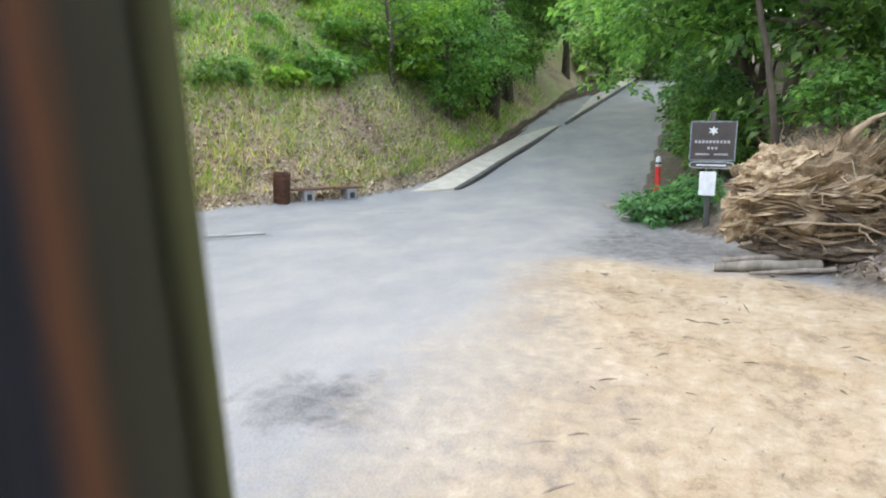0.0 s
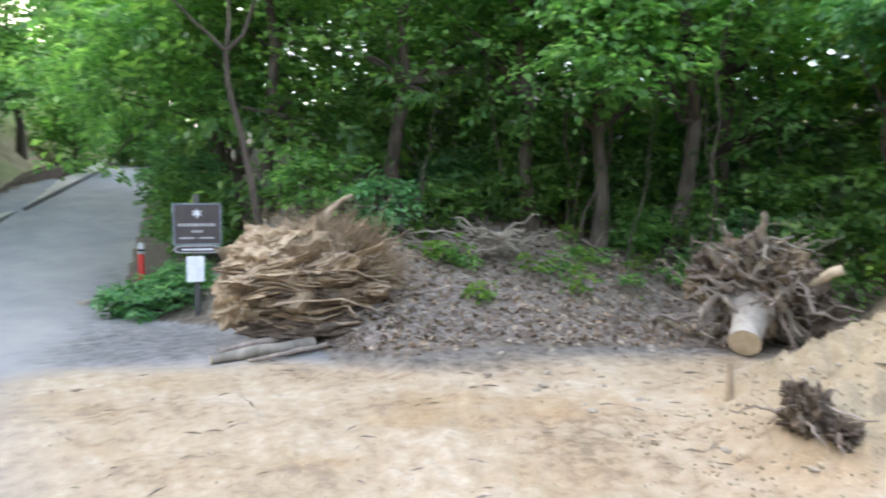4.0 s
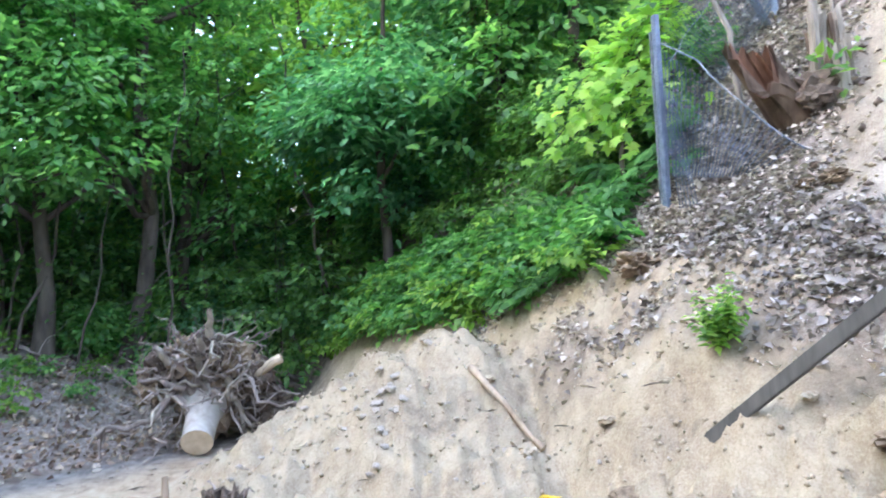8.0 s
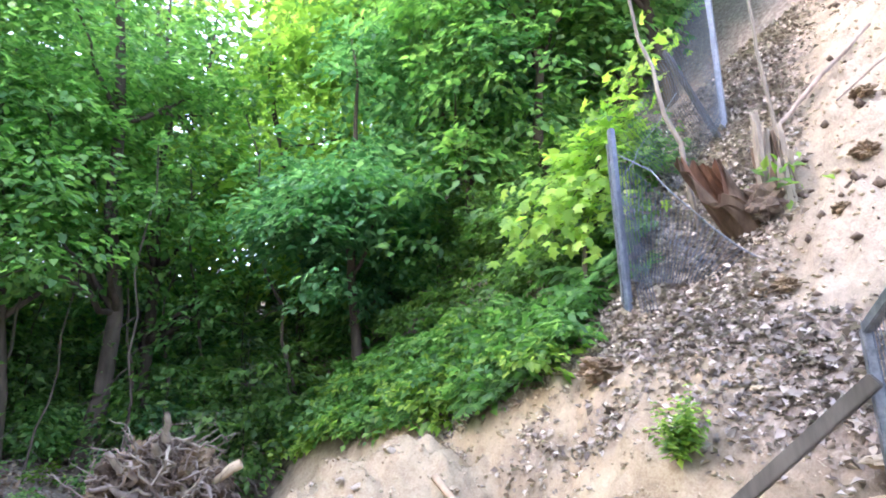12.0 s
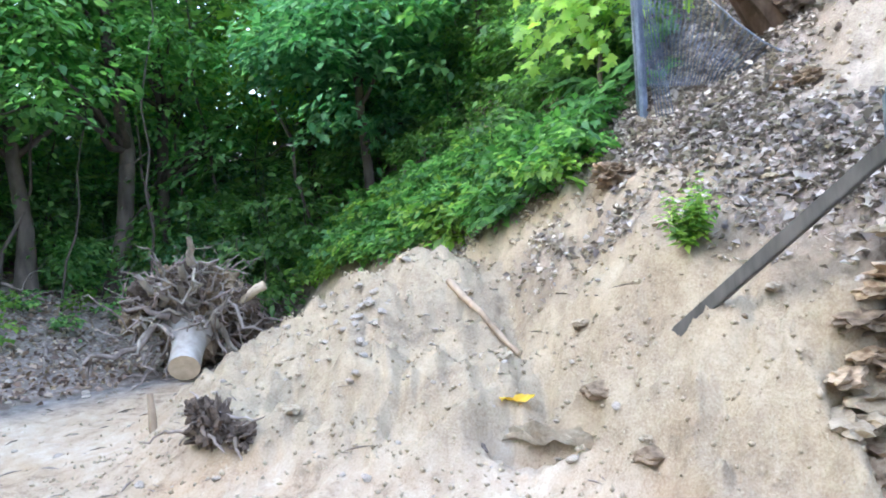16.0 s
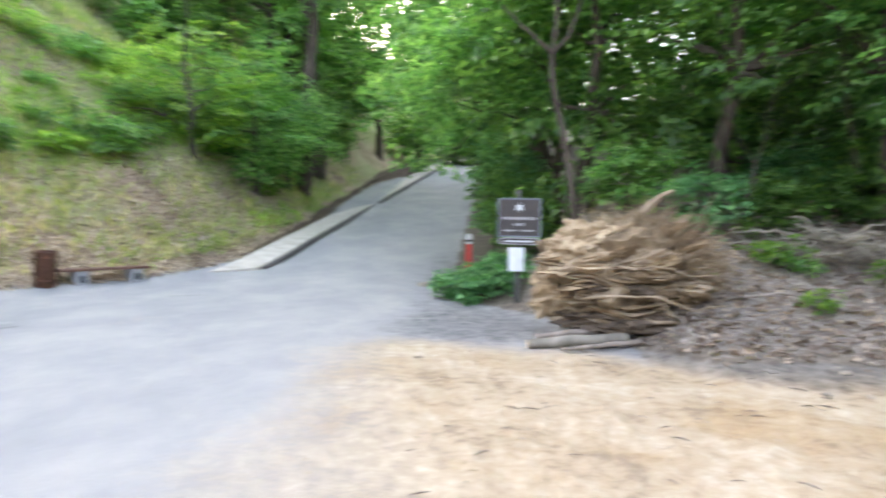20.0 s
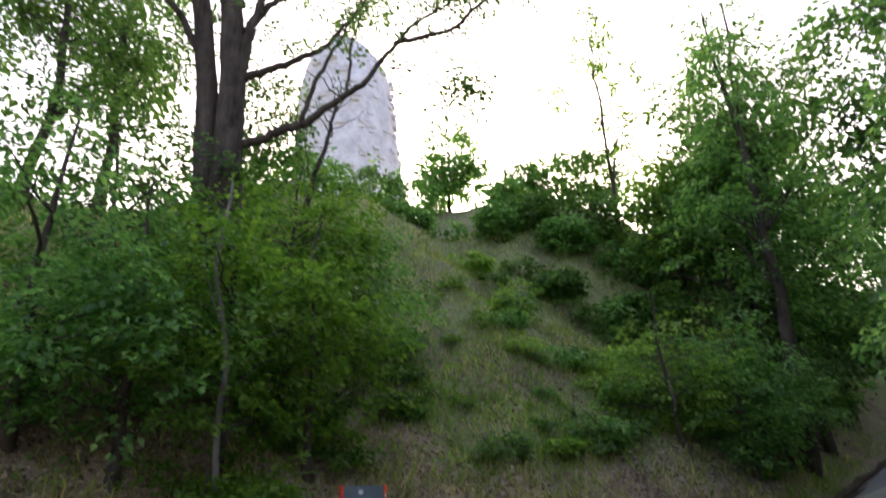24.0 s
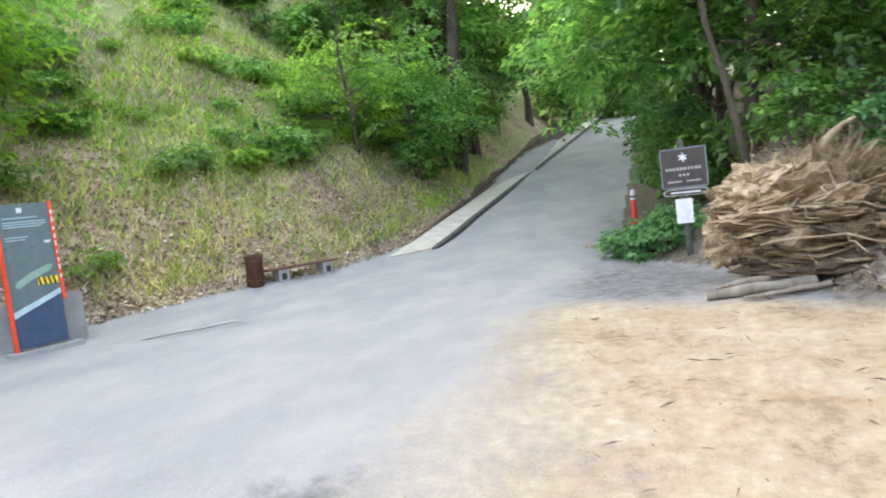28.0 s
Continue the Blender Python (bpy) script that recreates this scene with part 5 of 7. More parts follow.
M_STEEL = worn("galvanised_steel", (0.13, 0.15, 0.18), (0.30, 0.33, 0.37), 14.0, 0.5, 0.7, 0.2, 0.003)
M_WIRE = plain("grey_blue_wire", (0.10, 0.125, 0.17), 0.45, 0.6)
M_BEAM = grain("weathered_beam", (0.045, 0.044, 0.038), (0.145, 0.138, 0.12), (3, 3, 14), 1.5, 0.85)
def post_material():
    """Tarred timber with a rusty streak and moss on its edge."""
    n = Nodes("tarred_post")
    sep = n.add("ShaderNodeSeparateXYZ")
    n.link(n.coords(), sep.inputs[0])
    long = n.add("ShaderNodeMapping")
    long.inputs["Scale"].default_value = (60, 60, 6)
    n.link(n.coords(), long.inputs[0])
    f = n.noise(1.0, 5, 0.65, long.outputs[0], 0.3)
    x = n.math('ADD', sep.outputs[0], n.math('MULTIPLY', n.math('SUBTRACT', f, 0.5), 0.014))
    u = n.math('ADD', n.math('MULTIPLY', x, 6.0), 0.5)
    col = n.ramp(u, [(0.70, (0.008, 0.010, 0.015)), (0.745, (0.075, 0.033, 0.016)), (0.79, (0.022, 0.020, 0.014)), (0.89, (0.026, 0.028, 0.018)), (0.93, (0.075, 0.085, 0.04))])
    n.bump(f, 0.6, 0.004)
    return n.done(col, 0.8, 0.0, 0.2)


M_POST = post_material()


def glass_dark():
    n = Nodes("tinted_glass")
    return n.done((0.012, 0.015, 0.018), 0.06, 0.0, 0.6)


M_GLASS = glass_dark()


def prism(bm, outline, y0, y1, bevel=0.0):
    """An outline in x and z, drawn out along y, with rounded edges."""
    a = [bm.verts.new((x, y0, z)) for x, z in outline]
    b = [bm.verts.new((x, y1, z)) for x, z in outline]
    n = len(a)
    bm.faces.new(a)
    bm.faces.new(b[::-1])
    for i in range(n):
        bm.faces.new((a[i], b[i], b[(i + 1) % n], a[(i + 1) % n]))
    if bevel:
        es = [e for e in bm.edges if abs(e.verts[0].co.y - e.verts[1].co.y) < 1e-6]
        bmesh.ops.bevel(bm, geom=es, offset=bevel, segments=3, affect='EDGES')


def disc(bm, r, y0, y1, seg=32, bevel=0.0, cx=0.0, cz=0.0):
    prism(bm, [(cx + r * math.cos(2 * math.pi * k / seg), cz + r * math.sin(2 * math.pi * k / seg)) for k in range(seg)], y0, y1, bevel)


def lathe(bm, profile, seg=24):
    """Turns a profile of (radius, z) round the z axis."""
    rings = [[bm.verts.new((r * math.cos(2 * math.pi * k / seg), r * math.sin(2 * math.pi * k / seg), z)) for k in range(seg)] for r, z in profile]
    for a, b in zip(rings, rings[1:]):
        for k in range(seg):
            bm.faces.new((a[k], a[(k + 1) % seg], b[(k + 1) % seg], b[k]))
    bm.faces.new(rings[0])
    bm.faces.new(rings[-1])


def make_van():
    """Compact high-roofed van; local x runs to the rear, -y is the side towards the yard."""
    van = thing("van", "silver compact van with tinted rear window, parked by the bank", "van", at=(-6.52, 2.86, 0.0), turn=81)
    S = 0.945
    W2 = 1.66
    body = [(-3.1, 0.26), (-3.22, 0.5), (-3.15, 0.78), (-2.3, 0.98), (-1.75, 1.42), (-1.35, 1.60), (-0.4, 1.665), (0.16, 1.655), (0.33, 1.60), (0.42, 1.42), (0.52, 1.0), (0.55, 0.62), (0.52, 0.34), (0.40, 0.28)]

    def arch(cx, r):
        return [(cx + r * math.cos(t), 0.30 + r * math.sin(t)) for t in np.linspace(0.12, math.pi - 0.12, 12)]
    body = body + arch(0.0, 0.345) + arch(-2.42, 0.345)
    bm = bmesh.new()
    prism(bm, body, 0.0, W2, 0.045)
    part("body", bm, M_SILVER, van, smooth=False)
    bm = bmesh.new()
    prism(bm, [(-0.62, 0.90), (-0.60, 1.36), (-0.55, 1.39), (0.14, 1.37), (0.19, 1.34), (0.26, 1.00), (0.23, 0.93), (0.16, 0.90)], -0.006, 0.02, 0.004)
    part("side_window", bm, M_GLASS, van, "dark tinted rear side window")
    bm = bmesh.new()
    prism(bm, [(-1.55, 0.98), (-1.50, 1.33), (-0.72, 1.36), (-0.72, 0.98)], -0.006, 0.02, 0.004)
    part("door_window", bm, M_GLASS, van, "dark tinted front door window")
    bm = bmesh.new()
    box(bm, (0.39, 0.18, 1.02), (0.49, W2 - 0.18, 1.42), 0.02)
    part("rear_window", bm, M_GLASS, van, "dark tinted rear window")
    for y in (-0.004, W2 - 0.05):
        bm = bmesh.new()
        prism(bm, [(0.48, 0.66), (0.47, 0.98), (0.53, 0.97), (0.558, 0.66)], y, y + 0.055, 0.006)
        lamp = part("tail_light", bm, M_REDLIGHT, van, "red and white tail light")
        bm = bmesh.new()
        prism(bm, [(0.468, 0.80), (0.466, 0.85), (0.55, 0.85), (0.556, 0.80)], y - 0.003, y + 0.058, 0.003)
        part("lens", bm, M_WHITELIGHT, lamp)
    bm = bmesh.new()
    prism(bm, [(0.35, 0.27), (0.38, 0.52), (0.56, 0.54), (0.61, 0.50), (0.60, 0.34), (0.50, 0.25)], -0.012, W2 + 0.012, 0.02)
    part("bumper", bm, M_BLACK, van, "black plastic rear bumper")
    bm = bmesh.new()
    box(bm, (-2.05, -0.012, 0.24), (-0.36, 0.05, 0.34), 0.01)
    part("sill", bm, M_BLACK, van)
    bm = bmesh.new()
    box(bm, (-2.1, -0.010, 0.66), (-0.38, 0.01, 0.70), 0.004)
    part("trim_strip", bm, M_BLACK, van)
    bm = bmesh.new()
    box(bm, (-0.62, -0.022, 0.86), (-0.48, 0.0, 0.90), 0.006)
    part("door_handle", bm, M_SILVER, van)
    bm = bmesh.new()
    box(bm, (-0.655, -0.004, 0.36), (-0.647, 0.004, 1.48))
    part("door_seam", bm, M_BLACK, van)
    bm = bmesh.new()
    disc(bm, 0.05, -0.004, 0.004, 20, 0.0, 0.30, 0.86)
    part("fuel_flap", bm, M_SILVER, van)
    for cx in (0.0, -2.42):
        for y in (0.03, W2 - 0.21):
            bm = bmesh.new()
            disc(bm, 0.295, y, y + 0.18, 36, 0.025, cx, 0.295)
            wheel = part("wheel", bm, M_RUBBER, van, "black tyre on a steel wheel", smooth=False)
            side = y - 0.006 if y < 0.5 else y + 0.16
            bm = bmesh.new()
            disc(bm, 0.185, side, side + 0.03, 32, 0.008, cx, 0.295)
            part("rim", bm, M_RIM, wheel, "grey steel rim")
            for k in range(12):
                a = k / 12 * 2 * math.pi
                bm = bmesh.new()
                disc(bm, 0.018, side - 0.002, side + 0.01, 10, 0.0, cx + 0.14 * math.cos(a), 0.295 + 0.14 * math.sin(a))
                part("slot", bm, M_BLACK, wheel)
            bm = bmesh.new()
            disc(bm, 0.055, side - 0.012, side + 0.01, 20, 0.006, cx, 0.295)
            part("hub_cap", bm, M_RIM, wheel)
    bm = bmesh.new()
    box(bm, (-1.65, -0.16, 0.98), (-1.45, -0.01, 1.12), 0.03)
    part("wing_mirror", bm, M_BLACK, van)
    van.scale = (S, S, S)
    return van


make_van()

panel = thing("information_panel", "tall grey information panel with orange-red side edges", "panel", at=(-8.72, 7.04, 0.12), turn=65.5)
PW, PH = 0.77, 2.09


def slab(name, mat, lo, hi, owner, bevel=0.004, label=""):
    bm = bmesh.new()
    box(bm, lo, hi, bevel)
    return part(name, bm, mat, owner, label)


slab("board", M_GREYPANEL, (0.05, 0.0, 0.0), (PW - 0.05, 0.05, PH), panel)
slab("side_edge", M_ORANGE, (0.0, -0.02, -0.15), (0.05, 0.07, PH + 0.01), panel, label="orange-red painted edge")
slab("side_edge", M_ORANGE, (PW - 0.05, -0.02, 0.62), (PW, 0.07, PH + 0.01), panel, label="orange-red painted edge with white letters")
bm = bmesh.new()
prism(bm, [(0.055, 0.0), (PW - 0.055, 0.0), (PW - 0.055, 0.72), (0.055, 0.44)], -0.006, 0.002, 0.0)
part("lower_field", bm, M_BLUEPANEL, panel, "dark blue lower field with a slanting top")
bm = bmesh.new()
prism(bm, [(0.055, 0.44), (PW - 0.055, 0.72), (PW - 0.055, 0.80), (0.055, 0.53)], -0.007, 0.002, 0.0)
part("stripe", bm, M_PALEBLUE, panel, "pale blue slanting stripe")
bm = bmesh.new()
prism(bm, [(0.12, 0.90), (0.17, 0.86), (0.34, 0.96), (0.62, 1.08), (0.66, 1.16), (0.58, 1.17), (0.36, 1.08), (0.18, 0.98)], -0.006, 0.002, 0.0)
part("picture", bm, M_PALEGREEN, panel, "pale green printed shape")
for k, (x0, x1, z) in enumerate([(0.10, 0.55, 1.88), (0.10, 0.66, 1.82), (0.10, 0.66, 1.785), (0.10, 0.60, 1.75), (0.10, 0.40, 1.60), (0.10, 0.36, 1.56)]):
    slab("text_line", M_PALEBLUE, (x0, -0.004, z), (x1, 0.0, z + 0.014), panel, 0.0)
slab("emblem", M_PRINT, (0.30, -0.005, 1.96), (0.37, 0.0, 2.03), panel, 0.0, "small white emblem")
slab("label_patch", M_PRINT, (0.60, -0.005, 1.49), (0.68, 0.0, 1.53), panel, 0.0)
for k in range(9):
    slab("letter_bar", M_PRINT, (PW - 0.037, -0.024, 0.95 + k * 0.12), (PW - 0.015, -0.018, 0.95 + k * 0.12 + (0.05, 0.08, 0.06)[k % 3]), panel, 0.0)
tape = slab("hazard_sticker", M_YELLOW, (0.43, -0.012, 0.88), (0.70, -0.006, 0.99), panel, 0.0, "yellow sticker with black slanting stripes")
for k in range(4):
    bm = bmesh.new()
    x0 = 0.45 + k * 0.065
    prism(bm, [(x0, 0.88), (x0 + 0.03, 0.88), (x0 + 0.005, 0.99), (x0 - 0.02 if k else 0.432, 0.99)], -0.015, -0.011, 0.0)
    part("stripe", bm, M_BLACK, tape)
slab("footing", M_CONC, (-0.10, -0.12, -0.16), (PW + 0.12, 0.16, -0.04), panel, 0.01, "flat concrete footing strip")
low = thing("low_wall", "low grey concrete wall behind the information panel", "wall", at=(-9.22, 6.72, 0.0), turn=65.5)
slab("slab", M_CONC, (0.0, 0.0, -0.1), (0.95, 0.09, 0.76), low, 0.02)
slab("slab", M_CONC, (0.953, 0.0, -0.1), (1.62, 0.09, 0.80), low, 0.02)

bin_ob = thing("litter_bin", "dark rusty-brown round litter bin leaning a little", "bin", at=at_ground(-8.06, 12.36, -0.02))
bin_ob.rotation_euler = (radians(2), radians(4), 0)
bm = bmesh.new()
lathe(bm, [(0.16, 0.0), (0.185, 0.03), (0.19, 0.6), (0.20, 0.66), (0.205, 0.69), (0.185, 0.69), (0.175, 0.64), (0.16, 0.10)])
part("body", bm, M_RUSTBROWN, bin_ob, smooth=True)
for z in (0.12, 0.55):
    bm = bmesh.new()
    lathe(bm, [(0.19, z), (0.199, z + 0.005), (0.199, z + 0.03), (0.19, z + 0.035)])
    part("hoop", bm, M_RUSTBROWN, bin_ob, smooth=True)
slab("stake", M_RUSTBROWN, (-0.03, 0.17, -0.2), (0.03, 0.215, 0.62), bin_ob)

bench = thing("bench", "low bench with dark brown boards on concrete feet", "bench", at=at_ground(-7.86, 12.56, -0.02), turn=56)
for k in range(3):
    slab("board", M_SEAT, (0.0, k * 0.135, 0.29), (1.85, k * 0.135 + 0.12, 0.335), bench, 0.006)
for x0 in (0.28, 1.42):
    bm = bmesh.new()
    prism(bm, [(x0, -0.1), (x0 + 0.26, -0.1), (x0 + 0.26, 0.29), (x0, 0.29)], 0.02, 0.37, 0.012)
    part("foot", bm, M_CONC, bench, "squat concrete foot")
    # black plate on the face drawn as the shade of a hollow
    slab("recess_shade", M_BLACK, (x0 + 0.07, 0.012, 0.06), (x0 + 0.19, 0.03, 0.20), bench, 0.0)

hyd = thing("bollard", "slim red marker post with a grey-white head", "bollard", at=at_ground(0.03, 16.6, -0.02))
bm = bmesh.new()
lathe(bm, [(0.075, 0.0), (0.085, 0.02), (0.068, 0.06), (0.065, 0.62), (0.06, 0.64)])
part("shaft", bm, M_RED, hyd, smooth=True)
bm = bmesh.new()
lathe(bm, [(0.062, 0.64), (0.066, 0.66), (0.066, 0.80), (0.05, 0.88), (0.02, 0.90)])
part("head", bm, M_WHITE, hyd, "grey-white rounded head", smooth=True)
bm = bmesh.new()
lathe(bm, [(0.0675, 0.70), (0.069, 0.705), (0.069, 0.745), (0.0675, 0.75)])
part("band", bm, M_BLACK, hyd, smooth=True)
slab_ob = thing("stone_slab", "flat pale stone lying at the edge of the road", "stone", at=at_ground(-0.75, 14.6, 0.0), turn=30)
slab("block", M_STONE, (-0.35, -0.12, -0.05), (0.35, 0.14, 0.07), slab_ob, 0.03)

sign = thing("road_sign", "dark brown framed sign on a wooden post with white notice", "sign", at=at_ground(0.70, 11.25, 0.0), turn=-12)
slab("post", M_BEAM, (0.04, 0.03, -0.3), (0.13, 0.12, 1.96), sign, 0.01, "dark weathered wooden post")
slab("board", M_SIGN, (-0.24, -0.012, 1.17), (0.46, 0.02, 1.80), sign, 0.006)
for lo, hi in (((-0.25, -0.02, 1.16), (0.47, 0.0, 1.18)), ((-0.25, -0.02, 1.79), (0.47, 0.0, 1.81)), ((-0.25, -0.02, 1.182), (-0.232, 0.0, 1.788)), ((0.452, -0.02, 1.182), (0.47, 0.0, 1.788))):
    slab("rim", M_STEEL, lo, hi, sign, 0.003)
bm = bmesh.new()
star = [(0.11 + (0.085 if k % 2 == 0 else 0.035) * math.sin(k * math.pi / 6), 1.655 + (0.085 if k % 2 == 0 else 0.035) * math.cos(k * math.pi / 6)) for k in range(12)]
prism(bm, star, -0.017, -0.011)
part("emblem", bm, M_PRINT, sign, "pale star-shaped emblem")
for k in range(10):
    slab("letter_bar", M_DULLPRINT, (-0.17 + k * 0.056, -0.017, 1.45), (-0.13 + k * 0.056, -0.011, 1.495), sign, 0.0)
for k in range(3):
    bm = bmesh.new()
    disc(bm, 0.022, -0.017, -0.011, 12, 0.0, 0.05 + k * 0.06, 1.37)
    part("dot", bm, M_DULLPRINT, sign)
for k in range(2):
    slab("letter_bar", M_DULLPRINT, (-0.15 + k * 0.29, -0.017, 1.255), (0.07 + k * 0.29, -0.011, 1.28), sign, 0.0)
bm = bmesh.new()
oval = [(0.11 + 0.35 * math.copysign(abs(math.cos(t)) ** 0.4, math.cos(t)), 1.09 + 0.06 * math.copysign(abs(math.sin(t)) ** 0.6, math.sin(t))) for t in np.linspace(0, 2 * math.pi, 28, endpoint=False)]
prism(bm, oval, -0.014, 0.012, 0.003)
plate = part("lower_plate", bm, M_DULLPRINT, sign, "oval plate with a pale rim")
bm = bmesh.new()
prism(bm, [(0.11 + (x - 0.11) * 0.94, 1.09 + (z - 1.09) * 0.72) for x, z in oval], -0.018, -0.012)
part("field", bm, M_SIGN, plate)
slab("letter_bar", M_PRINT, (-0.12, -0.021, 1.075), (0.34, -0.017, 1.10), plate, 0.0)
slab("notice", M_WHITE, (-0.06, -0.01, 0.58), (0.20, 0.012, 0.98), sign, 0.004, "white paper notice on a board")


# ---- uprooted stumps ----
def lump(seed, radii, sub=4, rough=0.22, freq=1.6, flat=0.0, ledges=0.0):
    """A lumpy mass of soil or stone."""
    bm = bmesh.new()
    bmesh.ops.create_icosphere(bm, subdivisions=sub, radius=1.0)
    off = Vector((seed * 7.1, seed * 3.3, seed * 1.7))
    for v in bm.verts:
        p = v.co.normalized()
        k = 1 + rough * noise.fractal(p * freq + off, 0.7, 2.2, 5)
        if ledges:
            k += ledges * math.sin(p.z * 13 + 2.2 * noise.noise(p * 2 + off) * 2)
        v.co = Vector((p.x * radii[0] * k, p.y * radii[1] * k, p.z * radii[2] * k))
        if v.co.z < -flat and flat:
            v.co.z = -flat + (v.co.z + flat) * 0.15
    return bm


def root_lines(rng, n, core, reach, r0, spread, bias):
    """Roots that leave a core ellipsoid, crooked and tapering."""
    out = []
    for _ in range(n):
        d = unit(rng.normal(0, 1, 3) * spread + bias)
        a = d * core * rng.uniform(0.6, 0.95)
        L = reach * rng.uniform(0.35, 1.0)
        b = a + d * L + rng.normal(0, 0.22, 3) * L
        b[2] -= 0.12 * L
        r = r0 * rng.uniform(0.35, 1.2)
        out.append((bent(rng, a, b, 0.55, 8), r * (1 - np.linspace(0, 0.85, 8))))
    return out


rng = np.random.RandomState(17)
BALL = at_ground(1.98, 9.0, 0.0)
ball = thing("root_ball", "huge uprooted root ball caked in yellow sand and torn roots", "root ball", at=(BALL.x, BALL.y, 0.82), turn=-13)
bm = lump(3, (1.02, 0.80, 0.70), 5, 0.42, 1.7, 0.72, 0.02)
part("soil_mass", bm, M_SOILBALL, ball, "packed brown soil with layered edges", smooth=False)
bm = lump(5, (0.54, 0.42, 0.40), 5, 0.34, 2.3, 0.0, 0.03)
bmesh.ops.translate(bm, verts=bm.verts, vec=(-0.36, -0.36, 0.30))
part("sand_cake", bm, M_BALL_SAND, ball, "pale yellow caked sand", smooth=False)
bm = lump(8, (0.36, 0.42, 0.40), 5, 0.40, 2.3, 0.0, 0.03)
bmesh.ops.translate(bm, verts=bm.verts, vec=(-0.76, -0.32, -0.20))
part("sand_cake", bm, M_BALL_SAND, ball, "pale yellow caked sand", smooth=False)
for k, line in enumerate(root_lines(rng, 230, np.array([0.98, 0.80, 0.70]), 0.8, 0.019, np.array([1, 0.8, 0.75]), np.array([1.0, -0.4, 0.35]))):
    if line[0][0][0] < 0.05 and line[0][0][2] < 0.45:
        continue
    part("root", tubes_mesh("root", [line], M_ROOT, 5), M_ROOT, ball)
for z, y, r in ((-0.38, -0.80, 0.03), (-0.20, -0.82, 0.024), (0.05, -0.80, 0.022), (-0.50, -0.74, 0.035)):
    a, b = np.array([-0.75 + rng.uniform(-0.1, 0.2), y + 0.1, z - 0.05]), np.array([1.1 + rng.uniform(-0.2, 0.2), y + 0.1, z + rng.uniform(-0.1, 0.1)])
    ln = bent(rng, a, b, 0.35, 12)
    ln[:, 1] -= 0.16 * np.sin(np.linspace(0, np.pi, 12))
    part("root", tubes_mesh("root", [(ln, r * (1 - np.linspace(0, 0.7, 12)))], M_ROOT, 7), M_ROOT, ball, "thick torn horizontal root")
for k in range(40):
    d = unit(rng.normal(0, 1, 3) + [0.2, -0.4, 1.1])
    a = d * [0.85, 0.7, 0.68]
    part("root", tubes_mesh("root", [(bent(rng, a, a + d * rng.uniform(0.12, 0.5) + rng.normal(0, 0.1, 3), 0.4, 6), 0.012 * (1 - np.linspace(0, 0.8, 6)))], M_ROOT, 4), M_ROOT, ball)
strands = []
for k in range(1700):  # hair-fine torn roots all over the crown and the far side
    d = unit(rng.normal(0, 1, 3) * [1.0, 0.8, 0.8] + [0.75, -0.25, 0.4])
    if d[0] < 0.0 and d[2] < 0.75:
        continue
    a = d * np.array([0.98, 0.80, 0.70]) * rng.uniform(0.85, 1.05)
    tip = a + d * rng.uniform(0.04, 0.36) + rng.normal(0, 0.15, 3) + [0.05, 0, 0]
    strands.append((bent(rng, a, tip, 0.5, 5), rng.uniform(0.003, 0.008) * (1 - np.linspace(0, 0.8, 5))))
tagged(part("fibrous_root_mat", tubes_mesh("fibrous_root_mat", strands, M_FIBRE, 3), M_FIBRE, ball, "fine straw-coloured root fibres"), "fine straw-coloured root fibres", kind="stuff")
for k in range(9):  # split layers of wood along the face
    z0 = -0.55 + 0.075 * k
    bm = bmesh.new()
    rows_ = []
    L, x0 = rng.uniform(0.5, 1.1), rng.uniform(-0.8, -0.1)
    for i in range(16):
        u = i / 15
        x = x0 + L * u
        yy = -0.86 * math.sqrt(max(0.05, 1 - (x / 1.15) ** 2 - (z0 / 1.0) ** 2 * 0.6)) - 0.02
        zz = z0 + 0.05 * noise.noise(Vector((x * 3, k * 2.0, 0))) + 0.08 * math.sin(u * 3 + k)
        w = 0.022 * (1 - abs(2 * u - 1) ** 3) * (0.7 + 0.6 * noise.noise(Vector((x * 5, k, 4)))) + 0.006
        dd = 0.10 + 0.06 * noise.noise(Vector((x * 4, k, 9)))
        rows_.append([bm.verts.new((x, yy - dd * 0.5, zz - w)), bm.verts.new((x, yy - dd, zz)), bm.verts.new((x, yy - dd * 0.5, zz + w)), bm.verts.new((x, yy + 0.2, zz + w)), bm.verts.new((x, yy + 0.2, zz - w))])
    for p, q in zip(rows_, rows_[1:]):
        for j in range(5):
            bm.faces.new((p[j], p[(j + 1) % 5], q[(j + 1) % 5], q[j]))
    part("split_layer", bm, M_ROOT if k % 2 else M_FIBRE, ball, "split layer of torn root wood")
spike = bent(rng, (0.1, -0.1, 0.6), (0.62, -0.2, 1.12), 0.2, 7)
part("root", tubes_mesh("root", [(spike, np.linspace(0.09, 0.02, 7))], M_ROOT, 7), M_ROOT, ball, "pointed broken root")


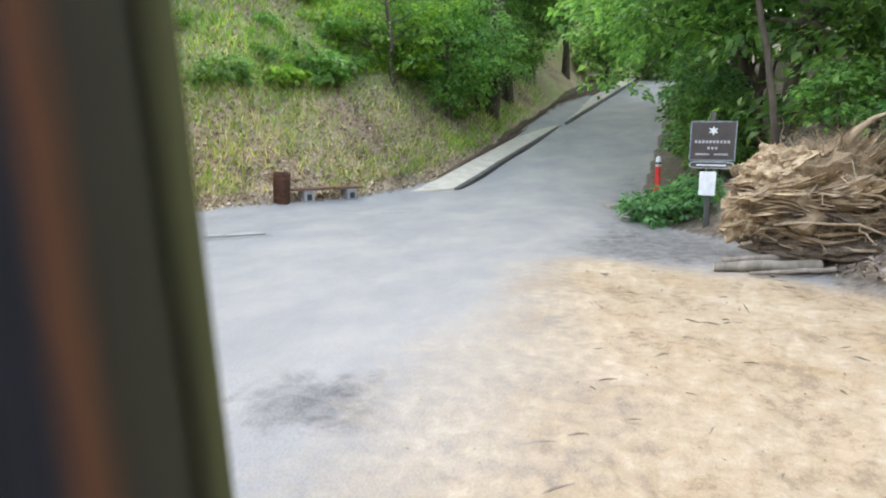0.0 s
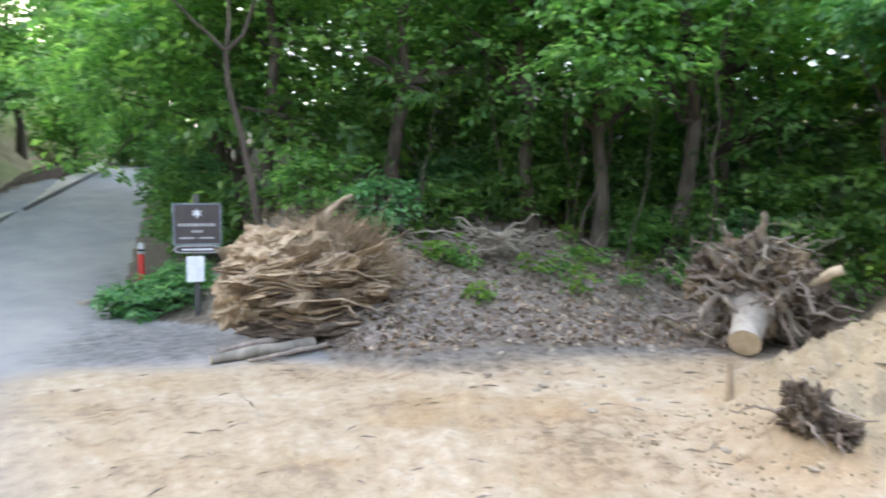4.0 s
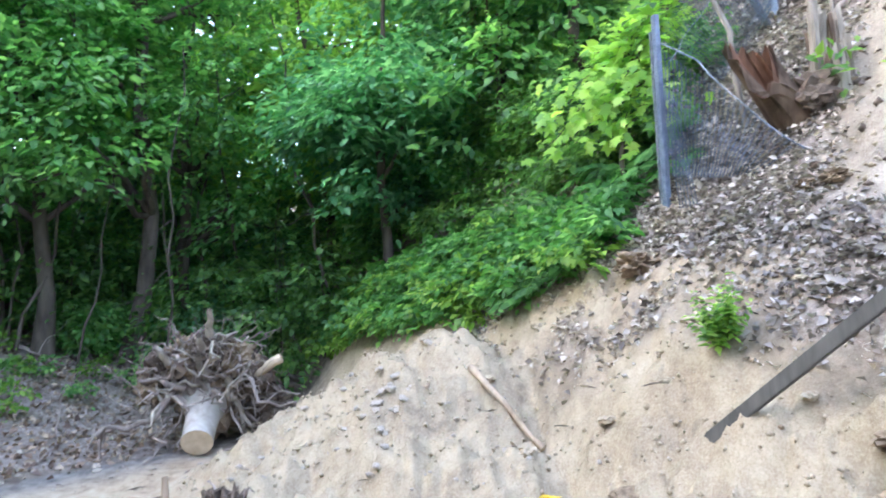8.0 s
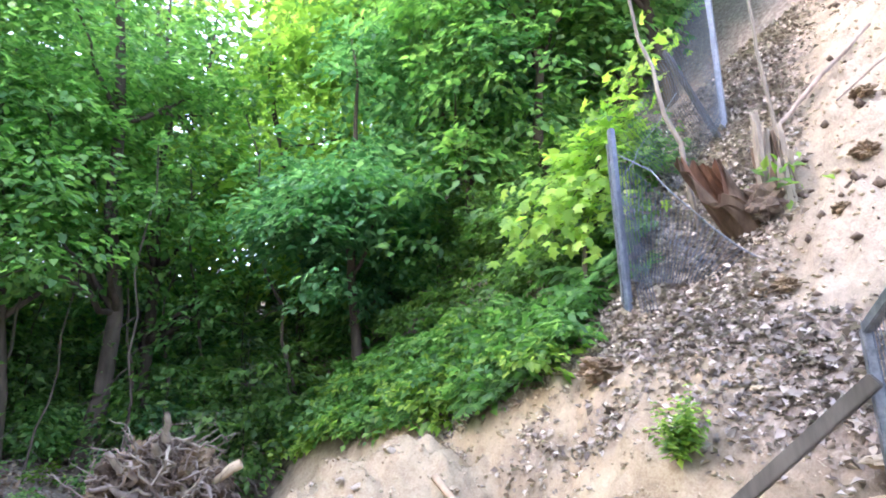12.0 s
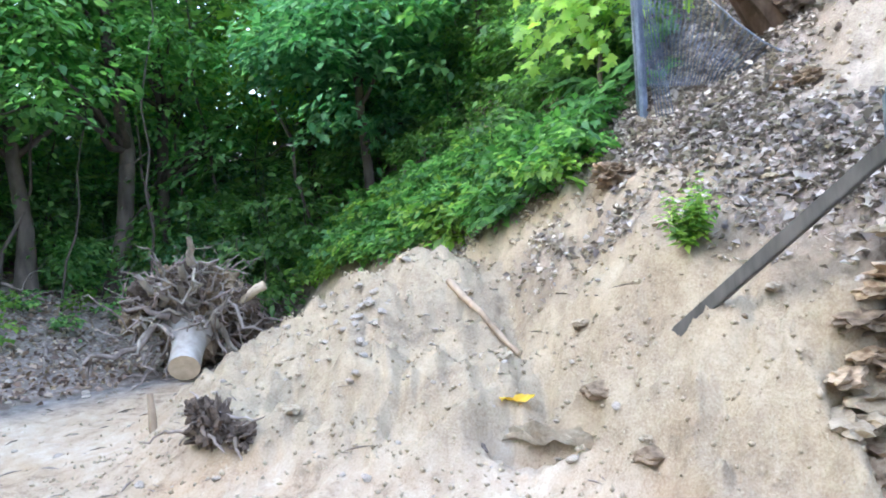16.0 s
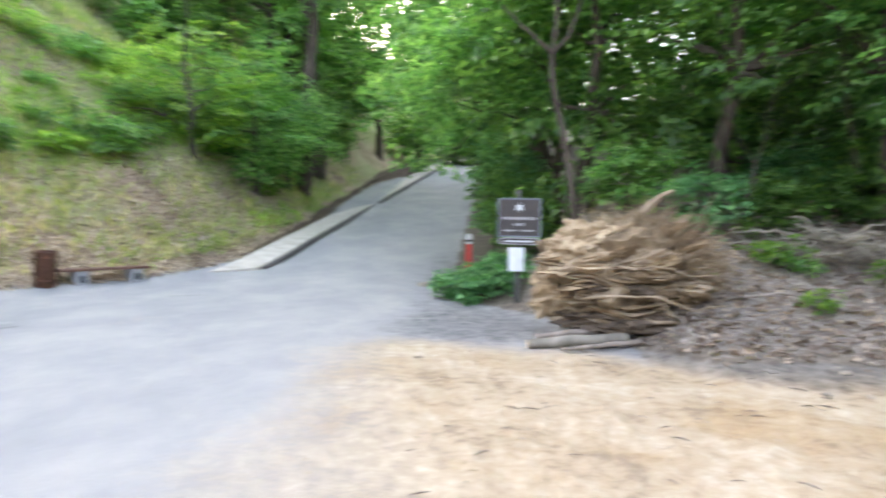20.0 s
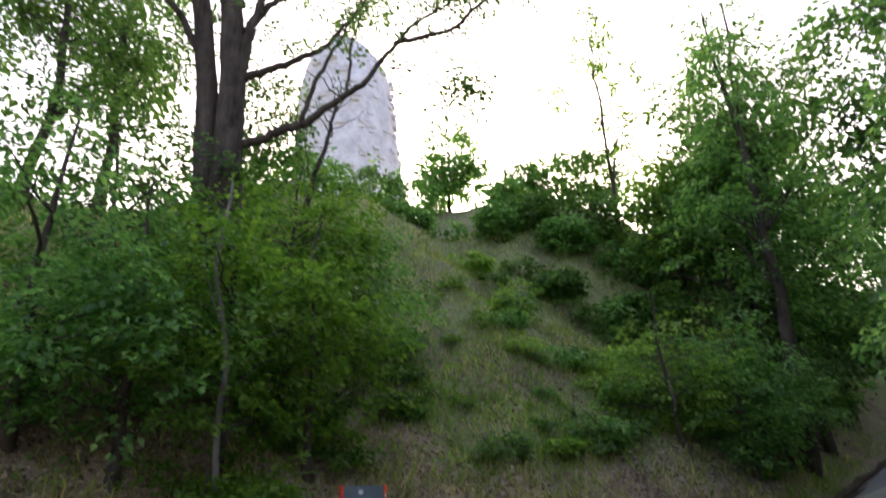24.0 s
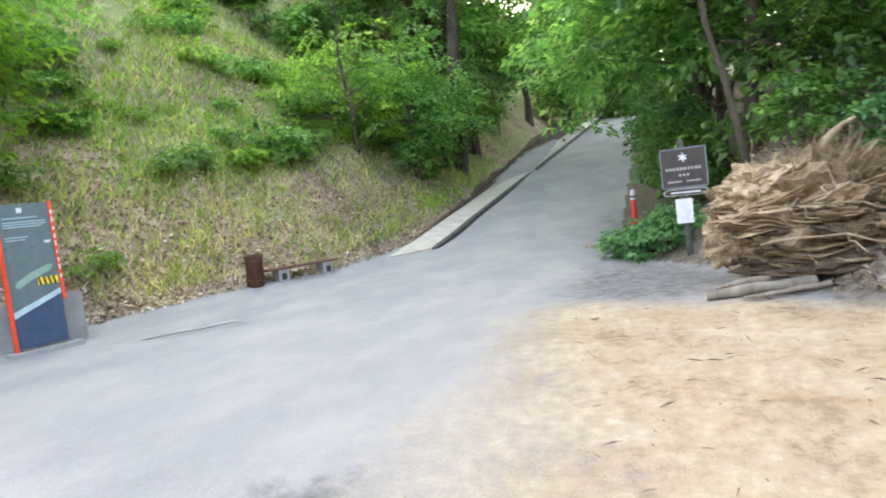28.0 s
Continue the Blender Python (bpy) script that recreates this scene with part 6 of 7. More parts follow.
# dark lump added as the shadow beneath the ball's overhang
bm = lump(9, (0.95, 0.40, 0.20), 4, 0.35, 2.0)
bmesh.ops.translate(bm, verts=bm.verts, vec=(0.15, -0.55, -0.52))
part("soil_mass", bm, M_SOIL_DARK, ball, "dark soil lump standing in for shade under the overhang")
for k in range(44):  # torn slabs of soil and wood in rough layers over the face
    px, pz = rng.uniform(-1.0, 0.75), rng.uniform(-0.58, 0.62)
    inside = 1 - (px / 1.12) ** 2 - (pz / 0.80) ** 2
    if inside < 0.03:
        continue
    L, th = rng.uniform(0.14, 0.36), rng.uniform(0.025, 0.085)
    bm = lump(400 + k, (L, rng.uniform(0.08, 0.16), th), 3, 0.65, 2.4)
    bmesh.ops.transform(bm, matrix=Matrix.Translation((px, -0.84 * math.sqrt(inside) - 0.02, pz)) @ Matrix.Rotation(-0.75 * px, 4, 'Z') @ Matrix.Rotation(rng.normal(-0.12 - 0.5 * max(pz, 0), 0.2), 4, 'Y'), verts=bm.verts)
    upper = pz + 0.45 * (-px) > 0.12
    part("torn_slab", bm, (M_BALL_SAND if k % 4 else M_ROOT) if upper else (M_ROOT, M_SOILBALL, M_SOIL_DARK, M_FIBRE)[k % 4], ball)
# fibrous roots that lie over the face of the ball
for k in range(90):
    d = unit(rng.normal(0, 1, 3) * [0.8, 0.5, 0.8] + [0.5, -1.0, -0.1])
    a = d * [1.02, 0.84, 0.72]
    t = unit(np.array([rng.uniform(0.3, 1.2), 0, rng.normal(0, 0.35)]) - d * 0.2)
    L = rng.uniform(0.25, 0.7)
    ln = bent(rng, a, a + t * L, 0.35, 8)
    q = np.linalg.norm(ln / [1.06, 0.88, 0.76], axis=1)[:, None]
    ln = ln / np.minimum(q, 1.0)
    part("root", tubes_mesh("root", [(ln, rng.uniform(0.004, 0.015) * (1 - np.linspace(0, 0.8, 8)))], M_FIBRE, 5), M_FIBRE, ball)


def log_thing(name, label, a, b, r0, r1, mat, seed, group=""):
    a, b = Vector(a), Vector(b)
    ob = thing(name, label, "log", group, at=a)
    rr = np.random.RandomState(seed)
    ln = bent(rr, (0, 0, 0), tuple(b - a), 0.08, 9)
    rad = np.linspace(r0, r1, 9) * rr.uniform(0.85, 1.12, 9)
    v, f = tube_arrays(ln, rad, 11)
    part("bark", raw_mesh("bark", v, f, [mat], True), mat, ob)
    for i, s in ((0, -1), (-1, 1)):
        ring = v[:11] if i == 0 else v[-11:]
        bm = bmesh.new()
        vs = [bm.verts.new(p) for p in ring]
        mid = bm.verts.new(ring.mean(0) + (np.array(b - a) / (b - a).length) * s * 0.01)
        for k in range(11):
            bm.faces.new((vs[k], vs[(k + 1) % 11], mid))
        part("cut_end", bm, M_CUT, ob)
    return ob


log_thing("log", "grey weathered log lying before the root ball", at_ground(0.66, 8.02, 0.055), at_ground(1.86, 8.12, 0.075), 0.05, 0.09, M_BARK_PALE, 3, "logs at the root ball")
log_thing("log", "thin grey pole lying before the root ball", at_ground(1.05, 7.86, 0.04), at_ground(1.98, 7.98, 0.035), 0.022, 0.035, M_ROOT_GREY, 4, "logs at the root ball")
log_thing("log", "dark split log under the root ball", at_ground(0.78, 8.25, 0.1), at_ground(1.8, 8.34, 0.12), 0.035, 0.055, M_ROOT_GREY, 6, "logs at the root ball")

plate_ob = thing("uprooted_stump", "uprooted stump with a pale sawn log and wide grey roots", "stump", at=(6.56, 5.77, 0.60), turn=0)
axis = np.array([-0.80, -0.50, -0.33])
axis /= np.linalg.norm(axis)
rng = np.random.RandomState(23)
ln = np.linspace([0, 0, -0.08], axis * 0.66 + np.array([0, 0, -0.20]), 7)
v, f = tube_arrays(ln, np.array([0.31, 0.24, 0.20, 0.185, 0.178, 0.175, 0.175]) , 16)
part("trunk", raw_mesh("trunk", v, f, [M_PEELED], True), M_PEELED, plate_ob, "pale sawn trunk")
bm = bmesh.new()
vs = [bm.verts.new(p) for p in v[-16:]]
bm.faces.new(vs)
part("cut_end", bm, M_CUT, plate_ob, "sawn end of the trunk")
bm = lump(11, (0.42, 0.42, 0.48), 4, 0.45, 2.0)
bmesh.ops.translate(bm, verts=bm.verts, vec=(0.22, 0.14, 0.0))
part("soil_mass", bm, M_SOILBALL, plate_ob, "dark soil among the roots")
for k, c0 in enumerate([(0.50, -0.30, 0.10), (0.62, -0.42, -0.20), (0.34, -0.20, 0.32)]):
    bm = lump(15 + k, (0.24, 0.24, 0.20), 4, 0.6, 2.4)
    bmesh.ops.translate(bm, verts=bm.verts, vec=c0)
    part("soil_mass", bm, M_SOIL_DARK, plate_ob, "dark soil among the roots")
u1 = unit(np.cross(axis, [0, 0, 1.0]))
u2 = np.cross(u1, axis)
def plate_root(p0, p1, r, sag, mat, n=11):
    """A crooked root with side roots that curl away from it."""
    ln = bent(rng, p0, p1, 0.75, n)
    ln[:, 2] -= sag * np.linspace(0, 1, n) ** 2
    ln[:, 2] = np.maximum(ln[:, 2], -0.56)
    part("root", tubes_mesh("root", [(ln, r * (1 - 0.72 * np.linspace(0, 1, n) ** 0.8))], mat, 7), mat, plate_ob)
    for _ in range(2):
        i = rng.randint(4, n - 1)
        q = ln[i] + unit(ln[i] - ln[i - 2]) * rng.uniform(0.1, 0.25) + rng.normal(0, 0.20, 3)
        q[2] = max(q[2], -0.55)
        part("root", tubes_mesh("root", [(bent(rng, ln[i], q, 0.9, 7), r * 0.45 * (1 - 0.75 * np.linspace(0, 1, 7)))], mat, 5), mat, plate_ob)


for k in range(44):
    a = k / 44 * 3.9 - 0.45 + rng.normal(0, 0.12) if k % 7 else rng.uniform(3.4, 5.9)
    d = u1 * math.cos(a) * 1.08 + u2 * math.sin(a) * 0.95 - axis * rng.uniform(-0.3, 0.35)
    L = rng.uniform(0.55, 1.02)
    plate_root(d * 0.16 + rng.normal(0, 0.08, 3), d * L + axis * rng.uniform(-0.2, 0.4) + rng.normal(0, 0.10, 3), rng.uniform(0.02, 0.042) if k % 4 else rng.uniform(0.05, 0.075), rng.uniform(-0.1, 0.25), M_ROOT_GREY if k % 3 else M_STRAW_GREY)
for k in range(6):  # soil held between the roots, thickest away from the saw cut
    a = 0.25 + 0.5 * k
    c0 = u1 * math.cos(a) * 0.55 + u2 * math.sin(a) * 0.50 - axis * 0.12
    bm = lump(31 + k, (0.27, 0.24, 0.22), 4, 0.6, 2.2)
    bmesh.ops.translate(bm, verts=bm.verts, vec=c0)
    part("soil_mass", bm, M_SOIL_DARK if k % 2 else M_SOILBALL, plate_ob, "dark soil among the roots")
for k in range(5):  # snapped root stubs on the upright face
    p0 = u2 * (0.15 + 0.17 * k) + u1 * rng.normal(0, 0.14) + axis * 0.12
    part("root", tubes_mesh("root", [(bent(rng, p0, p0 + u2 * 0.3 + axis * 0.12 + rng.normal(0, 0.05, 3), 0.2, 6), np.linspace(0.055, 0.03, 6))], M_STRAW_GREY, 7), M_STRAW_GREY, plate_ob, "pale snapped root")
part("root", tubes_mesh("root", [(bent(rng, u1 * -0.55 + u2 * 0.2, u1 * -0.92 + u2 * 0.42, 0.1, 5), np.linspace(0.05, 0.06, 5))], M_CUT, 7), M_CUT, plate_ob, "pale snapped root")

strands = []
for k in range(260):
    a = rng.normal(1.45, 1.1)
    d = u1 * math.cos(a) * 1.05 + u2 * math.sin(a) - axis * rng.uniform(-0.4, 0.4)
    p0 = d * rng.uniform(0.2, 0.8)
    p1 = p0 + rng.normal(0, 0.22, 3)
    p1[2] = max(p1[2], -0.5)
    strands.append((bent(rng, p0, p1, 0.9, 6), rng.uniform(0.003, 0.008) * (1 - np.linspace(0, 0.7, 6))))
tagged(part("fibrous_root_mat", tubes_mesh("fibrous_root_mat", strands, M_ROOT_GREY, 3), M_ROOT_GREY, plate_ob, "fine grey root fibres"), "fine grey root fibres", kind="stuff")
heap = thing("brushwood_heap", "tangle of dead grey roots and branches on the leaf litter", "brushwood", at=at_ground(5.0, 9.55, 0.22))
for k in range(64):
    a = rng.uniform(0, 6.28)
    d = np.array([math.cos(a) * 0.95, math.sin(a) * 0.6, rng.uniform(-0.1, 0.5)])
    p = rng.normal(0, 0.22, 3) * [1.5, 1, 0.4]
    part("branch", tubes_mesh("branch", [(bent(rng, p, p + d * rng.uniform(0.4, 1.1), 0.5, 8), rng.uniform(0.010, 0.034) * (1 - np.linspace(0, 0.8, 8)))], M_STRAW_GREY, 5), M_STRAW_GREY, heap)

# clods and a torn root at the foot of the sand heap
clod = thing("root_clod", "dark torn clod of soil with pale roots on the sand", "clod", at=at_ground(3.52, 2.86, 0.06))
clod.scale = (0.82, 0.82, 0.82)
for k, (c0, rad) in enumerate((((0, 0, 0.06), (0.13, 0.12, 0.17)), ((-0.05, 0.08, 0.17), (0.10, 0.09, 0.10)), ((0.02, -0.24, -0.03), (0.12, 0.11, 0.09)), ((0.10, 0.14, -0.04), (0.16, 0.14, 0.08)))):
    bm = lump(21 + k, rad, 4, 0.75, 2.6)
    bmesh.ops.translate(bm, verts=bm.verts, vec=c0)
    part("soil_mass", bm, M_SOIL_DARK, clod, "dark crumbly soil")
for a, b, r in (((0.0, 0.12, 0.24), (0.02, -0.34, 0.10), 0.020), ((-0.05, 0.20, 0.05), (-0.12, 0.62, -0.05), 0.015), ((0, -0.18, 0.05), (-0.08, -0.52, 0.16), 0.016), ((-0.10, 0.02, 0.1), (-0.16, -0.20, -0.08), 0.020), ((0.02, 0.1, 0.2), (0.06, 0.26, 0.30), 0.014), ((-0.12, -0.28, 0.02), (-0.15, -0.34, -0.14), 0.016), ((-0.02, 0.16, 0.1), (-0.06, 0.30, -0.08), 0.018)):
    part("root", tubes_mesh("root", [(bent(rng, a, b, 0.35, 9), r * (1 - np.linspace(0, 0.6, 9)))], M_ROOT_GREY, 6), M_ROOT_GREY, clod, "pale torn root")
for k in range(7):
    d = unit(rng.normal(0, 1, 3) + [-0.4, 0.1, 0.4])
    part("root", tubes_mesh("root", [(bent(rng, d * 0.10, d * rng.uniform(0.2, 0.42), 0.8, 7), rng.uniform(0.003, 0.008) * (1 - np.linspace(0, 0.7, 7)))], M_ROOT_GREY, 4), M_ROOT_GREY, clod)
stump2 = thing("short_stake", "short broken stake standing in the sand", "stake", at=at_ground(4.06, 3.93, 0.0))
part("wood", tubes_mesh("wood", [([(0, 0, -0.15), (0.01, 0, 0.12), (0.02, 0.01, 0.30)], [0.032, 0.03, 0.022])], M_ROOT, 8), M_ROOT, stump2)

# stick and stones on the sand heap
log_thing("stick", "peeled pale stick lying on the sand heap", at_ground(5.12, 1.84, 0.02), at_ground(4.62, 1.18, 0.03), 0.03, 0.02, M_ROOT, 9)
rng = np.random.RandomState(44)
STONE_MESHES = []
for k in range(6):
    bm = lump(60 + k, (1, 0.75, 0.5), 2, 0.35, 1.5)
    me = bpy.data.meshes.new("stone")
    bm.to_mesh(me)
    bm.free()
    me.materials.append(M_STONE)
    STONE_MESHES.append(me)


def stone(x, y, size, k, label="pale angular stone half sunk in the sand", group="stones on the sand heap"):
    ob = tagged(new("stone", STONE_MESHES[k % 6]), label, "stone", group)
    ob.matrix_world = Matrix.Translation(at_ground(x, y, size * 0.18)) @ pose(0, 0, 0, k * 31 % 40 - 20, k * 17 % 50 - 25, k * 73 % 360) @ Matrix.Diagonal((size, size, size, 1))


for k in range(26):
    stone(4.66 + rng.normal(0, 0.15), 2.38 + rng.normal(0, 0.13), rng.uniform(0.02, 0.055), k)
for k in range(110):
    stone(rng.uniform(3.3, 5.4), rng.uniform(0.2, 3.4), 0.010 + 0.03 * rng.uniform(0, 1) ** 2, k)
for k in range(60):
    stone(rng.uniform(3.0, 7.0), rng.uniform(4.4, 7.4), rng.uniform(0.02, 0.06), k, "grey stone lying on trodden ground", "stones on the ground")

# scraps
scrap = thing("plastic_scrap", "bright yellow scrap of plastic on the sand", "litter", at=at_ground(4.03, 1.05, 0.03), turn=-60)
bm = bmesh.new()
vs = [[bm.verts.new((i * 0.035 - 0.11, j * 0.022 - 0.03 + 0.02 * math.sin(i), 0.02 * math.sin(i * 1.3 + j) + 0.01)) for j in range(4)] for i in range(7)]
for i in range(6):
    for j in range(3):
        bm.faces.new((vs[i][j], vs[i + 1][j], vs[i + 1][j + 1], vs[i][j + 1]))
bmesh.ops.solidify(bm, geom=bm.faces[:], thickness=0.004)
part("sheet", bm, M_YELLOW, scrap)
peg = thing("orange_scrap", "thin orange wood splinter on the sand heap", "litter", at=at_ground(4.86, 2.10, 0.02), turn=20)
slab("splinter", M_ROOT, (-0.1, -0.012, 0), (0.1, 0.012, 0.02), peg)

# crust of bark and turf over a hollow in the sand
crust = thing("bark_crust", "curled slab of bark and sand over a hollow", "bark", at=(3.77, 0.86, at_ground(3.95, 0.86).z - 0.06), turn=4)
for k, (cx, cy, L, w, zz, mat) in enumerate([(0.12, 0.0, 0.86, 0.17, 0.0, M_SANDY), (0.05, -0.36, 0.34, 0.10, -0.02, M_ROOT_GREY), (-0.02, 0.42, 0.22, 0.09, -0.05, M_ROOT_GREY)]):
    bm = bmesh.new()
    grid = []
    for i in range(15):
        row = []
        for j in range(9):
            u, v = i / 14 - 0.5, j / 8 - 0.5
            n3 = noise.fractal(Vector((u * 5, v * 3, k * 5.0)), 0.8, 2.1, 4)
            row.append(bm.verts.new((cx + w * v * (1 + 0.35 * noise.noise(Vector((u * 6, k, 0)))) + 0.05 * math.sin(u * 5 + k), cy + L * u * (1 + 0.2 * noise.noise(Vector((v * 6, k, 3)))), zz + 0.07 * math.cos(v * math.pi) + 0.05 * n3 - 0.10 * u * u)))
        grid.append(row)
    for i in range(14):
        for j in range(8):
            bm.faces.new((grid[i][j], grid[i + 1][j], grid[i + 1][j + 1], grid[i][j + 1]))
    bmesh.ops.solidify(bm, geom=bm.faces[:], thickness=0.022)
    part("slab", bm, mat, crust)

# crumbs of sand and twigs over the heap
rs = np.random.RandomState(52)
iv = np.array([(1, 0, 0), (-1, 0, 0), (0, 1, 0), (0, -1, 0), (0, 0, 1), (0, 0, -1)], float)
itri = np.array([[a, b, c] if s > 0 else [b, a, c] for a, sa in ((0, 1), (1, -1)) for b, sb in ((2, 1), (3, -1)) for c, sc in ((4, 1), (5, -1)) for s in (sa * sb * sc,)])


def crumbs(name, label, mat, n, x0, x1, y0, y1, lo, hi, keep):
    x, y = rs.uniform(x0, x1, n), rs.uniform(y0, y1, n)
    ok = rs.uniform(0, 1, n) < keep(x, y)
    x, y = x[ok], y[ok]
    n = len(x)
    s = lo + (hi - lo) * rs.uniform(0, 1, n) ** 3
    v = iv[None] * (s[:, None] * rs.uniform(0.6, 1.2, (n, 3)))[:, None, :] * (1 + rs.uniform(-0.25, 0.25, (n, len(iv), 1)))
    v = v + np.stack([x, y, height(x, y) + s * 0.2], 1)[:, None, :]
    f = (itri[None] + (np.arange(n) * len(iv))[:, None, None]).reshape(-1, 3)
    tagged(part(name, raw_mesh(name, v.reshape(-1, 3), f, [mat]), mat, None), label, "rubble", kind="stuff")


for k in range(22):
    x, y = (rs.uniform(3.4, 4.7), rs.uniform(-0.45, 0.75)) if k < 9 else (rs.uniform(3.2, 6.0), rs.uniform(0.6, 3.2))
    r = rs.uniform(0.025, 0.06)
    cl = thing("sand_clod", "lump of caked sand broken from the bank", "clod", "sand clods of the heap", at=at_ground(x, y, r * 0.02), turn=rs.uniform(0, 360))
    part("lump", lump(200 + k, (r * 1.4, r, r * 0.6), 3, 0.4, 1.8), M_SANDY, cl)


for k in range(11):
    a = radians(-70 + 17 * k)
    cx, cy = 3.28 + 0.47 * math.cos(a), -0.98 + 0.47 * math.sin(a)
    top = at_ground(3.28 + 0.62 * math.cos(a), -0.98 + 0.62 * math.sin(a)).z
    for j in range(3):
        r = rs.uniform(0.07, 0.12)
        cl = thing("sand_ledge", "undercut ledge of layered sand in the wall of the cut", "sand", "ledges of the cut", at=(cx - 0.03 * j * math.cos(a), cy - 0.03 * j * math.sin(a), top - 0.07 - 0.17 * j + rs.uniform(-0.03, 0.03)), turn=math.degrees(a) + 90)
        part("lump", lump(300 + 3 * k + j, (r * 1.5, r * 0.9, r * 0.5), 3, 0.55, 2.2), (M_BALL_SAND, M_SANDY, M_BALL_SAND, M_SOILBALL)[(k + j) % 4], cl)
for x, y, r in ((3.90, 0.56, 0.07), (3.50, 0.28, 0.065)):
    cl = thing("damp_clod", "dark damp clod of soil on the sand", "clod", "damp clods of the heap", at=at_ground(x, y, -r * 0.1))
    part("lump", lump(int(x * 100), (r * 1.5, r * 1.3, r * 0.6), 3, 0.3, 1.6), M_SOILBALL, cl)


def sandy(x, y):
    return weights(x, y)[0]


crumbs("sand_crumbs", "crumbs and lumps of loose sand on the heap", M_SANDY, 12000, 2.9, 8.5, -2.5, 4.2, 0.005, 0.024, sandy)
crumbs("soil_crumbs", "dark crumbs of soil strewn on the sand", M_SOILBALL, 1500, 2.2, 8.5, -2.5, 6.5, 0.003, 0.014, sandy)
def slid(x, y):
    return slide_weight(x, y) * np.clip(fbm(x * 1.7, y * 1.7, 58) * 2.6 - 0.9, 0, 1)


crumbs("slope_clods", "dark clods and stones strewn over the slide", M_SOIL_DARK, 1500, 4.4, 9.5, -5.0, 0.5, 0.008, 0.065, slid)
crumbs("slope_lumps", "pale lumps of sand strewn over the slide", M_SANDY, 1800, 4.4, 9.5, -5.0, 0.5, 0.006, 0.05, slid)
crumbs("yard_crumbs", "small clods strewn over the sandy yard", M_SANDY, 3500, -1.5, 5, 1.5, 8, 0.003, 0.012, sandy)
n = 700
x, y = rs.uniform(-0.8, 6.5, n), rs.uniform(-1.0, 8.0, n)
base = np.stack([x, y, height(x, y) + 0.012], 1)
ax = rs.normal(0, 1, (n, 3)) * [1, 1, 0.08]
v, f = leaf_arrays(base, ax, np.array([0, 0, 1.0]) + rs.normal(0, 0.2, (n, 3)), 0.03 + 0.17 * rs.uniform(0, 1, n) ** 2, 0.09, 0.05)
tagged(part("twigs", raw_mesh("twigs", v, f, [M_ROOT_GREY]), M_ROOT_GREY, None), "thin twigs and splinters strewn on the sand", "twigs", kind="stuff")

# ---- fence, beam and stump on the right-hand slope ----
def bar(name, a, b, w, h, mat, owner, label=""):
    """A straight bar of rectangular section from a to b."""
    a, b = Vector(a), Vector(b)
    bm = bmesh.new()
    box(bm, (-w / 2, -h / 2, 0), (w / 2, h / 2, (b - a).length), min(w, h) * 0.12, Matrix.Translation(a) @ (b - a).to_track_quat("Z", "Y").to_matrix().to_4x4())
    return part(name, bm, mat, owner, label)


def netting(p00, p10, p11, p01, cell, r, crumple, seed):
    """Diamond wire mesh over a four-cornered patch."""
    q = [np.asarray(p, float) for p in (p00, p10, p11, p01)]
    rr = np.random.RandomState(seed)
    nu = max(4, int(np.linalg.norm(q[1] - q[0]) / cell))
    nv = max(4, int(np.linalg.norm(q[3] - q[0]) / cell))
    nrm = unit(np.cross(q[1] - q[0], q[3] - q[0]))
    ph = rr.uniform(0, 6.28, 4)

    def P(u, v):
        b = q[0] * (1 - u) * (1 - v) + q[1] * u * (1 - v) + q[2] * u * v + q[3] * (1 - u) * v
        return b + nrm * crumple * (math.sin(u * 7 + ph[0] + 3 * v) * 0.6 + math.sin(v * 11 + ph[1] - 4 * u) * 0.4)
    lines = []
    for i in range(nu + 1):
        for s in (1,):
            pts = []
            for j in range(nv * 2 + 1):
                u = (i + (0.5 if j % 2 else -0.0) * s) / (nu + 0.5)
                pts.append(P(min(u, 1), j / (nv * 2)))
            lines.append((pts, [r] * len(pts)))
            pts = []
            for j in range(nv * 2 + 1):
                u = (i + (0.0 if j % 2 else 0.5) * s) / (nu + 0.5)
                pts.append(P(min(u, 1), j / (nv * 2)))
            lines.append((pts, [r] * len(pts)))
    return lines


G1 = at_ground(6.05, 0.33)
fence = thing("wire_fence", "sagging chain-link fence with blue-grey steel posts on the slope", "fence", at=G1)
M_BLUESTEEL = worn("blue_grey_steel", (0.10, 0.125, 0.17), (0.20, 0.235, 0.30), 14.0, 0.5, 0.35, 0.2, 0.003)
bar("post", (0, 0, -0.3), (-0.05, -0.04, 1.62), 0.05, 0.06, M_BLUESTEEL, fence, "blue-grey steel post")
bar("post", (0.05, 0.045, -0.3), (0.0, 0.005, 1.50), 0.025, 0.03, M_STEEL, fence, "bright galvanised angle of the post")
bar("post", Vector((7.6, -0.80, 3.95)) - G1, Vector((7.92, -0.90, 6.4)) - G1, 0.06, 0.07, M_BLUESTEEL, fence, "blue-grey steel post")
bar("brace", Vector((7.45, -0.77, 3.95)) - G1, Vector((7.85, -0.33, 5.38)) - G1, 0.06, 0.06, M_BLACK, fence, "dark slanting brace")
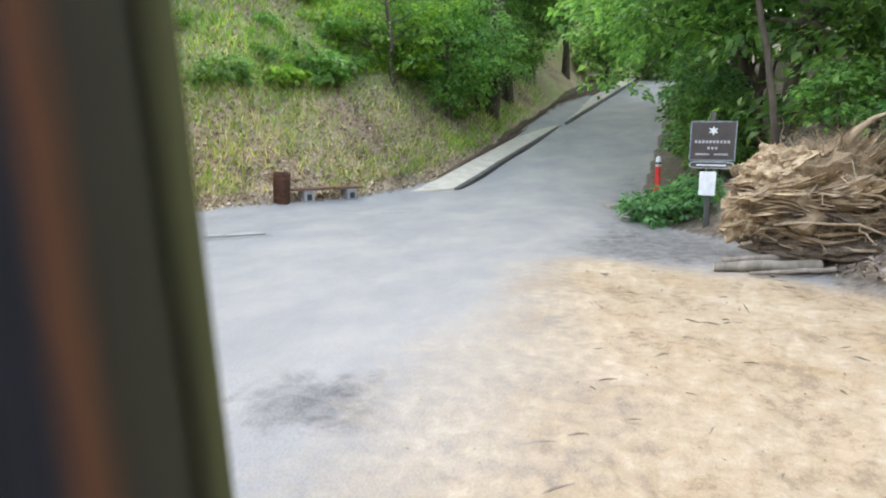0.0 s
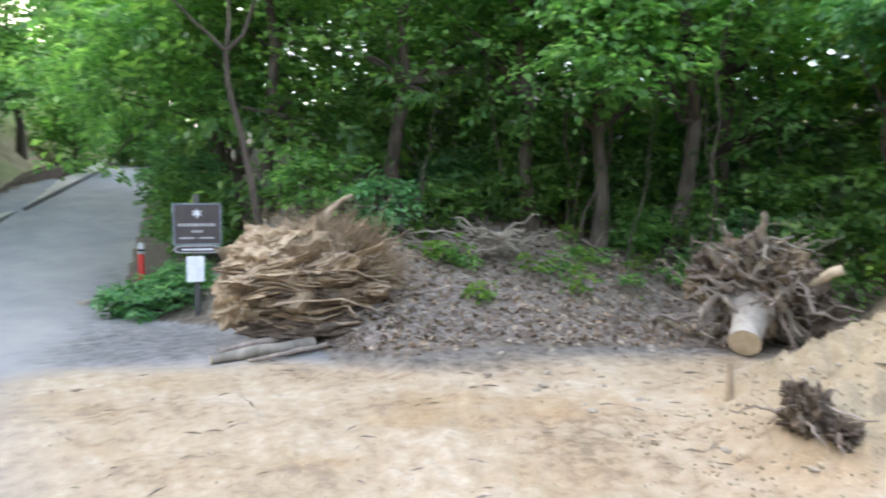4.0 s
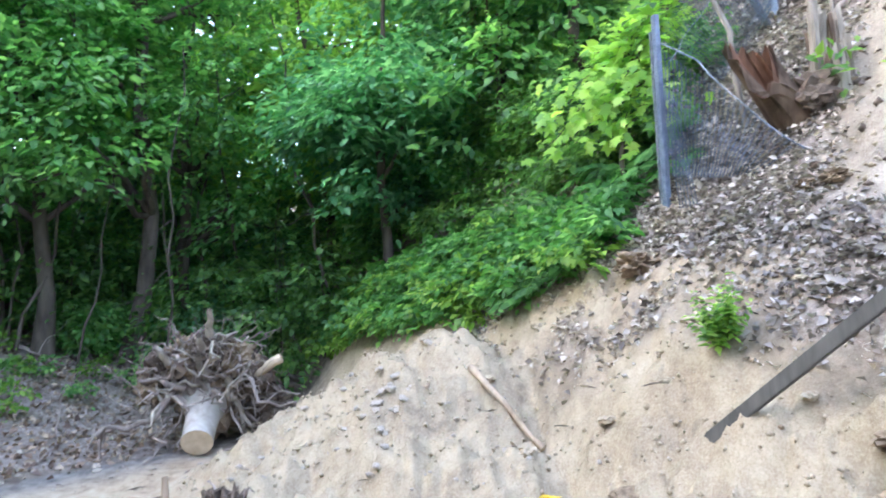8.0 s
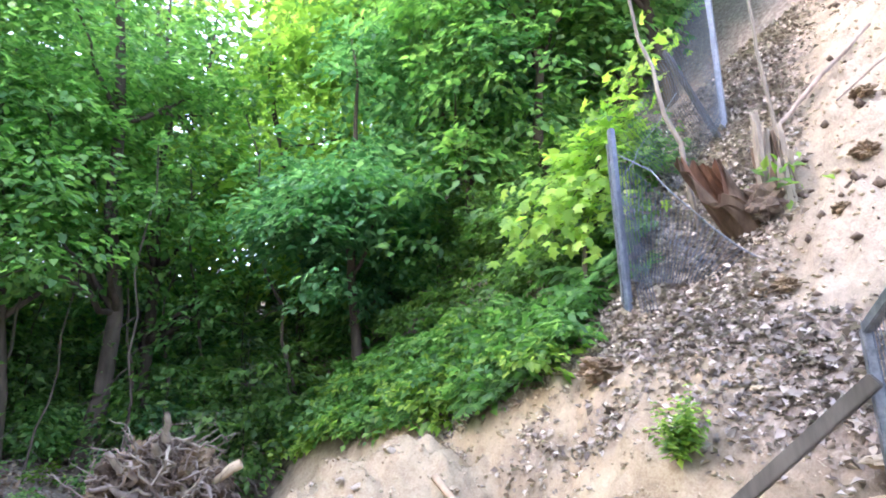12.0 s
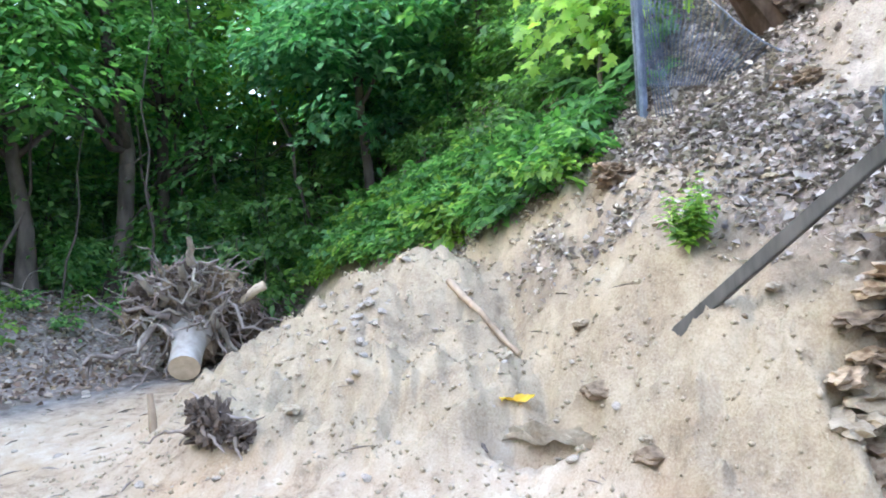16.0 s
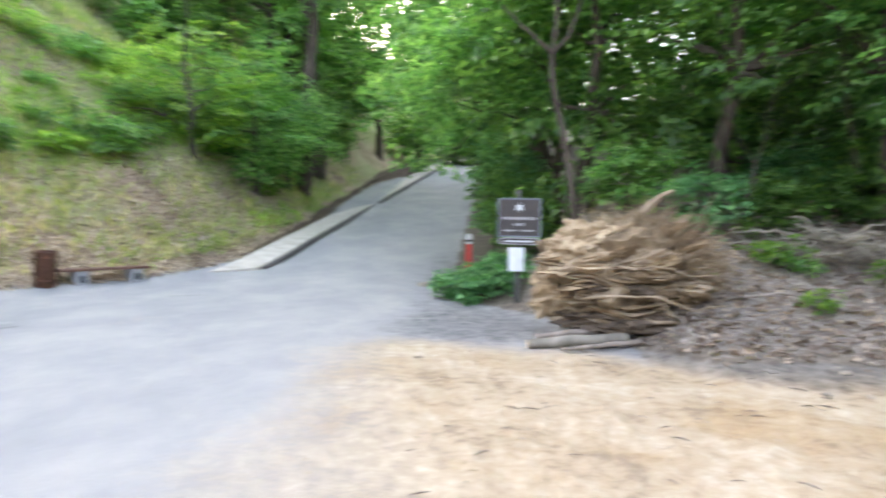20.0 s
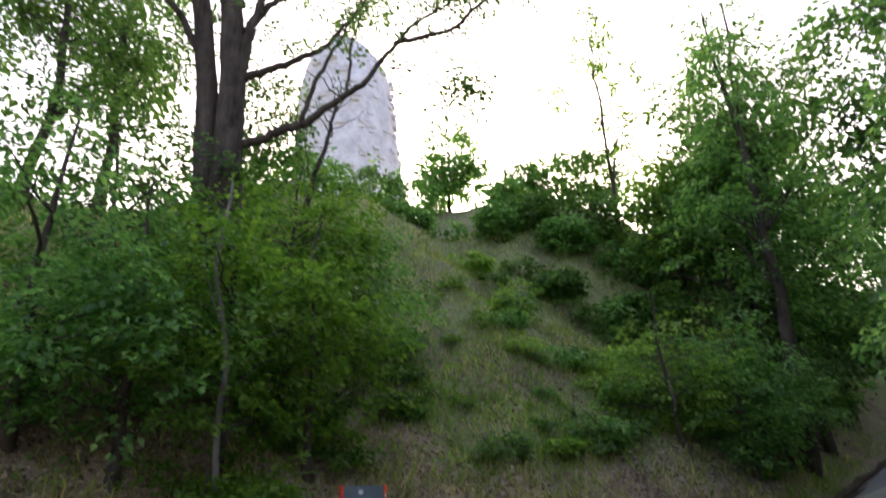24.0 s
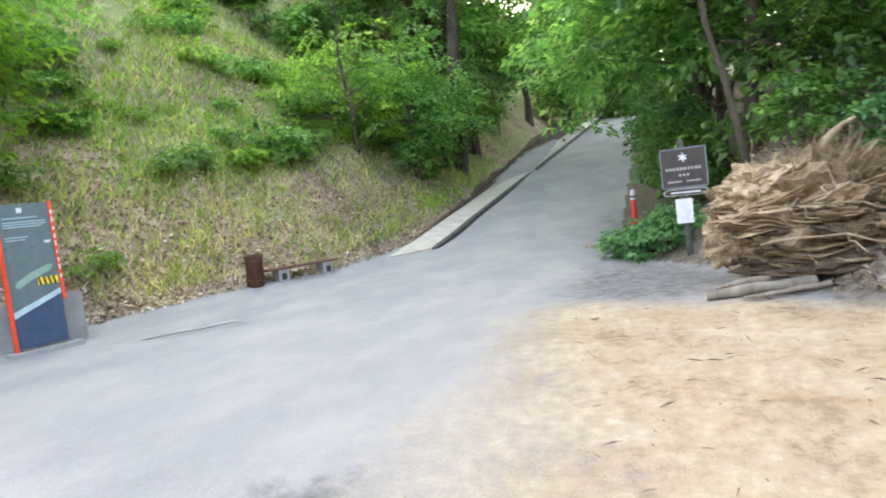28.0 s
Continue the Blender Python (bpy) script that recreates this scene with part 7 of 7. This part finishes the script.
for corners, cell, r, crumple, seed in (
        (((-0.03, -0.02, 1.38), Vector((5.62, -0.62, 2.56)) - G1, Vector((5.70, -0.32, 2.36)) - G1, (-0.02, 0.0, 0.25)), 0.052, 0.0033, 0.03, 2),
        (((-0.02, -0.02, 1.0), (-0.06, -0.14, 0.9), Vector((5.66, 0.07, 2.05)) - G1, Vector((5.86, 0.22, 2.14)) - G1), 0.030, 0.0026, 0.02, 6),
        (((-0.03, -0.02, 1.40), Vector((7.85, -0.88, 6.2)) - G1, Vector((7.62, -0.80, 4.35)) - G1, Vector((6.45, -0.22, 3.35)) - G1), 0.075, 0.0020, 0.05, 3)):
    part("netting", tubes_mesh("netting", netting(*corners, cell, r, crumple, seed), M_WIRE, 3, False), M_WIRE, fence, "crumpled chain-link netting")
wire = bent(np.random.RandomState(6), (-0.04, -0.03, 1.40), Vector((5.56, -0.68, 2.50)) - G1, 0.10, 9)
part("wire", tubes_mesh("wire", [(wire, [0.006] * 9)], M_STEEL, 5), M_STEEL, fence)
wire = bent(np.random.RandomState(8), (-0.02, -0.1, 1.18), Vector((7.0, -0.35, 4.5)) - G1, 0.10, 9)
part("wire", tubes_mesh("wire", [(wire, [0.004] * 9)], M_STEEL, 5), M_STEEL, fence)

gate = thing("fence_panel", "grey steel-framed wire-mesh fence panel standing at the sand cut", "fence panel", at=(3.5, -0.78, 0.0))
A, B = Vector((0, 0, 1.86)), Vector((-1.5, -0.17, 2.42))
A0, B0 = Vector((0.02, 0.0, -0.45)), Vector((-1.5, -0.17, 0.0))
bar("stile", A0, A, 0.045, 0.06, M_STEEL, gate, "grey angle-steel upright")
bar("stile", B0, B, 0.045, 0.06, M_STEEL, gate)
bar("rail", A + Vector((-0.02, 0, 0)), B, 0.045, 0.05, M_STEEL, gate, "grey angle-steel top rail")
bar("rail", A0 + Vector((-0.02, 0, 0.5)), B0 + Vector((0, 0, 0.3)), 0.04, 0.04, M_STEEL, gate)
part("netting", tubes_mesh("netting", netting(A, B, B0 + Vector((0, 0, 0.3)), A0 + Vector((0, 0, 0.5)), 0.045, 0.0020, 0.012, 5), M_WIRE, 3, False), M_WIRE, gate, "fine wire netting")
beam = thing("leaning_beam", "grey weathered beam leaning from the sand to the fence panel", "beam", at=(4.05, 0.25, 0.72))
bar("timber", (0.16, 0.29, -0.30), (-0.60, -1.02, 0.93), 0.05, 0.068, M_BEAM, beam)

M_STUMP = grain("stump_wood", (0.05, 0.032, 0.02), (0.24, 0.17, 0.11), (3, 3, 14), 2.0, 0.9, 0.7, 0.012)
STUMP = at_ground(6.0, -0.78)
split = thing("split_stump", "splintered grey-brown tree stump on the slope", "stump", at=STUMP)
rng = np.random.RandomState(12)
for k in range(22):
    a = k / 22 * 6.28 + rng.uniform(-0.2, 0.2)
    w, th, h = rng.uniform(0.018, 0.042), rng.uniform(0.018, 0.035), rng.uniform(0.40, 0.80) * (1.0 if math.cos(a - 0.6) > -0.4 else 0.6)
    bm = bmesh.new()
    rows_ = []
    for i in range(7):
        u = i / 6
        ww = w * (1 - 0.75 * u ** 2.5)
        cx = 0.02 * noise.noise(Vector((k * 3.1, u * 4, 0)))
        rows_.append([bm.verts.new((x + cx, y, -0.3 + (h + 0.3) * u + rng.uniform(-0.03, 0.03) * u)) for x, y in ((-ww, -th), (ww, -th * 0.8), (ww * 0.9, th), (-ww * 0.9, th))])
    for p, q in zip(rows_, rows_[1:]):
        for j in range(4):
            bm.faces.new((p[j], p[(j + 1) % 4], q[(j + 1) % 4], q[j]))
    bm.faces.new(rows_[-1])
    bmesh.ops.transform(bm, matrix=Matrix.Translation((math.cos(a) * 0.12 - 0.04, math.sin(a) * 0.12 - 0.17, 0)) @ Matrix.Rotation(a + math.pi / 2, 4, 'Z') @ Matrix.Rotation(rng.uniform(-0.12, 0.05), 4, 'X'), verts=bm.verts)
    part("splinter", bm, M_STUMP if k % 5 == 0 else M_STRAW_GREY, split)
for name, mat, shrink, lab in (("trunk", M_STUMP, 1.0, "broken hollow side trunk with a jagged rim"), ("hollow", M_HOLLOW, 0.80, "rotten red-brown hollow")):
    bm = bmesh.new()
    rows_ = []
    for i in range(10):
        u = i / 9
        ring = []
        for j in range(26):
            a = j / 26 * 6.2832
            jag = 0.20 * noise.noise(Vector((math.cos(a) * 2.2, math.sin(a) * 2.2, 3))) + 0.12 * noise.noise(Vector((j * 1.7, 5, 0))) - 0.42 * max(0, math.cos(a - 3.6))
            rr = (0.17 + 0.01 * u) * shrink * (1 + 0.22 * noise.noise(Vector((math.cos(a) * 2.5, math.sin(a) * 2.5, u * 0.8))) + 0.05 * noise.noise(Vector((j * 2.3, u * 0.7, 8))))
            ring.append(bm.verts.new((-0.03 - 0.20 * u + rr * math.cos(a), 0.08 + 0.32 * u + rr * math.sin(a), -0.25 + u * (0.66 + jag * u))))
        rows_.append(ring)
    for p, q in zip(rows_, rows_[1:]):
        for j in range(26):
            bm.faces.new((p[j], p[(j + 1) % 26], q[(j + 1) % 26], q[j]))
    if shrink == 1.0:
        bmesh.ops.solidify(bm, geom=bm.faces[:], thickness=0.012)
    part(name, bm, mat, split, lab)
# dark lumps at the stump's base; they also stand for its shadowy hole
for k, (c0, r) in enumerate((((-0.10, -0.05, 0.02), 0.17), ((0.0, -0.38, -0.02), 0.15), ((-0.2, 0.02, -0.05), 0.12))):
    bm = lump(90 + k, (r, r, r * 0.8), 3, 0.6, 2.0)
    bmesh.ops.translate(bm, verts=bm.verts, vec=c0)
    part("soil_mass", bm, M_SOIL_DARK, split, "dark soil and rotten wood standing for a shadowy hole at the foot")
log_thing("branch", "weathered grey branch lying on the slope", at_ground(6.85, -1.15, 0.05), at_ground(7.24, -2.2, 0.06), 0.026, 0.014, M_ROOT_GREY, 31)
log_thing("branch", "thin bare branch lying on the slide", at_ground(6.3, -1.55, 0.03), at_ground(6.2, -2.4, 0.03), 0.010, 0.006, M_ROOT_GREY, 32)
sap = thing("sapling", "thin pale bare sapling on the slope", "sapling", at=at_ground(6.2, -0.35))
part("stem", tubes_mesh("stem", [(bent(np.random.RandomState(3), (0, 0, -0.1), (0.15, 0.35, 2.6), 0.12, 10), np.linspace(0.028, 0.015, 10))], M_BARK_PALE, 7), M_BARK_PALE, sap)
sap = thing("sapling", "thin pale bare sapling beside the stump", "sapling", at=at_ground(6.5, -1.1))
part("stem", tubes_mesh("stem", [(bent(np.random.RandomState(4), (0, 0, -0.1), (0.1, 0.1, 2.4), 0.10, 10), np.linspace(0.02, 0.012, 10))], M_BARK_PALE, 7), M_BARK_PALE, sap)


def maple_leaves(c, axis, nrm, size):
    """Five-lobed leaves as small fans."""
    axis = unit(axis)
    side = unit(np.cross(nrm, axis))
    up = np.cross(axis, side)
    lob = [(0, 0.0), (0.12, -0.40), (0.34, -0.24), (0.62, -0.46), (0.64, -0.18), (1.0, 0.0), (0.64, 0.18), (0.62, 0.46), (0.34, 0.24), (0.12, 0.40)]
    s = size[:, None]
    vs = [c + (axis * 0.42) * s - up * 0.05 * s]
    for a, b in lob:
        vs.append(c + axis * a * s + side * b * s - up * s * 0.25 * abs(b) - up * s * 0.12 * a * a)
    v = np.stack(vs, 1)
    n, k = len(c), len(vs)
    base = np.arange(n)[:, None, None] * k
    tri = np.array([[0, i, i + 1 if i + 1 < k else 1] for i in range(1, k)])
    return v.reshape(-1, 3), (base + tri[None]).reshape(-1, 3)


M_MAPLE = leafy("leaf_young_maple", (0.13, 0.25, 0.03), (0.235, 0.385, 0.05), (0.36, 0.50, 0.085), 0.5)
maple = thing("maple_bush", "young maple with large bright yellow-green leaves by the fence", "bush", at=at_ground(6.3, 0.72))
rng = np.random.RandomState(66)
root = np.array(maple.location)
fork = in_air(86.5, 15.0, 7.1) - root
part("stem", tubes_mesh("stem", [(bent(rng, (0, 0, -0.1), fork, 0.15, 9), np.linspace(0.03, 0.02, 9))], M_BARK, 7), M_BARK, maple)
leaves = []
for hd, tilt, far in ((77.3, 10.3, 6.45), (78.6, 12.6, 6.5), (80.3, 15.2, 6.6), (82.3, 17.6, 6.7), (84.6, 19.6, 6.8), (87.2, 21.6, 6.9), (90.0, 24.0, 7.1), (92.2, 26.5, 7.3), (80.2, 10.6, 6.5), (82.4, 13.2, 6.5), (84.6, 15.4, 6.6), (86.3, 18.0, 6.8), (83.6, 9.4, 6.5), (85.6, 12.0, 6.5), (88.6, 19.4, 7.1)):
    tip = in_air(hd, tilt, far) - root
    mid = fork * 0.55 + tip * 0.45 + np.array([0, 0, 0.22])
    line = np.concatenate([bent(rng, fork, mid, 0.12, 6), bent(rng, mid, tip, 0.12, 6)[1:]])
    part("twig", tubes_mesh("twig", [(line, np.linspace(0.010, 0.003, 11))], M_BARK, 5), M_BARK, maple)
    m = 46
    u = rng.uniform(0.35, 1.03, m)
    at = np.stack([np.interp(u, np.linspace(0, 1, 11), line[:, i]) for i in range(3)], 1) + rng.normal(0, 1, (m, 3)) * [0.13, 0.17, 0.045]
    way = unit(tip - mid)
    ax = way * 0.7 + rng.normal(0, 0.45, (m, 3)) + np.array([-0.25, 0, -0.35])
    leaves.append(maple_leaves(at, ax, np.array([-0.55, 0.05, 0.85]) + rng.normal(0, 0.22, (m, 3)), rng.uniform(0.08, 0.19, m)))
part("crown", raw_mesh("crown", *join_arrays(leaves), [M_MAPLE]), M_MAPLE, maple)
sprout = thing("sprout", "small yellow-green sprout beside the stump", "plant", at=at_ground(5.85, -1.0))
n = 26
c = np.stack([rng.normal(0, 0.10, n), rng.normal(0, 0.12, n), rng.uniform(0.05, 0.35, n)], 1)
part("leaves", raw_mesh("leaves", *leaf_arrays(c, rng.normal(0, 1, (n, 3)), np.array([-0.5, 0, 1.0]) + rng.normal(0, 0.3, (n, 3)), rng.uniform(0.08, 0.16, n), 0.5), [M_LEAF_B]), M_LEAF_B, sprout)
for k, (x, y, s) in enumerate([(5.52, 0.56, 0.15), (5.2, -0.6, 0.06), (5.12, -0.75, 0.08), (5.3, -1.2, 0.06), (5.6, -1.5, 0.09), (6.1, -1.7, 0.08)]):
    cl = thing("turf_clod", "dark clod of turf and roots on the slope", "clod", "clods of the slope", at=at_ground(x, y, s * 0.3))
    part("soil_mass", lump(80 + k, (s * 1.2, s * 1.0, s * 0.6), 4, 0.6, 2.2), M_SOILBALL, cl)
# dark timber post close to the start of the path
near = thing("timber_post", "dark mossy timber post standing close to the path", "post", at=(-0.322, -0.343, 0.0), turn=42)
near.matrix_world = Matrix.Translation((-0.322, -0.343, 0.0)) @ Matrix.Rotation(radians(-3.8), 4, Vector((-0.83, 0.56, 0))) @ pose(0, 0, 0, 0, 0, 42)
slab("timber", M_POST, (-0.075, -0.075, -0.3), (0.075, 0.075, 3.0), near, 0.012)

# patched and cracked asphalt
patch = thing("asphalt_patch", "pale mended patch with a dark cracked edge in the asphalt", "patch", at=(0, 0, 0))


def ground_strip(name, pts, w, mat, owner, up=0.006):
    bm = bmesh.new()
    last = None
    for i, (x, y) in enumerate(pts):
        dx, dy = (pts[min(i + 1, len(pts) - 1)][0] - pts[max(i - 1, 0)][0], pts[min(i + 1, len(pts) - 1)][1] - pts[max(i - 1, 0)][1])
        L = math.hypot(dx, dy) or 1
        ww = w * (0.6 + 0.8 * abs(noise.noise(Vector((x * 3, y * 3, 1)))))
        a, b = at_ground(x - dy / L * ww, y + dx / L * ww, up), at_ground(x + dy / L * ww, y - dx / L * ww, up)
        cur = (bm.verts.new(a), bm.verts.new(b))
        if last:
            bm.faces.new((last[0], last[1], cur[1], cur[0]))
        last = cur
    return part(name, bm, mat, owner)


M_MEND = worn("mended_asphalt", (0.22, 0.218, 0.212), (0.36, 0.352, 0.335), 5.0, 0.9, 0, 0.3, 0.005, 0.2, 80)
ground_strip("crack", [(-6.75, 7.65), (-6.55, 7.9), (-6.38, 8.0), (-6.2, 8.22), (-6.05, 8.3), (-5.9, 8.5)], 0.026, M_KERB_DARK, patch, 0.022)
ground_strip("mend", [(-7.3, 7.9), (-7.0, 8.15), (-6.7, 8.4), (-6.45, 8.6), (-6.2, 8.8)], 0.20, M_MEND, patch, 0.016)
ground_strip("crack", [(-5.6, 12.3), (-5.35, 12.4), (-5.1, 12.55)], 0.03, M_KERB_DARK, patch, 0.022)
